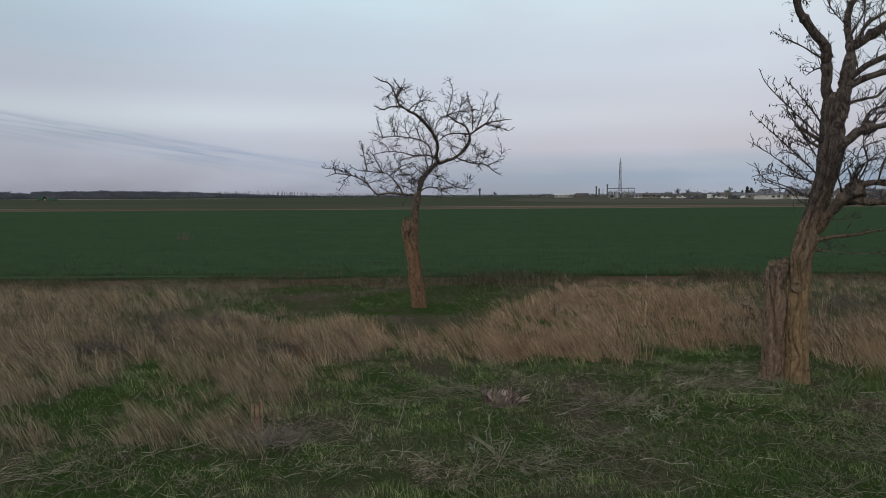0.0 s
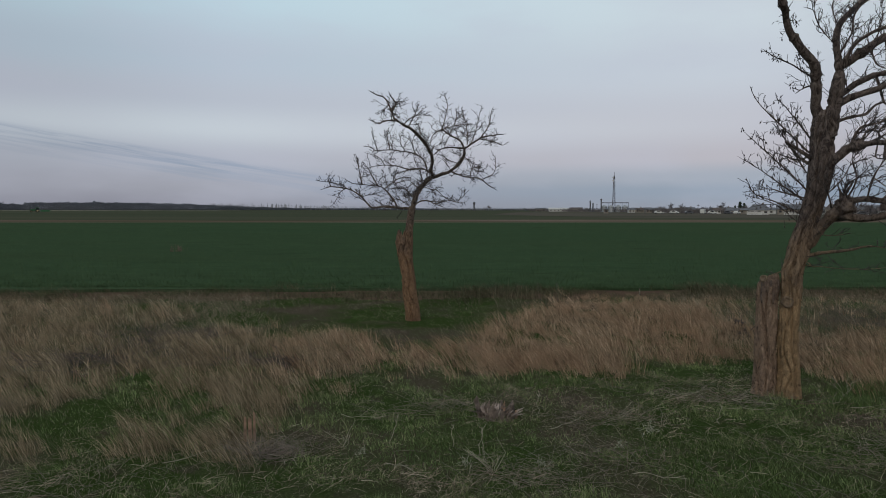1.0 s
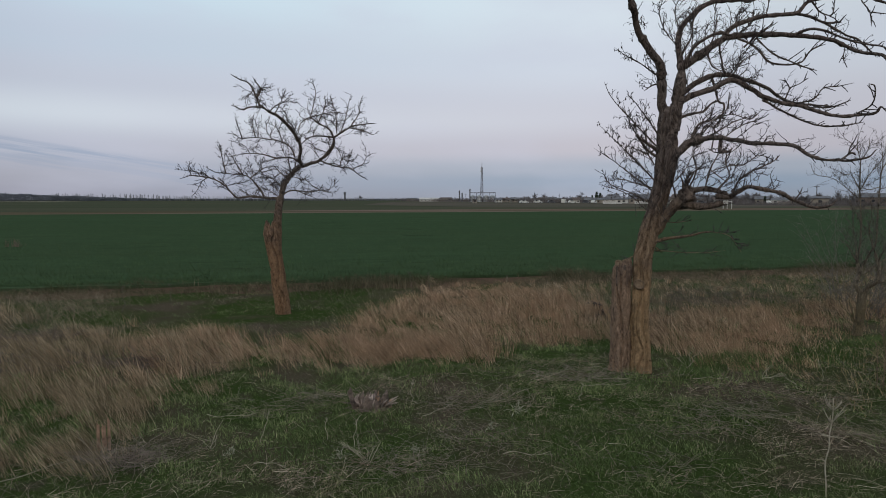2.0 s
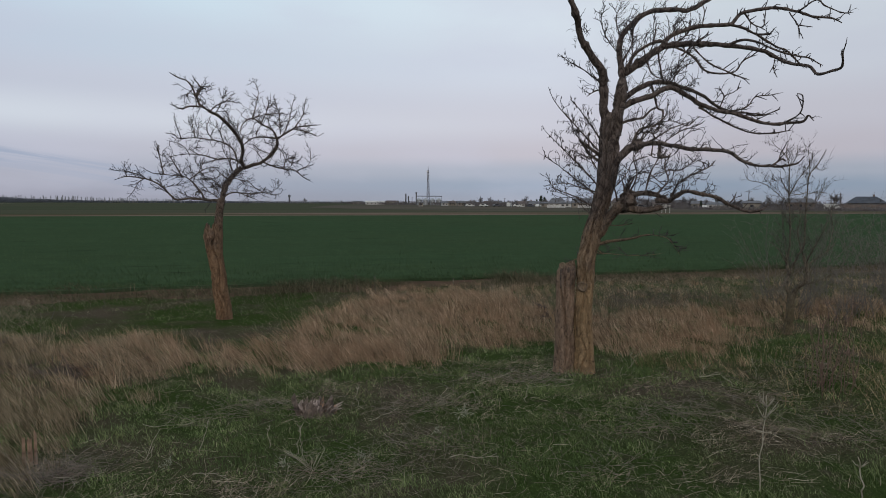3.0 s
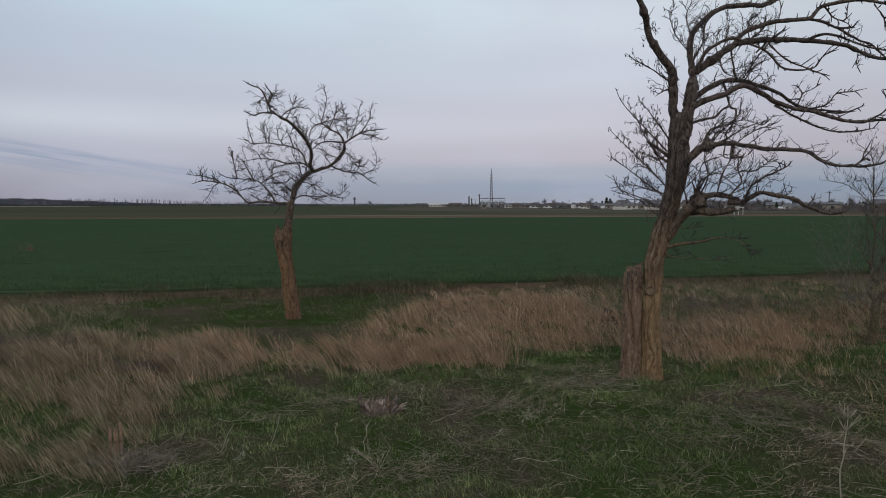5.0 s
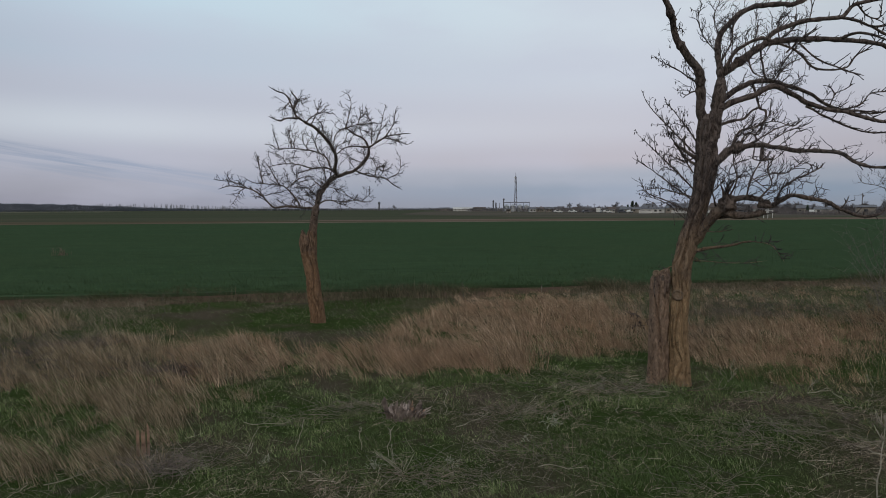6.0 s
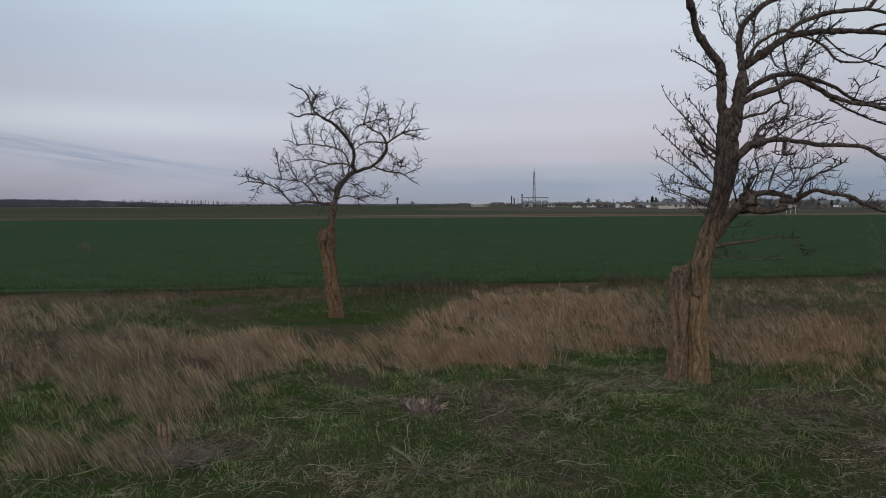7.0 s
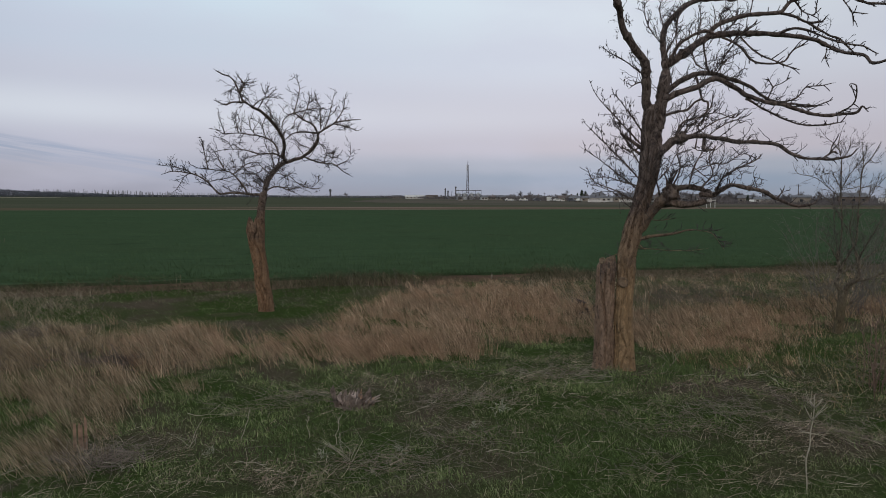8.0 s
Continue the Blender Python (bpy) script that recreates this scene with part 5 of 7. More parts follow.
limb(lone_tree, 0.010, 0.003, (1.31, 0.57, 2.57), (1.50, 0.42, 2.68), (1.51, 0.28, 2.90), (1.45, 0.20, 3.01))
limb(lone_tree, 0.010, 0.003, (1.05, 0.42, 2.59), (1.09, 0.31, 2.74), (1.23, 0.22, 2.76))
limb(lone_tree, 0.023, 0.008, (0.33, 0.25, 2.65), (0.22, 0.19, 2.72), (0.08, 0.15, 2.73), (-0.06, 0.10, 2.71), (-0.24, 0.04, 2.65))
limb(lone_tree, 0.015, 0.005, (-0.06, 0.10, 2.71), (-0.29, 0.27, 2.78), (-0.52, 0.40, 2.81), (-0.77, 0.54, 2.78))
limb(lone_tree, 0.018, 0.005, (0.25, 0.19, 2.74), (0.18, 0.25, 2.91), (0.04, 0.34, 3.01), (-0.14, 0.46, 3.06), (-0.43, 0.64, 3.11), (-0.67, 0.80, 3.10), (-0.81, 0.91, 3.18), (-0.96, 1.04, 3.22))
limb(lone_tree, 0.028, 0.008, (-0.04, -0.00, 2.01), (-0.29, -0.02, 2.03), (-0.52, 0.02, 2.05), (-0.74, 0.12, 2.03), (-0.93, 0.25, 2.22), (-1.11, 0.40, 2.34), (-1.25, 0.52, 2.38), (-1.55, 0.76, 2.42), (-1.77, 0.96, 2.37))
limb(lone_tree, 0.013, 0.003, (-1.15, 0.40, 2.35), (-1.35, 0.25, 2.45), (-1.55, 0.14, 2.49), (-1.72, 0.08, 2.50))
limb(lone_tree, 0.018, 0.005, (-0.28, -0.02, 2.05), (-0.38, -0.02, 2.22), (-0.51, -0.05, 2.36), (-0.63, -0.09, 2.41), (-0.85, -0.14, 2.43), (-1.06, -0.17, 2.45), (-1.22, -0.21, 2.54))
limb(lone_tree, 0.013, 0.003, (-0.89, -0.14, 2.43), (-0.95, -0.03, 2.67), (-1.00, 0.09, 2.89), (-1.04, 0.17, 3.01))
limb(lone_tree, 0.013, 0.003, (-0.51, -0.05, 2.36), (-0.33, 0.02, 2.50), (-0.19, 0.07, 2.57), (-0.04, 0.12, 2.56))
limb(lone_tree, 0.018, 0.005, (-0.03, -0.00, 2.01), (0.11, -0.06, 2.13), (0.25, -0.09, 2.15), (0.43, -0.12, 2.08), (0.58, -0.15, 2.02))
limb(lone_tree, 0.013, 0.003, (0.25, -0.09, 2.15), (0.48, -0.19, 2.13), (0.79, -0.31, 2.19))
limb(lone_tree, 0.013, 0.005, (0.12, 0.10, 2.35), (-0.02, 0.15, 2.48), (-0.14, 0.19, 2.60))
limb(lone_tree, 0.013, 0.003, (0.02, 0.04, 2.17), (-0.09, 0.11, 2.32), (-0.27, 0.19, 2.39), (-0.48, 0.31, 2.35))
limb(lone_tree, 0.013, 0.003, (0.09, 0.10, 2.32), (0.21, 0.15, 2.39), (0.40, 0.24, 2.36), (0.55, 0.35, 2.46))
limb(lone_tree, 0.013, 0.003, (0.17, 0.14, 2.41), (0.15, 0.03, 2.61), (0.04, -0.06, 2.84), (-0.00, -0.11, 3.04))
limb(lone_tree, 0.013, 0.003, (-0.63, -0.09, 2.41), (-0.72, -0.02, 2.59), (-0.81, 0.03, 2.73), (-0.88, 0.08, 2.84))
limb(lone_tree, 0.013, 0.003, (-0.14, 0.46, 3.06), (-0.24, 0.52, 3.26), (-0.17, 0.58, 3.47))
limb(lone_tree, 0.013, 0.003, (-0.43, 0.64, 3.10), (-0.47, 0.68, 3.32), (-0.51, 0.70, 3.52))
limb(lone_tree, 0.013, 0.003, (-0.67, 0.80, 3.11), (-0.74, 0.78, 3.32), (-0.79, 0.75, 3.48))
limb(lone_tree, 0.013, 0.003, (0.04, 0.34, 3.00), (-0.02, 0.38, 3.21), (-0.14, 0.40, 3.33))
limb(lone_tree, 0.013, 0.003, (-0.08, -0.26, 3.43), (0.01, -0.40, 3.58), (0.11, -0.62, 3.78))
limb(lone_tree, 0.013, 0.003, (-0.17, -0.37, 3.44), (-0.04, -0.45, 3.55), (0.14, -0.57, 3.59), (0.26, -0.67, 3.55))
limb(lone_tree, 0.013, 0.003, (0.13, -0.15, 3.25), (0.11, -0.12, 3.44), (0.05, -0.09, 3.53), (0.12, -0.09, 3.65))
limb(lone_tree, 0.013, 0.003, (0.49, -0.33, 3.37), (0.71, -0.42, 3.43), (0.87, -0.50, 3.40))
limb(lone_tree, 0.013, 0.003, (0.63, -0.27, 3.29), (0.72, -0.31, 3.49), (0.77, -0.37, 3.69))
limb(lone_tree, 0.013, 0.003, (1.17, -0.43, 3.23), (1.31, -0.41, 3.46), (1.35, -0.40, 3.69), (1.39, -0.39, 3.77))
limb(lone_tree, 0.010, 0.003, (-0.52, 0.40, 2.81), (-0.60, 0.38, 2.93), (-0.72, 0.37, 2.99))
limb(lone_tree, 0.010, 0.003, (-0.75, 0.54, 2.79), (-0.88, 0.46, 2.75), (-1.01, 0.38, 2.79))
limb(lone_tree, 0.010, 0.003, (-1.25, 0.52, 2.38), (-1.35, 0.60, 2.32), (-1.48, 0.76, 2.13), (-1.57, 0.85, 2.06))
limb(lone_tree, 0.010, 0.003, (-1.55, 0.76, 2.42), (-1.58, 0.67, 2.56), (-1.55, 0.61, 2.65))
limb(lone_tree, 0.010, 0.003, (0.83, 0.05, 2.81), (0.64, 0.09, 2.88), (0.50, 0.13, 2.98))
limb(lone_tree, 0.010, 0.003, (0.69, 0.16, 2.70), (0.57, 0.08, 2.86), (0.45, 0.03, 2.93))
limb(lone_tree, 0.010, 0.003, (-0.02, 0.00, 2.01), (-0.16, 0.13, 2.13), (-0.34, 0.30, 2.18), (-0.49, 0.42, 2.13))
limb(lone_tree, 0.010, 0.003, (0.92, -0.06, 2.94), (1.01, -0.06, 2.81), (1.05, -0.07, 2.67))
limb(lone_tree, 0.010, 0.003, (0.40, 0.24, 2.38), (0.64, 0.24, 2.18), (0.93, 0.22, 2.13), (1.02, 0.19, 2.20))
limb(lone_tree, 0.008, 0.003, (-0.93, 0.25, 2.22), (-0.75, 0.24, 2.27), (-0.52, 0.23, 2.22))
branchlets(lone_tree, 5.0, 0.40, 0.0085, 37, (0.15, 0.0, 2.3), lambda p: (p[0] / 1.65) ** 2 + ((p[2] - 2.95) / 1.0) ** 2 < 1)
twigs(lone_tree, 18, 0.23, 0.0044, lambda p: 1.25 if p[2] < 2.7 else 1.0, 9, 0.15, 0.0, None, 0.17)

sapling = start_tree(7.91, 8.14, "bare young tree with a crooked fork and thin upright twigs", BARK_YOUNG)
bole(sapling, "trunk", [(-0.1, 0.0, 0.085), (0.05, 0.0, 0.07), (0.25, 0.015, 0.062), (0.48, 0.03, 0.062), (0.60, 0.035, 0.058), (0.66, 0.035, 0.03)], BARK_YOUNG, 0.16, 4.4, n=60, m=60)
limb(sapling, 0.042, 0.026, (0.04, 0.00, 0.56), (0.11, -0.03, 0.74), (0.19, -0.08, 0.82), (0.22, -0.10, 0.96), (0.20, -0.10, 1.09), (0.16, -0.10, 1.26))
limb(sapling, 0.020, 0.005, (0.19, -0.08, 0.80), (0.34, -0.15, 0.85), (0.47, -0.20, 0.93), (0.60, -0.20, 0.99))
limb(sapling, 0.036, 0.020, (0.03, 0.00, 0.56), (-0.05, 0.03, 0.75), (-0.02, 0.08, 0.90), (-0.05, 0.10, 1.07), (-0.06, 0.10, 1.23))
limb(sapling, 0.018, 0.005, (0.02, 0.03, 0.90), (0.18, 0.10, 1.04), (0.27, 0.15, 1.11), (0.48, 0.20, 1.28), (0.61, 0.20, 1.45))
limb(sapling, 0.020, 0.004, (-0.02, 0.06, 0.92), (0.10, 0.05, 1.22), (0.17, 0.05, 1.39), (0.17, 0.05, 1.74), (0.18, 0.05, 2.13), (0.20, 0.05, 2.43), (0.29, 0.05, 2.56), (0.35, 0.05, 2.69), (0.41, 0.05, 2.81))
limb(sapling, 0.018, 0.003, (-0.05, 0.09, 1.05), (-0.02, 0.10, 1.52), (-0.06, 0.10, 2.13), (-0.07, 0.10, 2.55), (-0.12, 0.10, 2.80), (-0.07, 0.10, 3.06))
limb(sapling, 0.012, 0.003, (-0.03, 0.00, 0.75), (-0.19, -0.10, 0.71), (-0.31, -0.10, 0.79), (-0.46, -0.10, 0.79))
limb(sapling, 0.014, 0.006, (0.00, 0.00, 0.08), (-0.07, -0.05, 0.29), (-0.09, -0.05, 0.46))
limb(sapling, 0.010, 0.003, (-0.05, -0.03, 0.20), (-0.14, -0.10, 0.34), (-0.21, -0.10, 0.42))
limb(sapling, 0.010, 0.003, (0.0, 0.00, 0.43), (-0.14, 0.10, 0.58), (-0.29, 0.10, 0.63))
limb(sapling, 0.009, 0.003, (0.05, 0.00, 0.40), (0.20, 0.00, 0.51), (0.29, 0.00, 0.60))
limb(sapling, 0.008, 0.003, (-0.06, 0.10, 2.00), (-0.16, 0.00, 2.10), (-0.39, -0.10, 2.30), (-0.61, -0.10, 2.36), (-0.69, -0.10, 2.49))
limb(sapling, 0.008, 0.003, (-0.06, 0.10, 2.14), (-0.18, 0.20, 2.36), (-0.35, 0.20, 2.33))
limb(sapling, 0.009, 0.003, (-0.06, 0.10, 2.13), (0.06, 0.00, 2.37), (0.17, 0.00, 2.53), (0.22, 0.00, 2.64), (0.24, 0.00, 2.80))
limb(sapling, 0.008, 0.003, (0.18, 0.05, 2.18), (0.05, 0.00, 2.14), (-0.07, 0.00, 2.18))
limb(sapling, 0.007, 0.003, (-0.07, 0.10, 2.66), (-0.19, 0.20, 2.82), (-0.29, 0.20, 2.92), (-0.30, 0.20, 2.98))
limb(sapling, 0.007, 0.003, (-0.07, 0.10, 2.57), (0.02, -0.10, 2.70), (0.03, -0.10, 2.88))
limb(sapling, 0.007, 0.003, (0.20, 0.05, 2.44), (0.20, 0.10, 2.62), (0.16, 0.10, 2.87))
limb(sapling, 0.007, 0.003, (0.18, 0.05, 2.15), (0.35, 0.10, 2.18), (0.46, 0.10, 2.15))
limb(sapling, 0.008, 0.003, (0.18, 0.05, 1.91), (0.31, 0.20, 2.02), (0.39, 0.20, 2.24), (0.41, 0.20, 2.35))
limb(sapling, 0.008, 0.003, (-0.03, 0.10, 1.68), (-0.16, 0.20, 1.91), (-0.29, 0.20, 2.02))
limb(sapling, 0.006, 0.003, (0.28, 0.05, 2.56), (0.35, 0.00, 2.50), (0.42, 0.00, 2.53))
limb(sapling, 0.010, 0.003, (-0.05, 0.10, 1.07), (-0.16, -0.10, 1.30), (-0.26, -0.10, 1.41))
limb(sapling, 0.012, 0.003, (0.20, -0.10, 1.09), (0.28, -0.20, 1.32), (0.38, -0.20, 1.54), (0.44, -0.20, 1.70), (0.47, -0.15, 1.95))
limb(sapling, 0.010, 0.003, (0.16, -0.10, 1.24), (0.08, -0.25, 1.55), (0.10, -0.35, 1.85), (0.02, -0.40, 2.15))
limb(sapling, 0.010, 0.003, (-0.06, 0.10, 1.22), (-0.12, 0.30, 1.55), (-0.14, 0.40, 1.85), (-0.20, 0.42, 2.05))
limb(sapling, 0.009, 0.003, (0.48, 0.20, 1.28), (0.55, 0.30, 1.60), (0.52, 0.35, 1.90), (0.60, 0.35, 2.15))
twigs(sapling, 17, 0.38, 0.0026, lambda p: 0.5 if p[2] < 0.9 else 1.25, 13, 0.45, 0.03, YTWIG, 0.16)

# ---------------- small things on the verge ----------------


def on_ground(x, y, lift=0.0):
    return pose(x, y, float(gz(x, y)) + lift, 0, 0, -math.degrees(math.atan2(x, y)))


def jagged(bm_name, r, h, seed, material, parent, n=22, m=9, spikes=0.5, label=""):
    """A short rotten bole with a hollow, splintered top."""
    verts, faces = [], []
    for i in range(m):
        t = i / (m - 1)
        for j in range(n):
            a = 2 * math.pi * j / n
            k = noise.noise(Vector((math.cos(a) * 1.6, math.sin(a) * 1.6, seed)))
            f = noise.noise(Vector((math.cos(a) * 5, math.sin(a) * 5, t * 2 + seed)))
            rr = r * (1.25 - 0.35 * t + 0.25 * k + 0.2 * f + 0.12 * noise.noise(Vector((math.cos(a) * 12, math.sin(a) * 12, seed))))
            verts.append((rr * math.cos(a), rr * 0.8 * math.sin(a), -0.04 + (h + 0.04) * t * (1 + spikes * (k + 0.7 * f) * t)))
    for i in range(m - 1):
        for j in range(n):
            faces.append((i * n + j, i * n + (j + 1) % n, (i + 1) * n + (j + 1) % n, (i + 1) * n + j))
    low = len(verts)
    verts.append((0, 0, h * 0.45))
    faces += [((m - 1) * n + j, (m - 1) * n + (j + 1) % n, low) for j in range(n)]
    me = bpy.data.meshes.new(bm_name)
    me.from_pydata(verts, [], faces)
    me.materials.append(material)
    return attach(new(bm_name, me), parent, label)


def make_stump():
    ob = new("tree_stump")
    ob.matrix_world = on_ground(0.60, 6.20)
    tagged(ob, "low rotten splintered tree stump in green grass", "stump")
    jagged("bole", 0.13, 0.09, 2.3, STUMPWOOD, ob, n=60, m=22, spikes=0.6)
    # angular shards still standing round the rotten core
    rs = random.Random(8)
    for i in range(22):
        a = rs.uniform(0, 6.28)
        x, y = 0.15 * math.cos(a) * rs.uniform(0.3, 1.0), 0.10 * math.sin(a) * rs.uniform(0.3, 1.0)
        w, d, h = rs.uniform(0.018, 0.038), rs.uniform(0.007, 0.014), rs.uniform(0.10, 0.17) * (1 - 0.35 * max(0.0, x / 0.15))
        lx, ly, turn = 0.7 * x / 0.15 * rs.uniform(-0.6, 1.0), -0.35 * y / 0.1 + rs.gauss(0, 0.15), rs.gauss(0, 0.5)
        if i == 0:
            x, y, w, h, lx, ly = -0.17, -0.02, 0.026, 0.21, -0.3, 0.0
        bm, rings = bmesh.new(), []
        for t in (0.0, 0.35, 0.7, 1.0):
            ring = []
            for u, v in ((-1, -0.6), (-0.2, -1), (0.9, -0.8), (1, 0.5), (0.1, 1), (-0.9, 0.7)):
                u, v = u * w * (1 - 0.25 * t) + rs.gauss(0, 0.1) * w, v * d + rs.gauss(0, 0.15) * d
                top = t * h + (t ** 3) * (0.6 * w * u / w + 0.02 * rs.gauss(0, 1))
                ring.append(bm.verts.new((x + u * math.cos(turn) - v * math.sin(turn) + lx * t * h, y + u * math.sin(turn) + v * math.cos(turn) + ly * t * h, top - 0.03)))
            rings.append(ring)
        for r0, r1 in zip(rings, rings[1:]):
            for j in range(6):
                bm.faces.new((r0[j], r0[(j + 1) % 6], r1[(j + 1) % 6], r1[j]))
        bm.faces.new(rings[-1])
        mat = REDWOOD if x > 0.03 and i % 3 else (STUMPWOOD, SPLINTERED, SPLINTERED)[i % 3]
        part("shard", bm, mat, ob, "reddish broken shard" if mat is REDWOOD else "")
    r = random.Random(4)
    for i in range(12):
        tb = Tubes()
        a = r.uniform(0, 6.28)
        p = np.array([0.13 * math.cos(a), 0.10 * math.sin(a), 0.02])
        q = p + np.array([0.10 * math.cos(a) + r.gauss(0, 0.04), 0.06 * math.sin(a), r.uniform(0.03, 0.12)])
        tb.add([p, (p + q) / 2 + np.array([0, 0, 0.01]), q], [0.012, 0.009, 0.003], 5)
        attach(new("splinter", tb.mesh("splinter", STUMPWOOD if i % 3 == 0 else SPLINTERED)), ob)


def make_post_stub():
    """Three reddish split stems side by side."""
    ob = new("cut_sapling_stump")
    ob.matrix_world = on_ground(-1.62, 5.55)
    tagged(ob, "thin reddish cut stump split in three, standing in dry brush", "stump")
    for i, (x, y, r, h) in enumerate(((-0.035, 0.0, 0.013, 0.22), (0.004, -0.012, 0.015, 0.20), (0.042, 0.004, 0.011, 0.24))):
        jagged("stem", r, h, 7.7 + i, REDWOOD, ob, n=14, m=12, spikes=0.12).location = (x, y, 0)


def stalk(name, x, y, h, r, forks, seed, material, label, spread=0.5, bend=0.06, category="weed"):
    """An upright dead stalk with forked tips and withered leaf stubs."""
    rr = random.Random(seed)
    ob = new(name)
    ob.matrix_world = on_ground(x, y, -0.02)
    tagged(ob, label, category)
    path = [np.array([0.0, 0, 0])]
    for i in range(8):
        path.append(path[-1] + np.array([rr.gauss(0, bend * h / 8), rr.gauss(0, bend * h / 8), h / 8]))
    tb = Tubes()
    tb.add(spline(path, 3), np.linspace(r, r * 0.6, 25), 6)
    attach(new("stem", tb.mesh("stem", material)), ob)
    for i in range(forks):
        t = rr.uniform(0.75, 1.0) if i < forks * 0.65 else rr.uniform(0.05, 0.75)
        k = min(int(t * 8), 8)
        a, L = rr.uniform(0, 6.28), h * rr.uniform(0.05, 0.18)
        d = np.array([math.cos(a) * spread, math.sin(a) * spread, 0.8 if t > 0.7 else -0.1])
        q = [path[k], path[k] + d * L * 0.5, path[k] + d * L + np.array([0, 0, 0.25 * L])]
        tb = Tubes()
        q = [p + np.array([rr.gauss(0, 0.05), rr.gauss(0, 0.05), rr.gauss(0, 0.05)]) * L for p in q]
        q[0] = path[k]
        tb.add(q, [r * 0.7, r * 0.55, r * 0.3], 5)
        attach(new("side_shoot", tb.mesh("side_shoot", material)), ob)
    return ob


def make_stalk_bush(x, y, count, h, seed, label):
    """Many thin upright stems from one root."""
    rr = random.Random(seed)
    ob = new("dead_weed_clump")
    ob.matrix_world = on_ground(x, y, -0.02)
    tagged(ob, label, "weed")
    for i in range(count):
        a, L = rr.uniform(0, 6.28), h * rr.uniform(0.45, 1.0)
        b = np.array([0.13 * rr.gauss(0, 1), 0.13 * rr.gauss(0, 1), 0])
        d = np.array([0.16 * math.cos(a), 0.16 * math.sin(a), 1.0])
        q = [b]
        tb = Tubes()
        for k in range(4):
            q.append(q[-1] + (d + 0.10 * np.array([rr.gauss(0, 1), rr.gauss(0, 1), 0])) * L / 4)
            for side in range(2):
                s = np.array([rr.gauss(0, 0.5), rr.gauss(0, 0.5), 0.6]) * L * 0.16
                tb.add([q[-1], q[-1] + s * 0.5, q[-1] + s], [0.003, 0.0025, 0.0015], 3)
        tb.add(q, np.linspace(0.005, 0.002, 5), 4)
        attach(new("stem", tb.mesh("stem", RED_STEM)), ob)


def leafy_weed(x, y, size, seed):
    """A small rosette of narrow withered leaves."""
    rr = random.Random(seed)
    ob = new("leafy_weed")
    ob.matrix_world = on_ground(x, y, 0.0)
    tagged(ob, "small grey-green leafy weed in the grass", "weed", "grey-green weeds")
    for i in range(34):
        a, tilt, L = rr.uniform(0, 6.28), rr.uniform(-0.3, 1.35), size * rr.uniform(0.25, 0.6)
        bm = bmesh.new()
        u = Vector((math.cos(a) * math.cos(tilt), math.sin(a) * math.cos(tilt), math.sin(tilt)))
        w = Vector((-math.sin(a), math.cos(a), rr.uniform(-0.3, 0.3))) * L * 0.05
        up = Vector((0, 0, L * 0.05))
        b = Vector((rr.gauss(0, 0.25 * size), rr.gauss(0, 0.25 * size), 0.02 + size * rr.uniform(0, 0.6))) + u * L * 0.1
        droop = Vector((0, 0, -L * rr.uniform(0.05, 0.3)))
        vs = [bm.verts.new(p) for p in (b, b + u * L * 0.4 + w + up, b + u * L * 0.75 + w * 0.7 + droop * 0.4, b + u * L + droop, b + u * L * 0.75 - w * 0.7 + droop * 0.4, b + u * L * 0.4 - w + up, b + u * L * 0.5 - up)]
        for k in range(6):
            bm.faces.new((vs[k], vs[(k + 1) % 6], vs[6]))
        part("leaf", bm, LEAFY, ob)


def stalk_fan(x, y, count, h, lean, seed):
    """Straight pale stems spreading from one root."""
    rr = random.Random(seed)
    ob = new("dead_stalk_fan")
    ob.matrix_world = on_ground(x, y, -0.01)
    tagged(ob, "fan of straight bleached dead stems in green grass", "weed", "stem fans")
    for i in range(count):
        a = lean + rr.gauss(0, 0.5)
        L = h * rr.uniform(0.5, 1.0)
        d = np.array([math.sin(a), rr.gauss(0, 0.45), abs(math.cos(a)) * 0.9 + 0.1])
        d /= np.linalg.norm(d)
        q = [np.array([0.02 * rr.gauss(0, 1), 0.02 * rr.gauss(0, 1), 0.0]) + d * L * t + np.array([0, 0, -0.10 * L * t * t]) for t in (0, 0.3, 0.6, 1.0)]
        tb = Tubes()
        tb.add(q, [0.0026, 0.0023, 0.0019, 0.0011], 4)
        for k in range(rr.randint(0, 2)):
            e = d + 0.5 * np.array([rr.gauss(0, 1), rr.gauss(0, 1), rr.gauss(0.2, 0.6)])
            tb.add([q[2], q[2] + 0.09 * L * e, q[2] + 0.2 * L * e], [0.0016, 0.0013, 0.0008], 3)
        attach(new("stem", tb.mesh("stem", STALK)), ob)


RED_STEM = mat_plain("red_brown_stem", (0.095, 0.06, 0.048), (0.18, 0.12, 0.095), 20, 0.85)
make_stump()
make_post_stub()
stalk("thistle_stalk", 3.39, 3.68, 0.70, 0.0052, 22, 3, STALK, "tall bleached dead thistle stalk with forked top", 0.7, 0.10)
stalk("thistle_stalk", 3.98, 3.40, 0.30, 0.0055, 10, 6, STALK, "broken bleached thistle stalk with spread forks", 1.1, 0.25)
make_stalk_bush(6.0, 5.55, 24, 1.0, 8, "clump of thin red-brown dead weed stems")
for i, (x, y, s) in enumerate(((1.86, 5.68, 0.14), (0.22, 5.0, 0.10), (0.83, 5.05, 0.10), (-0.62, 5.2, 0.09), (1.52, 5.35, 0.08))):
    leafy_weed(x, y, s, 40 + i)
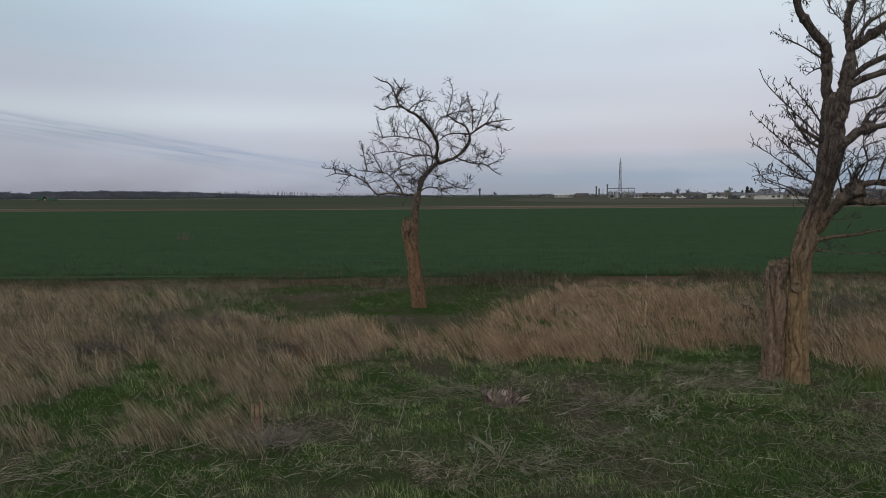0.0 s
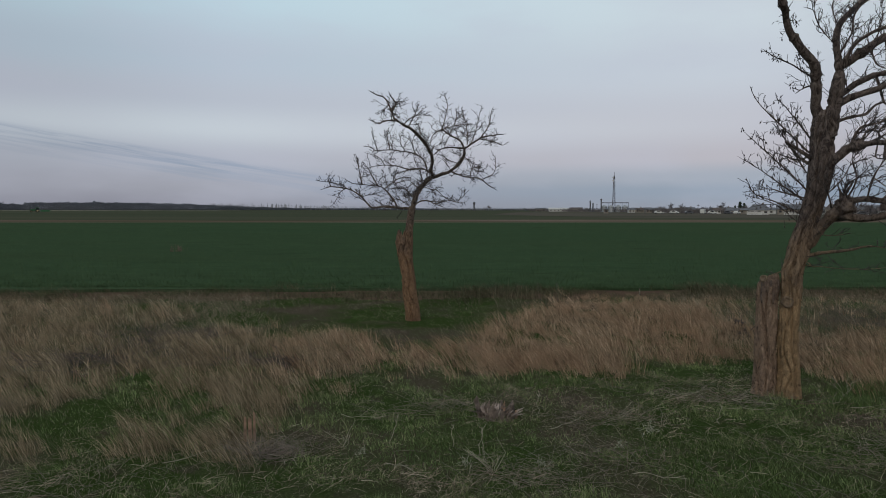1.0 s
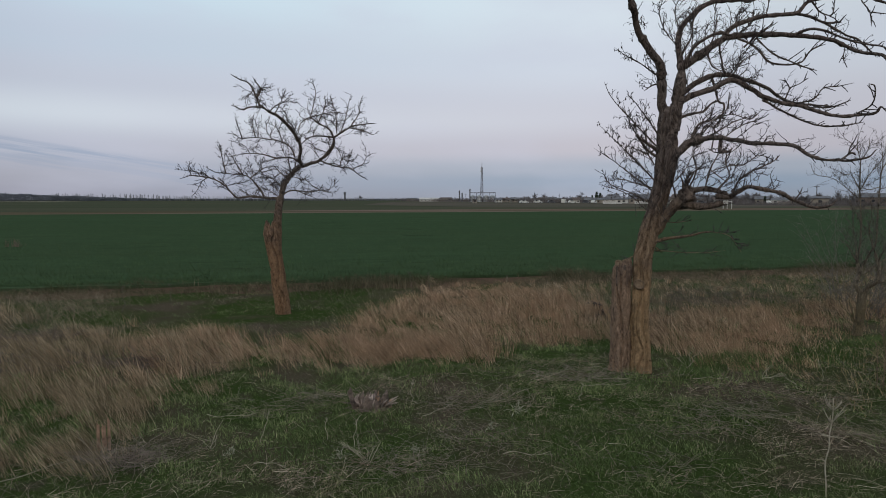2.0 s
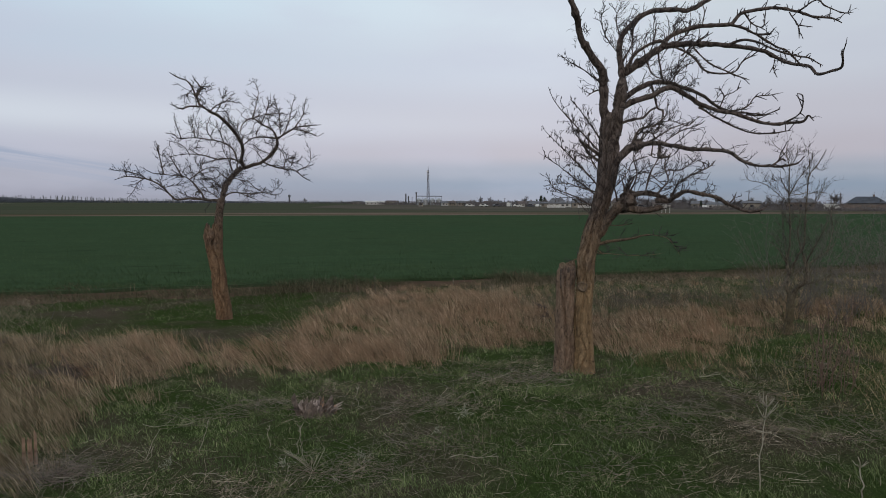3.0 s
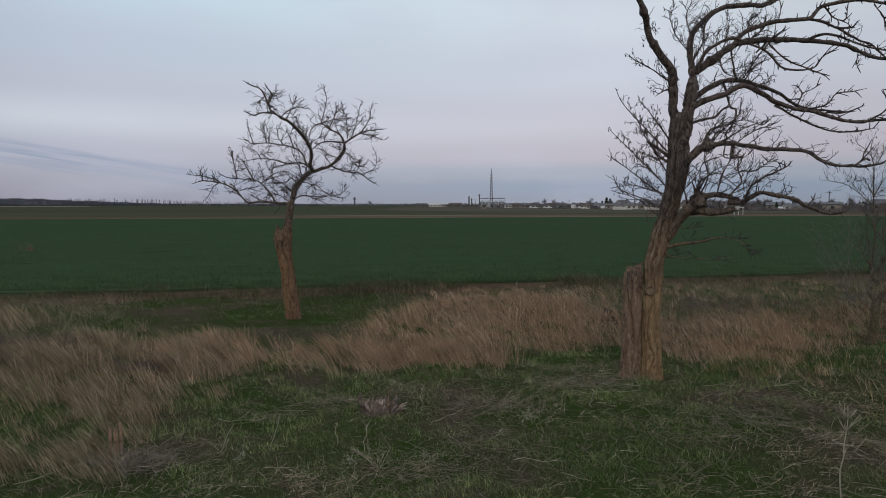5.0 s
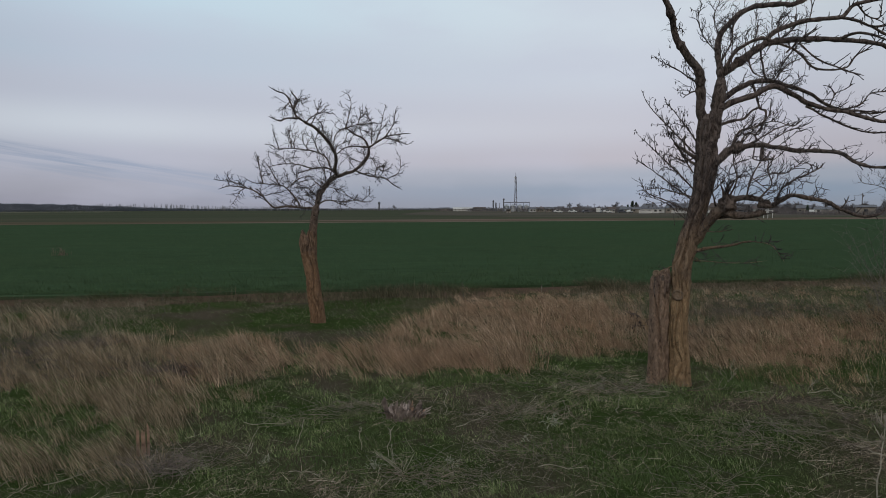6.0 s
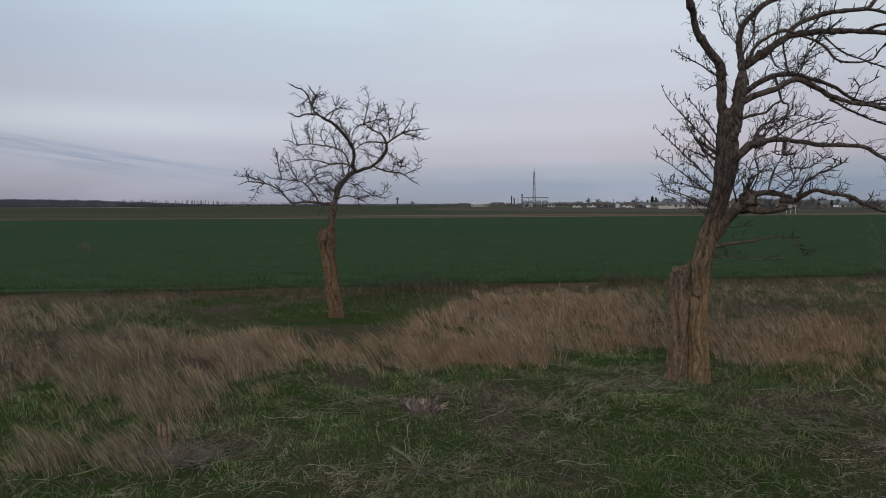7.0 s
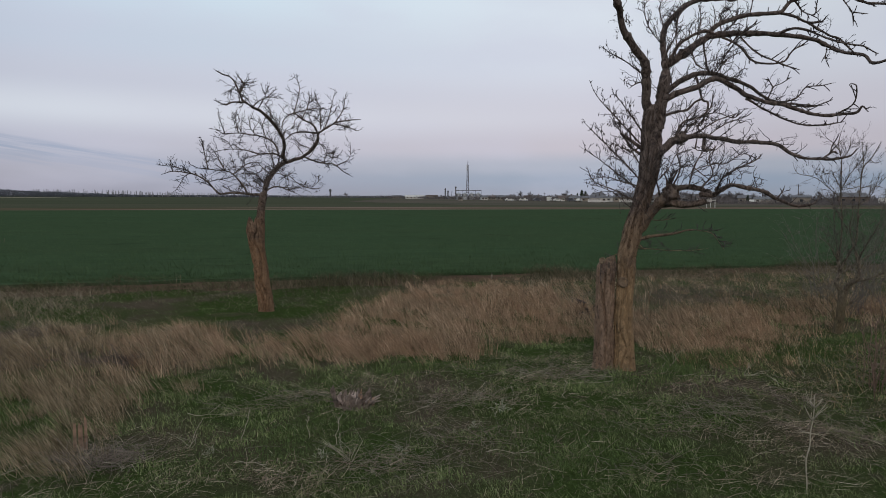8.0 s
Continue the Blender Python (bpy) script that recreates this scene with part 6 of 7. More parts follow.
for i, (x, y, h) in enumerate(((0.36, 5.35, 0.26), (0.15, 5.5, 0.22), (1.0, 6.4, 0.24), (-0.4, 5.5, 0.28), (2.6, 5.9, 0.2), (2.2, 13.9, 0.5), (2.6, 14.2, 0.42), (-3.3, 12.6, 0.5), (-2.6, 13.3, 0.42), (5.6, 6.2, 0.25))):
    stalk("dead_stalk", x, y, h, 0.0032 if y < 9 else 0.0042, 8, 60 + i, STALK if y < 9 else YTWIG, "thin pale dead weed stalk in grass", 0.9, 0.35)
for i, (x, y, c, h, lean) in enumerate(((0.45, 4.98, 9, 0.36, -0.35), (0.94, 6.35, 3, 0.2, 1.2), (-0.8, 5.5, 5, 0.3, 0.3), (4.39, 6.95, 7, 0.34, 0.5), (4.05, 6.6, 5, 0.3, 0.6), (1.75, 6.15, 6, 0.28, 0.8), (2.1, 5.9, 5, 0.24, -0.6), (4.9, 6.3, 6, 0.3, 1.0), (3.1, 6.75, 5, 0.28, 0.9))):
    stalk_fan(x, y, c, h, lean, 210 + i)
stake = new("marker_stake")
stake.matrix_world = on_ground(4.74, 15.3, -0.05)
tagged(stake, "short pale marker stake at the field edge", "stake")
part("shaft", box(bmesh.new(), 0, 0, 0, 0.022, 0.02, 0.18, 0.004), BEIGEWALL, stake)
part("tip", box(bmesh.new(), 0, 0, 0.181, 0.024, 0.022, 0.03, 0.004), RUSTROOF, stake, "red painted tip")


def make_sticks():
    """Broken branches lying about the old tree and the stump."""
    rr = random.Random(21)
    spots = [(3.0, 6.75), (3.2, 6.5), (2.8, 6.9), (3.9, 6.45), (4.3, 6.3), (1.2, 6.0), (1.5, 5.9), (2.4, 6.6), (5.0, 5.9), (3.4, 5.1),
             (-0.7, 6.2), (-0.3, 4.9), (0.5, 4.7), (1.6, 4.6), (3.0, 6.2), (5.3, 5.4), (-1.2, 5.0), (-1.9, 5.1)]
    for i, (x, y) in enumerate(spots):
        ob = new("fallen_branch")
        ob.matrix_world = pose(x, y, float(gz(x, y)) + 0.03, 0, 0, rr.uniform(-40, 60))
        tagged(ob, "thin pale broken branch lying in grass", "branch", "fallen branches")
        L = rr.uniform(0.22, 0.6)
        q = [np.array([L * (k / 5 - 0.5), 0.018 * L * rr.gauss(0, 1), 0.02 + 0.012 * abs(rr.gauss(0, 1))]) for k in range(6)]
        tb = Tubes()
        tb.add(spline(q, 3), np.linspace(0.0030, 0.0013, 16), 5)
        attach(new("stick", tb.mesh("stick", STALK if i % 3 else CUTWOOD)), ob)
        for k in (2, 3, 4):
            s = np.array([0.08, 0.07 * rr.choice((-1, 1)), rr.uniform(0, 0.05)]) * rr.uniform(0.6, 1.6)
            tb = Tubes()
            tb.add([q[k], q[k] + s * 0.6, q[k] + s], [0.002, 0.0015, 0.0008], 4)
            attach(new("side_twig", tb.mesh("side_twig", STALK)), ob)


def make_brush():
    """Low tangles of dark dead stems."""
    rr = random.Random(33)
    tb = Tubes()
    spots = [(-1.35, 5.25, 0.3, 330), (-0.3, 6.55, 0.5, 70), (1.3, 5.0, 0.5, 80), (0.7, 4.6, 0.6, 80), (3.1, 6.8, 0.55, 90), (3.6, 4.9, 0.5, 80), (4.6, 4.5, 0.7, 90), (2.2, 7.2, 0.6, 70), (5.2, 4.3, 0.6, 80), (1.7, 6.2, 0.4, 50),
             (-2.6, 4.6, 0.6, 80), (-4.1, 10.1, 0.8, 420), (-4.2, 8.4, 1.1, 520), (-2.1, 8.3, 0.5, 160), (6.6, 6.2, 0.7, 90), (8.2, 11.5, 1.6, 160), (2.6, 4.3, 0.4, 50), (3.0, 6.7, 0.6, 140), (0.2, 6.55, 0.6, 90), (1.6, 6.1, 0.5, 90), (4.7, 5.4, 0.7, 120), (3.5, 5.0, 0.6, 100), (0.7, 4.85, 0.7, 120)]
    dark = Tubes()
    for cx, cy, rad, n in spots:
        for i in range(n):
            x, y = cx + rad * 0.6 * rr.gauss(0, 1), cy + rad * 0.35 * rr.gauss(0, 1)
            a, L = rr.uniform(0, 6.28), rr.uniform(0.1, 0.35) * (1.6 if cy > 7.5 else 1.0)
            z = float(gz(x, y)) + rr.uniform(0, 0.05)
            d = np.array([math.cos(a), math.sin(a), rr.uniform(-0.1, 0.45)])
            p = np.array([x, y, z])
            thin = 1.0 if cy > 7.5 else 0.5
            (dark if cy > 7.5 else tb).add([p, p + d * L * 0.5 + np.array([0, 0, 0.012]), p + d * L], [0.003 * thin, 0.0025 * thin, 0.0012 * thin], 3)
    tagged(new("dead_brush", tb.mesh("dead_brush", BRUSH)), "low tangles of brown dead stems", "brush", kind="stuff")
    tagged(new("dark_brush", dark.mesh("dark_brush", DARKBRUSH)), "dark purple-brown thickets of dead stems in tan grass", "brush", kind="stuff")


DARKBRUSH = mat_plain("purple_brown_stem", (0.045, 0.036, 0.036), (0.10, 0.08, 0.075), 8, 0.9)
BRUSH = mat_plain("brown_stem", (0.12, 0.097, 0.085), (0.25, 0.205, 0.172), 8, 0.9)
make_sticks()
make_brush()

# ---------------- far village, farm and woods ----------------


def far(az, dist, face=0.0):
    """A pose on the plain at a bearing (degrees right of north) and distance, turned to face the verge."""
    a = radians(az)
    return pose(dist * math.sin(a), dist * math.cos(a), 0, 0, 0, -az + face)


def house(az, dist, w, d, wall_h, roof_h, wall_mat, roof_mat, label, face=0.0, hip=0.0, windows=2, chimney=True):
    ob = new("house")
    ob.matrix_world = far(az, dist, face)
    tagged(ob, label, "house", "village houses")
    part("wall", box(bmesh.new(), 0, 0, -0.3, w, d, wall_h + 0.3), wall_mat, ob)
    bm = bmesh.new()
    e, z = 0.45, wall_h + 0.004
    lo = [bm.verts.new(p) for p in ((-w / 2 - e, -d / 2 - e, z), (w / 2 + e, -d / 2 - e, z), (w / 2 + e, d / 2 + e, z), (-w / 2 - e, d / 2 + e, z))]
    a, b = bm.verts.new((-w / 2 - e + hip, 0, z + roof_h)), bm.verts.new((w / 2 + e - hip, 0, z + roof_h))
    for f in ((lo[0], lo[1], b, a), (lo[2], lo[3], a, b), (lo[1], lo[2], b), (lo[3], lo[0], a), (lo[3], lo[2], lo[1], lo[0])):
        bm.faces.new(f)
    roof = part("roof", bm, roof_mat, ob)
    if chimney:
        part("chimney", box(bmesh.new(), w * 0.2, 0.3, wall_h + roof_h * 0.55, 0.6, 0.6, roof_h * 0.45 + 0.7), BRICKWALL, roof)
    for i in range(windows):
        x = w * ((i + 0.5) / windows - 0.5)
        win = part("window", box(bmesh.new(), x, -d / 2 - 0.03, wall_h * 0.36, 1.15, 0.1, wall_h * 0.42), BEIGEWALL, ob, "pale window frame")
        part("pane", box(bmesh.new(), x, -d / 2 - 0.05, wall_h * 0.36 + 0.1, 0.95, 0.1, wall_h * 0.42 - 0.2), GLASS, win, "dark glass pane")
    return ob


def car(az, dist, paint, label, face=0.0, van=False):
    ob = new("van" if van else "car")
    ob.matrix_world = far(az, dist, face)
    tagged(ob, label, "van" if van else "car", "parked vehicles")
    bm = bmesh.new()
    prof = [(-2.1, 0.35), (-2.1, 0.85), (-1.75, 1.0), (-1.3, 1.45), (0.55, 1.48), (1.15, 0.98), (2.05, 0.82), (2.15, 0.35)]
    if van:
        prof = [(-2.4, 0.35), (-2.4, 2.0), (-2.2, 2.15), (1.2, 2.15), (1.75, 1.3), (2.4, 1.1), (2.5, 0.35)]
    rows = [[bm.verts.new((x, y, z if abs(y) < 0.9 else z * 0.985)) for x, z in prof] for y in (-0.85, 0.85)]
    n = len(prof)
    for i in range(n):
        bm.faces.new((rows[0][i], rows[0][(i + 1) % n], rows[1][(i + 1) % n], rows[1][i]))
    bm.faces.new(rows[0]), bm.faces.new(rows[1][::-1])
    body = part("body", bm, paint, ob)
    for y in (-0.87, 0.87):
        part("side_window", box(bmesh.new(), -0.3 if not van else 0.9, y, 1.02 if not van else 1.3, 1.5 if not van else 0.9, 0.05, 0.36), GLASS, body, "dark side window")
    for x in (-1.35, 1.35):
        for y in (-0.8, 0.8):
            wheel = part("wheel", cyl(bmesh.new(), x, y, 0.32, 0.32, 0.2, 14, axis="Y"), RUBBER, ob, "black tyre")
            part("rim", cyl(bmesh.new(), x, y * 1.13, 0.32, 0.18, 0.04, 10, axis="Y"), STEEL, wheel)
    return ob


def tree_mesh(kind, seed, h):
    """The stem and the bare crown of a far tree."""
    rr = random.Random(seed)
    stem, crown = Tubes(), Tubes()
    stem.add([(0, 0, -0.2), (0.02 * h, 0, h * 0.3), (0, 0.02 * h, h * 0.62)], [h * 0.035, h * 0.028, h * 0.016], 6)

    def grow(p, d, L, r, depth):
        q = [p]
        for i in range(3):
            d = d + 0.28 * np.array([rr.gauss(0, 1), rr.gauss(0, 1), rr.gauss(0.1, 0.7)])
            d /= np.linalg.norm(d)
            q.append(q[-1] + d * L / 3)
            if depth:
                for k in range(2):
                    e = d + 0.8 * np.array([rr.gauss(0, 1), rr.gauss(0, 1), rr.gauss(0.1, 0.8)])
                    grow(q[-1], e / np.linalg.norm(e), L * rr.uniform(0.5, 0.75), r * 0.6, depth - 1)
        crown.add(q, np.linspace(r, r * 0.5, 4), 3)

    n = 9 if kind == "round" else 14
    for i in range(n):
        z = h * rr.uniform(0.25, 0.62) if kind == "round" else h * rr.uniform(0.15, 0.7)
        a = rr.uniform(0, 6.28)
        d = np.array([math.cos(a), math.sin(a), 0.9 if kind == "round" else 2.6])
        grow(np.array([0, 0, z]), d / np.linalg.norm(d), h * (0.34 if kind == "round" else 0.24), h * 0.021, 2)
    return stem, crown


def far_tree(kind, seed, h, label):
    ob = new("far_tree" if kind == "round" else "poplar")
    tagged(ob, label, "tree", "village trees")
    stem, crown = tree_mesh(kind, seed, h)
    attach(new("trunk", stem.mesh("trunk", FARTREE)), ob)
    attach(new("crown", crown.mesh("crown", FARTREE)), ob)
    return ob


def evergreen(seed, h):
    """A dark conifer: stem and many short needle boughs."""
    rr = random.Random(seed)
    ob = new("conifer")
    tagged(ob, "dark green conifer beside village houses", "tree", "village conifers")
    st = Tubes()
    st.add([(0, 0, -0.2), (0, 0, h * 0.5), (0, 0, h)], [h * 0.03, h * 0.02, 0.02], 6)
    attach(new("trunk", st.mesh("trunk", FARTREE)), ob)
    v, l, k = [], [], 0
    for i in range(520):
        t = rr.random() ** 0.8
        z, rad, a = h * (0.12 + 0.88 * t), h * 0.24 * (1 - t) + 0.15, rr.uniform(0, 6.28)
        q = rad * rr.uniform(0.4, 1.1)
        c = np.array([q * math.cos(a), q * math.sin(a), z - 0.2 * q])
        s = h * 0.05
        for m in range(3):
            v.append(c + s * np.array([rr.gauss(0, 1), rr.gauss(0, 1), rr.gauss(0, 0.8)]))
        l += [k, k + 1, k + 2]
        k += 3
    attach(new("crown", mesh_np("crown", np.array(v), l, np.full(k // 3, 3), CONIFER, False)), ob)
    return ob


CONIFER = mat_plain("conifer_needles", (0.02, 0.03, 0.02), (0.04, 0.055, 0.035), 1.0, 0.9)


def place(ob, az, dist, scale):
    return copy_thing(ob, far(az, dist, az * 37 % 360) @ Matrix.Scale(scale, 4))


def make_village_trees():
    protos = [far_tree("round", 5 + i, 6.0, "bare leafless village tree") for i in range(4)]
    for p, (a, d) in zip(protos, ((4.55, 820), (19.6, 430), (23.4, 400), (36.2, 330))):
        p.matrix_world = far(a, d, a * 50) @ Matrix.Scale(1.15 if d > 500 else 0.9, 4)
    rr = random.Random(12)
    spots = [(16.7, 480, 0.5), (17.3, 470, 0.6), (17.9, 470, 0.55), (18.4, 460, 0.6), (19.0, 460, 0.7), (20.2, 440, 0.85), (20.7, 440, 0.7), (21.3, 430, 0.5), (22.0, 430, 0.55), (22.6, 410, 0.6),
             (23.9, 400, 0.7), (24.3, 400, 0.6), (25.2, 390, 0.75), (26.3, 370, 0.6), (27.0, 370, 0.7), (28.3, 360, 0.75), (29.4, 360, 0.8), (30.3, 350, 0.7), (31.2, 350, 0.75), (32.3, 350, 0.8), (33.0, 340, 0.85),
             (33.8, 340, 0.7), (34.8, 330, 0.7), (35.4, 330, 0.8), (37.2, 320, 0.8), (38.0, 320, 0.7), (38.9, 310, 0.9), (40.0, 310, 0.7), (41.2, 300, 0.75), (42.5, 300, 0.8), (43.6, 290, 0.7), (45.4, 290, 0.8), (47.2, 300, 0.8),
             (16.2, 420, 0.4), (16.9, 415, 0.45), (17.6, 400, 0.5), (18.1, 410, 0.4), (18.8, 400, 0.35), (19.4, 410, 0.5), (19.9, 400, 0.45), (20.5, 390, 0.4), (21.1, 390, 0.5), (21.6, 385, 0.4), (22.3, 380, 0.45), (23.2, 375, 0.5),
             (24.9, 370, 0.5), (25.7, 350, 0.5), (26.4, 345, 0.55), (27.6, 345, 0.6), (29.0, 340, 0.6), (30.9, 340, 0.55), (32.0, 335, 0.5), (33.4, 330, 0.6), (36.8, 310, 0.6), (40.6, 300, 0.6), (41.9, 295, 0.65),
             (13.0, 540, 0.5), (12.3, 560, 0.45), (17.0, 380, 0.35), (14.4, 335, 0.42), (11.3, 620, 0.5), (9.9, 640, 0.5), (7.4, 800, 0.7)]
    for i, (a, d, s) in enumerate(spots):
        place(protos[i % 4], a + rr.uniform(-0.15, 0.15), d * rr.uniform(0.97, 1.04), s * rr.uniform(0.85, 1.15))
    c = evergreen(3, 6.0)
    c.matrix_world = far(24.7, 380)
    for a, d, s in ((25.0, 385, 0.9), (24.35, 390, 0.7), (37.6, 300, 0.55)):
        place(c, a, d, s)


def make_far_rows():
    """The long shelter belts on the horizon."""
    rr = random.Random(77)
    tb = Tubes()
    a = -19.0
    while a < 13:
        d = 1080 + rr.uniform(-30, 30)
        h = rr.uniform(8, 12) if rr.random() < 0.85 else rr.uniform(3, 6)
        h *= float(np.interp(a, [-14, -8, -2, 12], [0.9, 0.62, 0.45, 0.42]))
        x, y = d * math.sin(radians(a)), d * math.cos(radians(a))
        tb.add([(x, y, 0), (x, y, h * 0.5), (x + rr.gauss(0, 0.3), y, h)], [0.75, 0.65, 0.25], 4)
        for k in range(12):
            z, b = h * rr.uniform(0.12, 0.8), rr.uniform(0, 6.28)
            q = np.array([x, y, z])
            tb.add([q, q + np.array([0.4 * math.cos(b), 0.4 * math.sin(b), h * 0.1]), q + np.array([0.6 * math.cos(b), 0.6 * math.sin(b), h * 0.22])], [0.26, 0.22, 0.12], 3)
        a += abs(rr.gauss(0.06, 0.07)) + (0.03 if a < -2 else 0.08)
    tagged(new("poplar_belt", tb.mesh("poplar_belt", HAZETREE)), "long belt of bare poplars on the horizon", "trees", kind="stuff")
    # denser woods in the west, of many small ragged clumps
    v, l, k = [], [], 0
    a = -46.0
    while a < 12:
        d = float(np.interp(a, [-25, -17, -10], [720, 820, 1100])) + 40 * math.sin(a * 0.3)
        edge_h = 7.2 + 1.2 * noise.noise(Vector((a * 0.9, 0, 0))) + 0.8 * noise.noise(Vector((a * 4.0, 3, 0)))
        if -33.2 < a < -31.9:
            edge_h *= 0.75
        edge_h *= float(np.interp(a, [-22, -17, -12, 12], [1, 0.7, 0.36, 0.34]))
        for i in range(84):
            dd = d + rr.uniform(0, 30)
            x, y, z = dd * math.sin(radians(a + rr.uniform(-0.1, 0.1))), dd * math.cos(radians(a)), edge_h * rr.random() ** 0.7
            c = np.array([x, y, z])
            for m in range(3):
                v.append(c + np.array([rr.gauss(0, 0.30), rr.gauss(0, 0.30), rr.gauss(0, 0.42)]))
            l += [k, k + 1, k + 2]
            k += 3
        a += 0.035
    tagged(new("far_woods", mesh_np("far_woods", np.array(v), l, np.full(k // 3, 3), WOODS, False)), "dark line of distant leafless woods, coloured bluish for haze", "woods", kind="stuff")
    # low hedge and scrub that runs through the village
    v, l, k = [], [], 0
    for band in range(2):
        a = 8.0 if band == 0 else 35.5
        while a < 56:
            d = np.interp(a, [8, 14, 20, 30, 56], [640, 530, 370, 320, 300]) if band == 0 else np.interp(a, [35, 56], [240, 222])
            top = (2.9 if band == 0 else 1.3) + (1.4 if band == 0 else 0.8) * noise.noise(Vector((a * 1.3, 7 + band, 0))) + 0.7 * noise.noise(Vector((a * 5.0, 9, 0)))
            for i in range(38 if band == 0 else 22):
                dd = d + rr.uniform(0, 20 if band == 0 else 6)
                c = np.array([dd * math.sin(radians(a + rr.uniform(-0.1, 0.1))), dd * math.cos(radians(a)), top * rr.random() ** 0.8 * (0.55 + 0.45 * rr.random())])
                s = 1.0 if band == 0 else 0.6
                for m in range(3):
                    v.append(c + s * np.array([rr.gauss(0, 0.13), rr.gauss(0, 0.13), rr.gauss(0, 0.42)]))
                l += [k, k + 1, k + 2]
                k += 3
            a += 0.04
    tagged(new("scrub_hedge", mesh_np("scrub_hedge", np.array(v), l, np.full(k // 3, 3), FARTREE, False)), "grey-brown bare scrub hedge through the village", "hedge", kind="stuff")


def make_mast():
    ob = new("radio_mast")
    ob.matrix_world = far(14.98, 520)
    tagged(ob, "tall slender lattice radio mast", "mast")
    H, b, t = 27.0, 1.15, 0.42
    corner = lambda i, z: (np.array([(-1, -1), (1, -1), (1, 1), (-1, 1)][i]) * (b + (t - b) * z / H)).tolist() + [z]
    for i in range(4):
        part("leg", bar(bmesh.new(), corner(i, -0.3), corner(i, H), 0.2), REDSTEEL, ob)
    for k in range(10):
        z0, z1 = H * k / 10, H * (k + 1) / 10
        bm = bmesh.new()
        for i in range(4):
            bar(bm, corner(i, z0), corner((i + 1) % 4, z1), 0.11, 4)
            bar(bm, corner(i, z1), corner((i + 1) % 4, z1), 0.11, 4)
        part("brace_panel", bm, REDSTEEL, ob)
    part("antenna", cyl(bmesh.new(), 0, 0, H, 0.22, 3.4, 8, 0.08), REDSTEEL, ob)
    for z, r in ((H - 3.2, 0.55), (H - 0.8, 0.5)):
        part("dish", cyl(bmesh.new(), -0.8, -0.7, z, r, 0.4, 12, axis="Y"), WHITEWALL, ob, "pale round antenna dish")


def make_silos():
    proto = None
    for i, az in enumerate((14.2, 14.75, 15.35, 15.9)):
        if proto is None:
            proto = new("grain_silo")
            proto.matrix_world = far(az, 505)
            tagged(proto, "grey steel grain silo with a conical roof", "silo", "grain silos")
            part("drum", cyl(bmesh.new(), 0, 0, -0.3, 2.2, 4.4, 24), STEEL, proto)
            part("roof", cyl(bmesh.new(), 0, 0, 4.1, 2.35, 1.3, 24, 0.3), STEEL, proto)
            for z in (1.0, 2.1, 3.2):
                part("hoop", cyl(bmesh.new(), 0, 0, z, 2.26, 0.12, 24), DARKSTEEL, proto)
        else:
            copy_thing(proto, far(az, 505))
    leg = new("grain_elevator")
    leg.matrix_world = far(13.95, 503)
    tagged(leg, "slim grain elevator tower with a conveyor gantry", "elevator")
    part("shaft", box(bmesh.new(), 0, 0, -0.3, 0.9, 0.9, 9.0, 0.05), DARKSTEEL, leg)
    part("head", box(bmesh.new(), 0, 0, 8.7, 1.4, 1.3, 1.1, 0.15), DARKSTEEL, leg)
    part("gantry", box(bmesh.new(), 9.8, 0, 6.6, 19.5, 0.8, 0.55, 0.05), DARKSTEEL, leg, "long conveyor gantry")
    for x in (5.0, 10.0, 15.0, 19.4):
        part("post", bar(bmesh.new(), (x, 0, -0.3), (x, 0, 6.6), 0.14), DARKSTEEL, leg)
    for az, h in ((13.05, 9.2), (13.28, 7.4)):
        t = new("dryer_tower")
        t.matrix_world = far(az, 520)
        tagged(t, "narrow grey grain dryer tower", "tower", "dryer towers")
        part("shaft", cyl(bmesh.new(), 0, 0, -0.3, 0.55, h * 0.86, 10), DARKSTEEL, t)
        part("cap", cyl(bmesh.new(), 0, 0, h * 0.86 - 0.3, 0.75, h * 0.14, 10, 0.3), DARKSTEEL, t)


def make_water_tower():
    ob = new("water_tower")
    ob.matrix_world = far(3.18, 850)
    tagged(ob, "dark water tower with a wider tank", "tower")
    part("column", cyl(bmesh.new(), 0, 0, -0.3, 0.95, 8.3, 14), DARKSTEEL, ob)
    part("tank", cyl(bmesh.new(), 0, 0, 8.0, 1.6, 2.6, 16), DARKSTEEL, ob)
    part("roof", cyl(bmesh.new(), 0, 0, 10.6, 1.7, 0.7, 16, 0.1), DARKSTEEL, ob)


def pole(az, dist, h, label="wooden utility pole with a crossarm"):
    ob = new("utility_pole")
    ob.matrix_world = far(az, dist)
    tagged(ob, label, "pole", "utility poles")
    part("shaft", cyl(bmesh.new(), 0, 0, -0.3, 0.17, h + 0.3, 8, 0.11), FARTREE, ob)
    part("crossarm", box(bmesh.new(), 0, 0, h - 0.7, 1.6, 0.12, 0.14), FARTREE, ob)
    for x in (-0.65, 0.65):
        part("insulator", cyl(bmesh.new(), x, 0, h - 0.56, 0.07, 0.18, 8), WHITEWALL, ob)


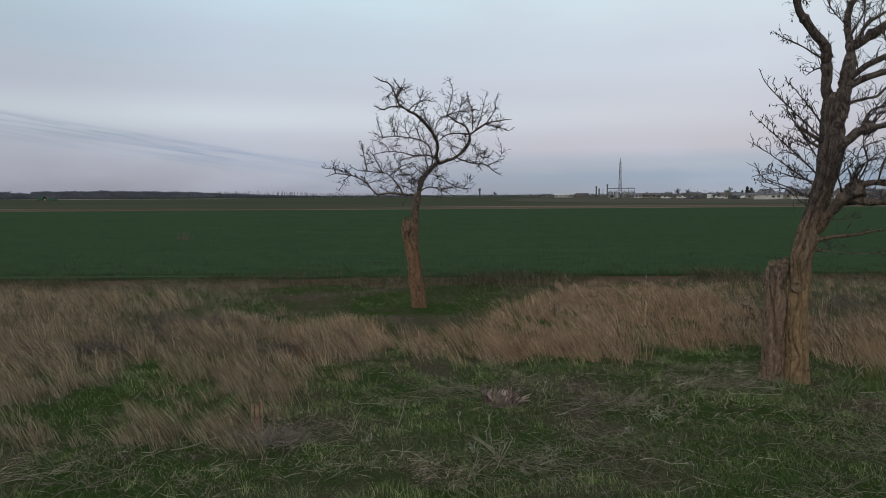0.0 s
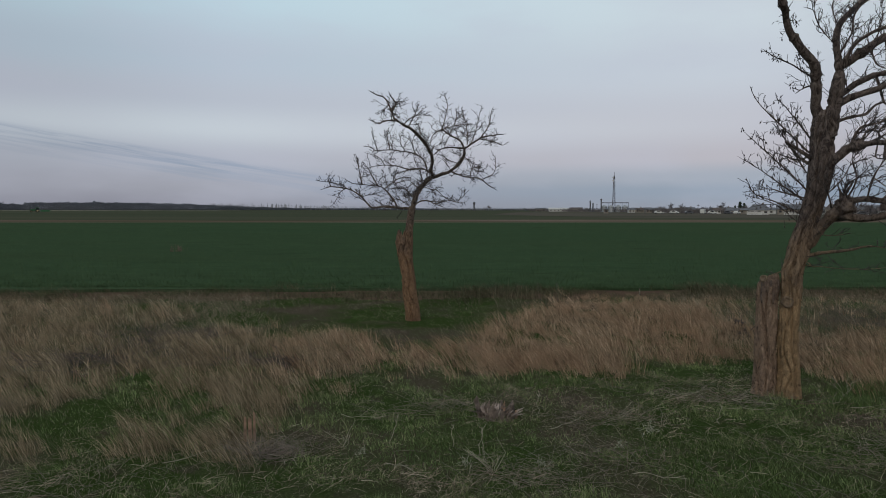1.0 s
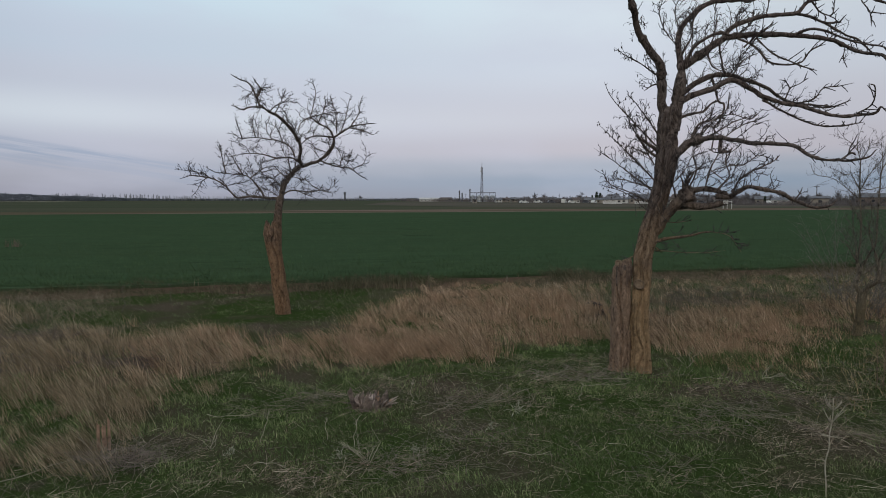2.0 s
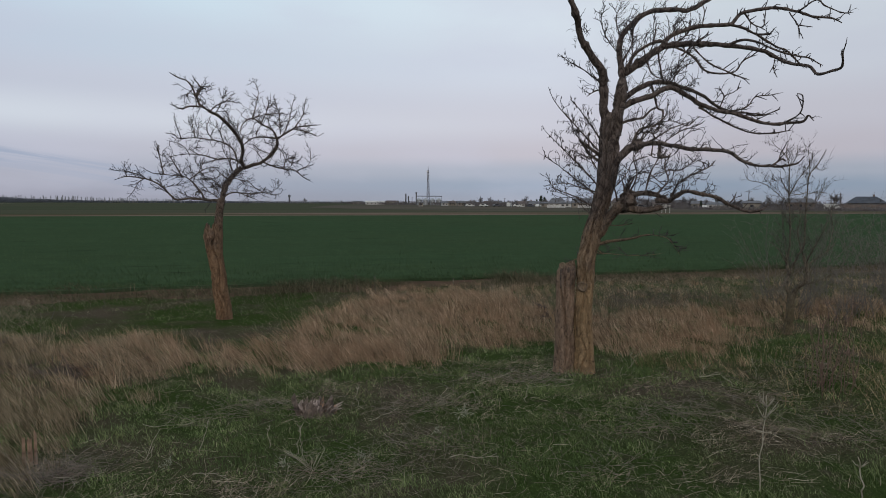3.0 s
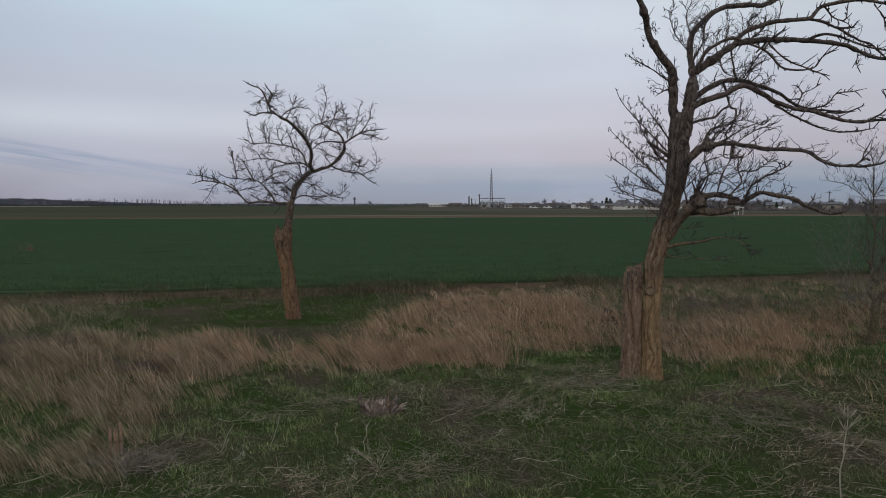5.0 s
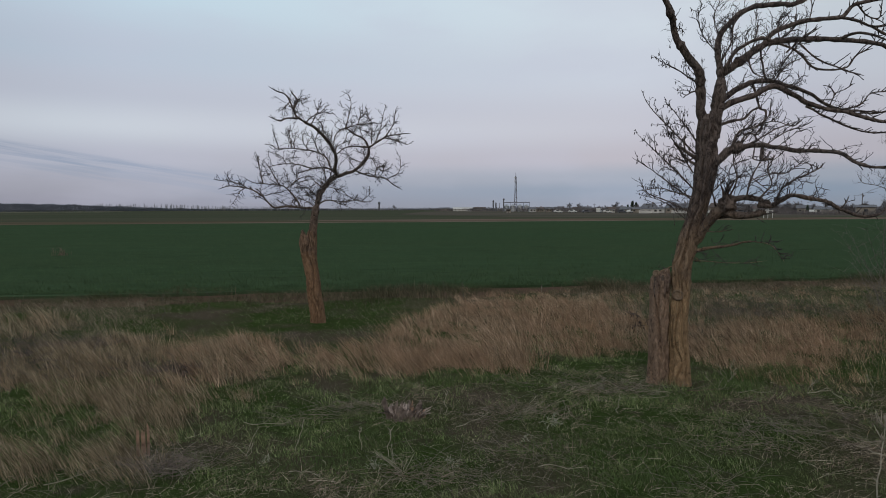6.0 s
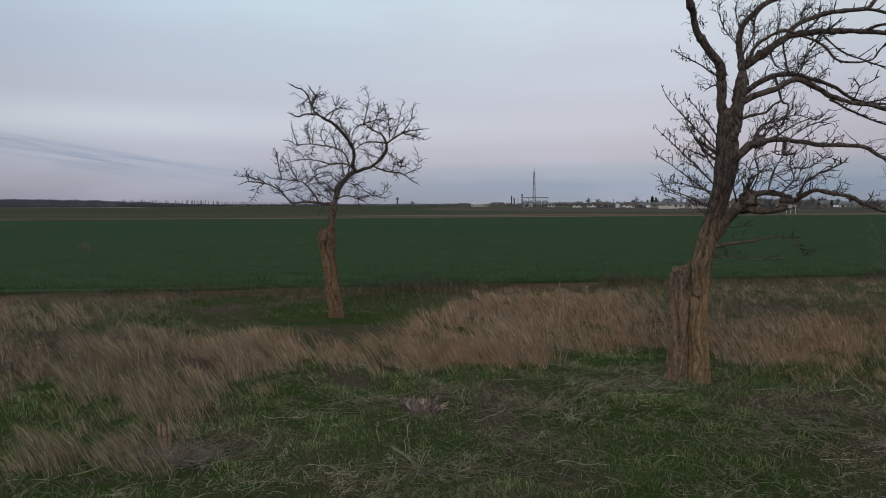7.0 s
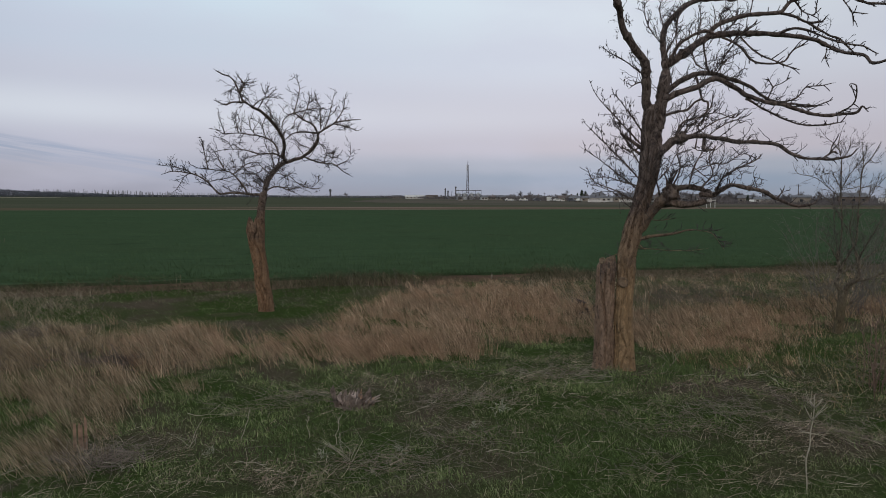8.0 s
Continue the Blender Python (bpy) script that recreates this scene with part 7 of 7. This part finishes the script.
def make_tractor():
    ob = new("tractor")
    ob.matrix_world = far(-31.2, 380, 4)
    tagged(ob, "green farm tractor with a low implement on the plain", "tractor")
    part("hood", box(bmesh.new(), -1.2, 0, 0.8, 2.2, 1.0, 0.8, 0.12), GREENPAINT, ob)
    cab = part("cab", box(bmesh.new(), 0.6, 0, 0.9, 1.4, 1.5, 1.5, 0.12), GREENPAINT, ob)
    part("window", box(bmesh.new(), 0.6, -0.76, 1.5, 1.0, 0.05, 0.7), GLASS, cab)
    part("implement", box(bmesh.new(), 4.0, 0, 0.35, 4.2, 2.2, 0.7, 0.1), GREENPAINT, ob)
    for x, r in ((-1.9, 0.5), (0.7, 0.8)):
        for y in (-0.75, 0.75):
            wheel = part("wheel", cyl(bmesh.new(), x, y, r, r, 0.35, 16, axis="Y"), RUBBER, ob)
            part("rim", cyl(bmesh.new(), x, y * 1.24, r, r * 0.5, 0.06, 12, axis="Y"), YELLOWPAINT, wheel)


def white_gate(az, dist):
    ob = new("white_gate")
    ob.matrix_world = far(az, dist, 8)
    tagged(ob, "white-painted posts with top rail at the field corner", "gate")
    for x in (-0.85, -0.1, 0.75):
        part("post", box(bmesh.new(), x, 0, -0.2, 0.12, 0.12, 2.2 - 0.4 * abs(x), 0.02), WHITEWALL, ob)
    part("rail", box(bmesh.new(), -0.05, -0.11, 1.45, 1.8, 0.08, 0.14, 0.02), WHITEWALL, ob)


def garden_wall(az, dist, w, h, mat, label, face=0.0):
    ob = new("garden_wall")
    ob.matrix_world = far(az, dist, face)
    tagged(ob, label, "wall", "garden walls")
    part("panel", box(bmesh.new(), 0, 0, -0.3, w, 0.25, h + 0.3, 0.02), mat, ob)
    n = max(2, int(w / 3.5))
    for i in range(n + 1):
        part("pier", box(bmesh.new(), w * (i / n - 0.5), -0.02, -0.3, 0.4, 0.4, h + 0.5, 0.03), mat, ob)
    part("coping", box(bmesh.new(), 0, 0, h + 0.003, w + 0.1, 0.36, 0.1), SLATE, ob)


make_far_rows()
make_mast()
make_silos()
make_water_tower()
make_tractor()
make_village_trees()
house(8.9, 640, 9, 8, 2.2, 1.2, BEIGEWALL, SLATE, "low grey-roofed farm shed", 0, 0, 2, False)
house(10.4, 600, 17, 9, 1.9, 1.5, WHITEWALL, WHITEWALL, "long low white farm shed", 3, 0, 5, False)
house(11.9, 590, 10, 8, 2.4, 1.3, BEIGEWALL, RUSTROOF, "low brown-roofed farm shed", -4, 0, 3, False)
house(14.35, 330, 2.0, 2.0, 2.0, 0.35, BEIGEWALL, SLATE, "small beige brick hut in the pasture", 10, 0, 1, False)
house(17.0, 440, 6, 6, 1.8, 1.3, BEIGEWALL, RUSTROOF, "small beige village house with a low brown roof", 12)
house(18.5, 450, 6, 6, 1.9, 1.3, BEIGEWALL, SLATE, "grey-beige village house with grey roof", -10)
house(20.9, 440, 6.5, 6, 2.0, 1.5, BEIGEWALL, SLATE, "beige village house with grey roof", 6)
house(23.7, 420, 6.5, 6, 2.0, 1.4, BEIGEWALL, SLATE, "beige house beside dark conifers", 9)
house(26.05, 300, 7.4, 6, 1.9, 2.3, WHITEWALL, SLATE, "white house with steep grey roof", 2, 1.8, 3)
house(28.4, 310, 12, 9, 2.2, 2.1, BEIGEWALL, SLATE, "large beige house with a big dark roof", 4, 1.5, 5)
house(31.6, 320, 10, 8, 2.5, 2.0, BEIGEWALL, RUSTROOF, "beige house behind the bare tree", -8, 1.0, 3)
house(33.8, 370, 8, 7, 2.4, 1.8, BRICKWALL, SLATE, "brown house with grey roof", 10, 0, 3)
house(36.1, 350, 9, 7, 2.3, 1.5, BEIGEWALL, SLATE, "low grey-beige house with grey roof", -6, 0, 3)
house(41.3, 240, 5.0, 4, 2.3, 0.7, BEIGEWALL, SLATE, "small pale beige shed", 5, 0, 1, False)
house(44.6, 270, 9, 7, 2.6, 1.5, BRICKWALL, SLATE, "brown house with a flat grey roof", 8, 1.0, 3)
house(48.9, 268, 11, 9, 2.4, 2.3, BEIGEWALL, DARKROOF, "beige house with a large dark hipped roof", 4, 3.0, 3)
house(52.0, 270, 10, 8, 2.7, 2.2, BRICKWALL, SLATE, "brown house with a dark roof", -6, 1.0, 3)
rv = random.Random(5)
for a, d, w, wall, roof, lab in ((16.4, 430, 4, WHITEWALL, SLATE, "small white shed with a grey roof"), (17.75, 420, 3.5, BEIGEWALL, SLATE, "small beige shed with a grey roof"), (19.3, 430, 5, WHITEWALL, SLATE, "low white house with a grey roof"),
                                 (20.1, 410, 3.5, BEIGEWALL, RUSTROOF, "small beige shed with a brown roof"), (21.75, 400, 4.5, WHITEWALL, SLATE, "low white house with a grey roof"), (22.45, 390, 3.5, BRICKWALL, SLATE, "small brown shed with a grey roof"),
                                 (23.0, 350, 3.2, WHITEWALL, RUSTROOF, "small white shed with a brown roof"), (24.2, 345, 5, BEIGEWALL, SLATE, "low beige house with a grey roof"), (25.2, 345, 5.5, BEIGEWALL, SLATE, "low beige house with a grey roof"),
                                 (27.2, 330, 5, WHITEWALL, SLATE, "low white house with a grey roof"), (30.2, 330, 6, WHITEWALL, SLATE, "low white house with a grey roof"), (32.6, 330, 5, BEIGEWALL, SLATE, "low beige house with a grey roof"),
                                 (34.4, 320, 6, WHITEWALL, RUSTROOF, "white house with a brown roof"), (37.4, 310, 5, BEIGEWALL, SLATE, "low beige house with a grey roof"), (38.7, 300, 6, WHITEWALL, SLATE, "low white house with a grey roof")):
    house(a, d, w, 5, rv.uniform(1.5, 2.0), rv.uniform(0.8, 1.4), wall, roof, lab, rv.uniform(-15, 15), 0.0, 2, False)
garden_wall(25.75, 290, 5, 1.2, WHITEWALL, "white garden wall before a house", 3)
garden_wall(24.1, 330, 4, 1.1, BEIGEWALL, "beige fence wall by the cars", -6)
garden_wall(31.5, 300, 9, 1.1, WHITEWALL, "low white wall behind the old tree", 5)
garden_wall(29.0, 295, 12, 1.2, WHITEWALL, "white fence wall along the house", 4)
garden_wall(49.2, 250, 16, 2.0, BRICKWALL, "red-brown brick fence wall", 4)
garden_wall(39.4, 280, 8, 1.1, BEIGEWALL, "beige garden wall beside the pasture", -4)
for a, d, p, f, v, lab in ((18.6, 325, CARWHITE, 10, False, "white car parked on the pasture"), (19.8, 335, CARWHITE, -15, False, "white car parked on the pasture"), (20.95, 340, CARDARK, 20, False, "dark car parked near the houses"),
                           (22.0, 320, CARWHITE, 80, True, "white van seen end on"), (22.7, 322, CARWHITE, 12, False, "white car beside the van"), (23.9, 330, CARDARK, -20, False, "dark car before the houses"),
                           (24.5, 320, CARWHITE, 70, False, "white car seen end on"), (46.8, 250, CARWHITE, 8, True, "white van parked by the houses"), (33.0, 290, CARDARK, 5, False, "dark car near the garden walls"), (37.9, 280, CARWHITE, 85, False, "white car seen end on")):
    car(a, d, p, lab, f, v)
white_gate(34.95, 146)
for a, d, h in ((41.1, 250, 6.8), (45.7, 260, 6.2), (47.3, 270, 6.0), (21.6, 400, 5.0), (31.0, 330, 6.0), (13.6, 530, 6.5)):
    pole(a, d, h)


def bare_shrub(x, y, h, count, seed):
    """A veil of thin grey stems from one root."""
    rr = random.Random(seed)
    ob = new("bare_shrub")
    ob.matrix_world = on_ground(x, y, -0.02)
    tagged(ob, "bare grey-brown shrub of many thin stems", "shrub", "bare shrubs")
    for i in range(count):
        tb = Tubes()
        a = rr.uniform(0, 6.28)
        d = np.array([0.42 * math.cos(a), 0.42 * math.sin(a), 1.0])
        q, L = [np.array([0.1 * rr.gauss(0, 1), 0.1 * rr.gauss(0, 1), 0])], h * rr.uniform(0.5, 1.0)
        for k in range(6):
            d = d + 0.16 * np.array([rr.gauss(0, 1), rr.gauss(0, 1), 0.1])
            q.append(q[-1] + d / np.linalg.norm(d) * L / 6)
            for m in range(3):
                e = np.array([rr.gauss(0, 0.6), rr.gauss(0, 0.6), rr.uniform(0.1, 0.8)]) * L * rr.uniform(0.08, 0.22)
                tb.add([q[-1], q[-1] + e * 0.5 + np.array([0, 0, 0.01]), q[-1] + e], [0.0021, 0.0016, 0.0009], 3)
        tb.add(q, np.linspace(0.005, 0.0017, 7), 4)
        attach(new("stem", tb.mesh("stem", SHRUBTWIG)), ob)


for i, (x, y, h, c) in enumerate(((9.2, 9.2, 1.9, 15), (9.6, 8.7, 2.1, 17), (10.3, 8.9, 2.2, 20), (11.3, 9.2, 2.2, 22), (9.5, 10.2, 2.0, 16), (10.8, 10.4, 2.1, 20), (12.6, 10.2, 2.2, 24))):
    bare_shrub(x, y, h, c, 90 + i)
make_stalk_bush(-11.7, 29.7, 34, 0.42, 51, "pale dry tumbleweed standing in the wheat")
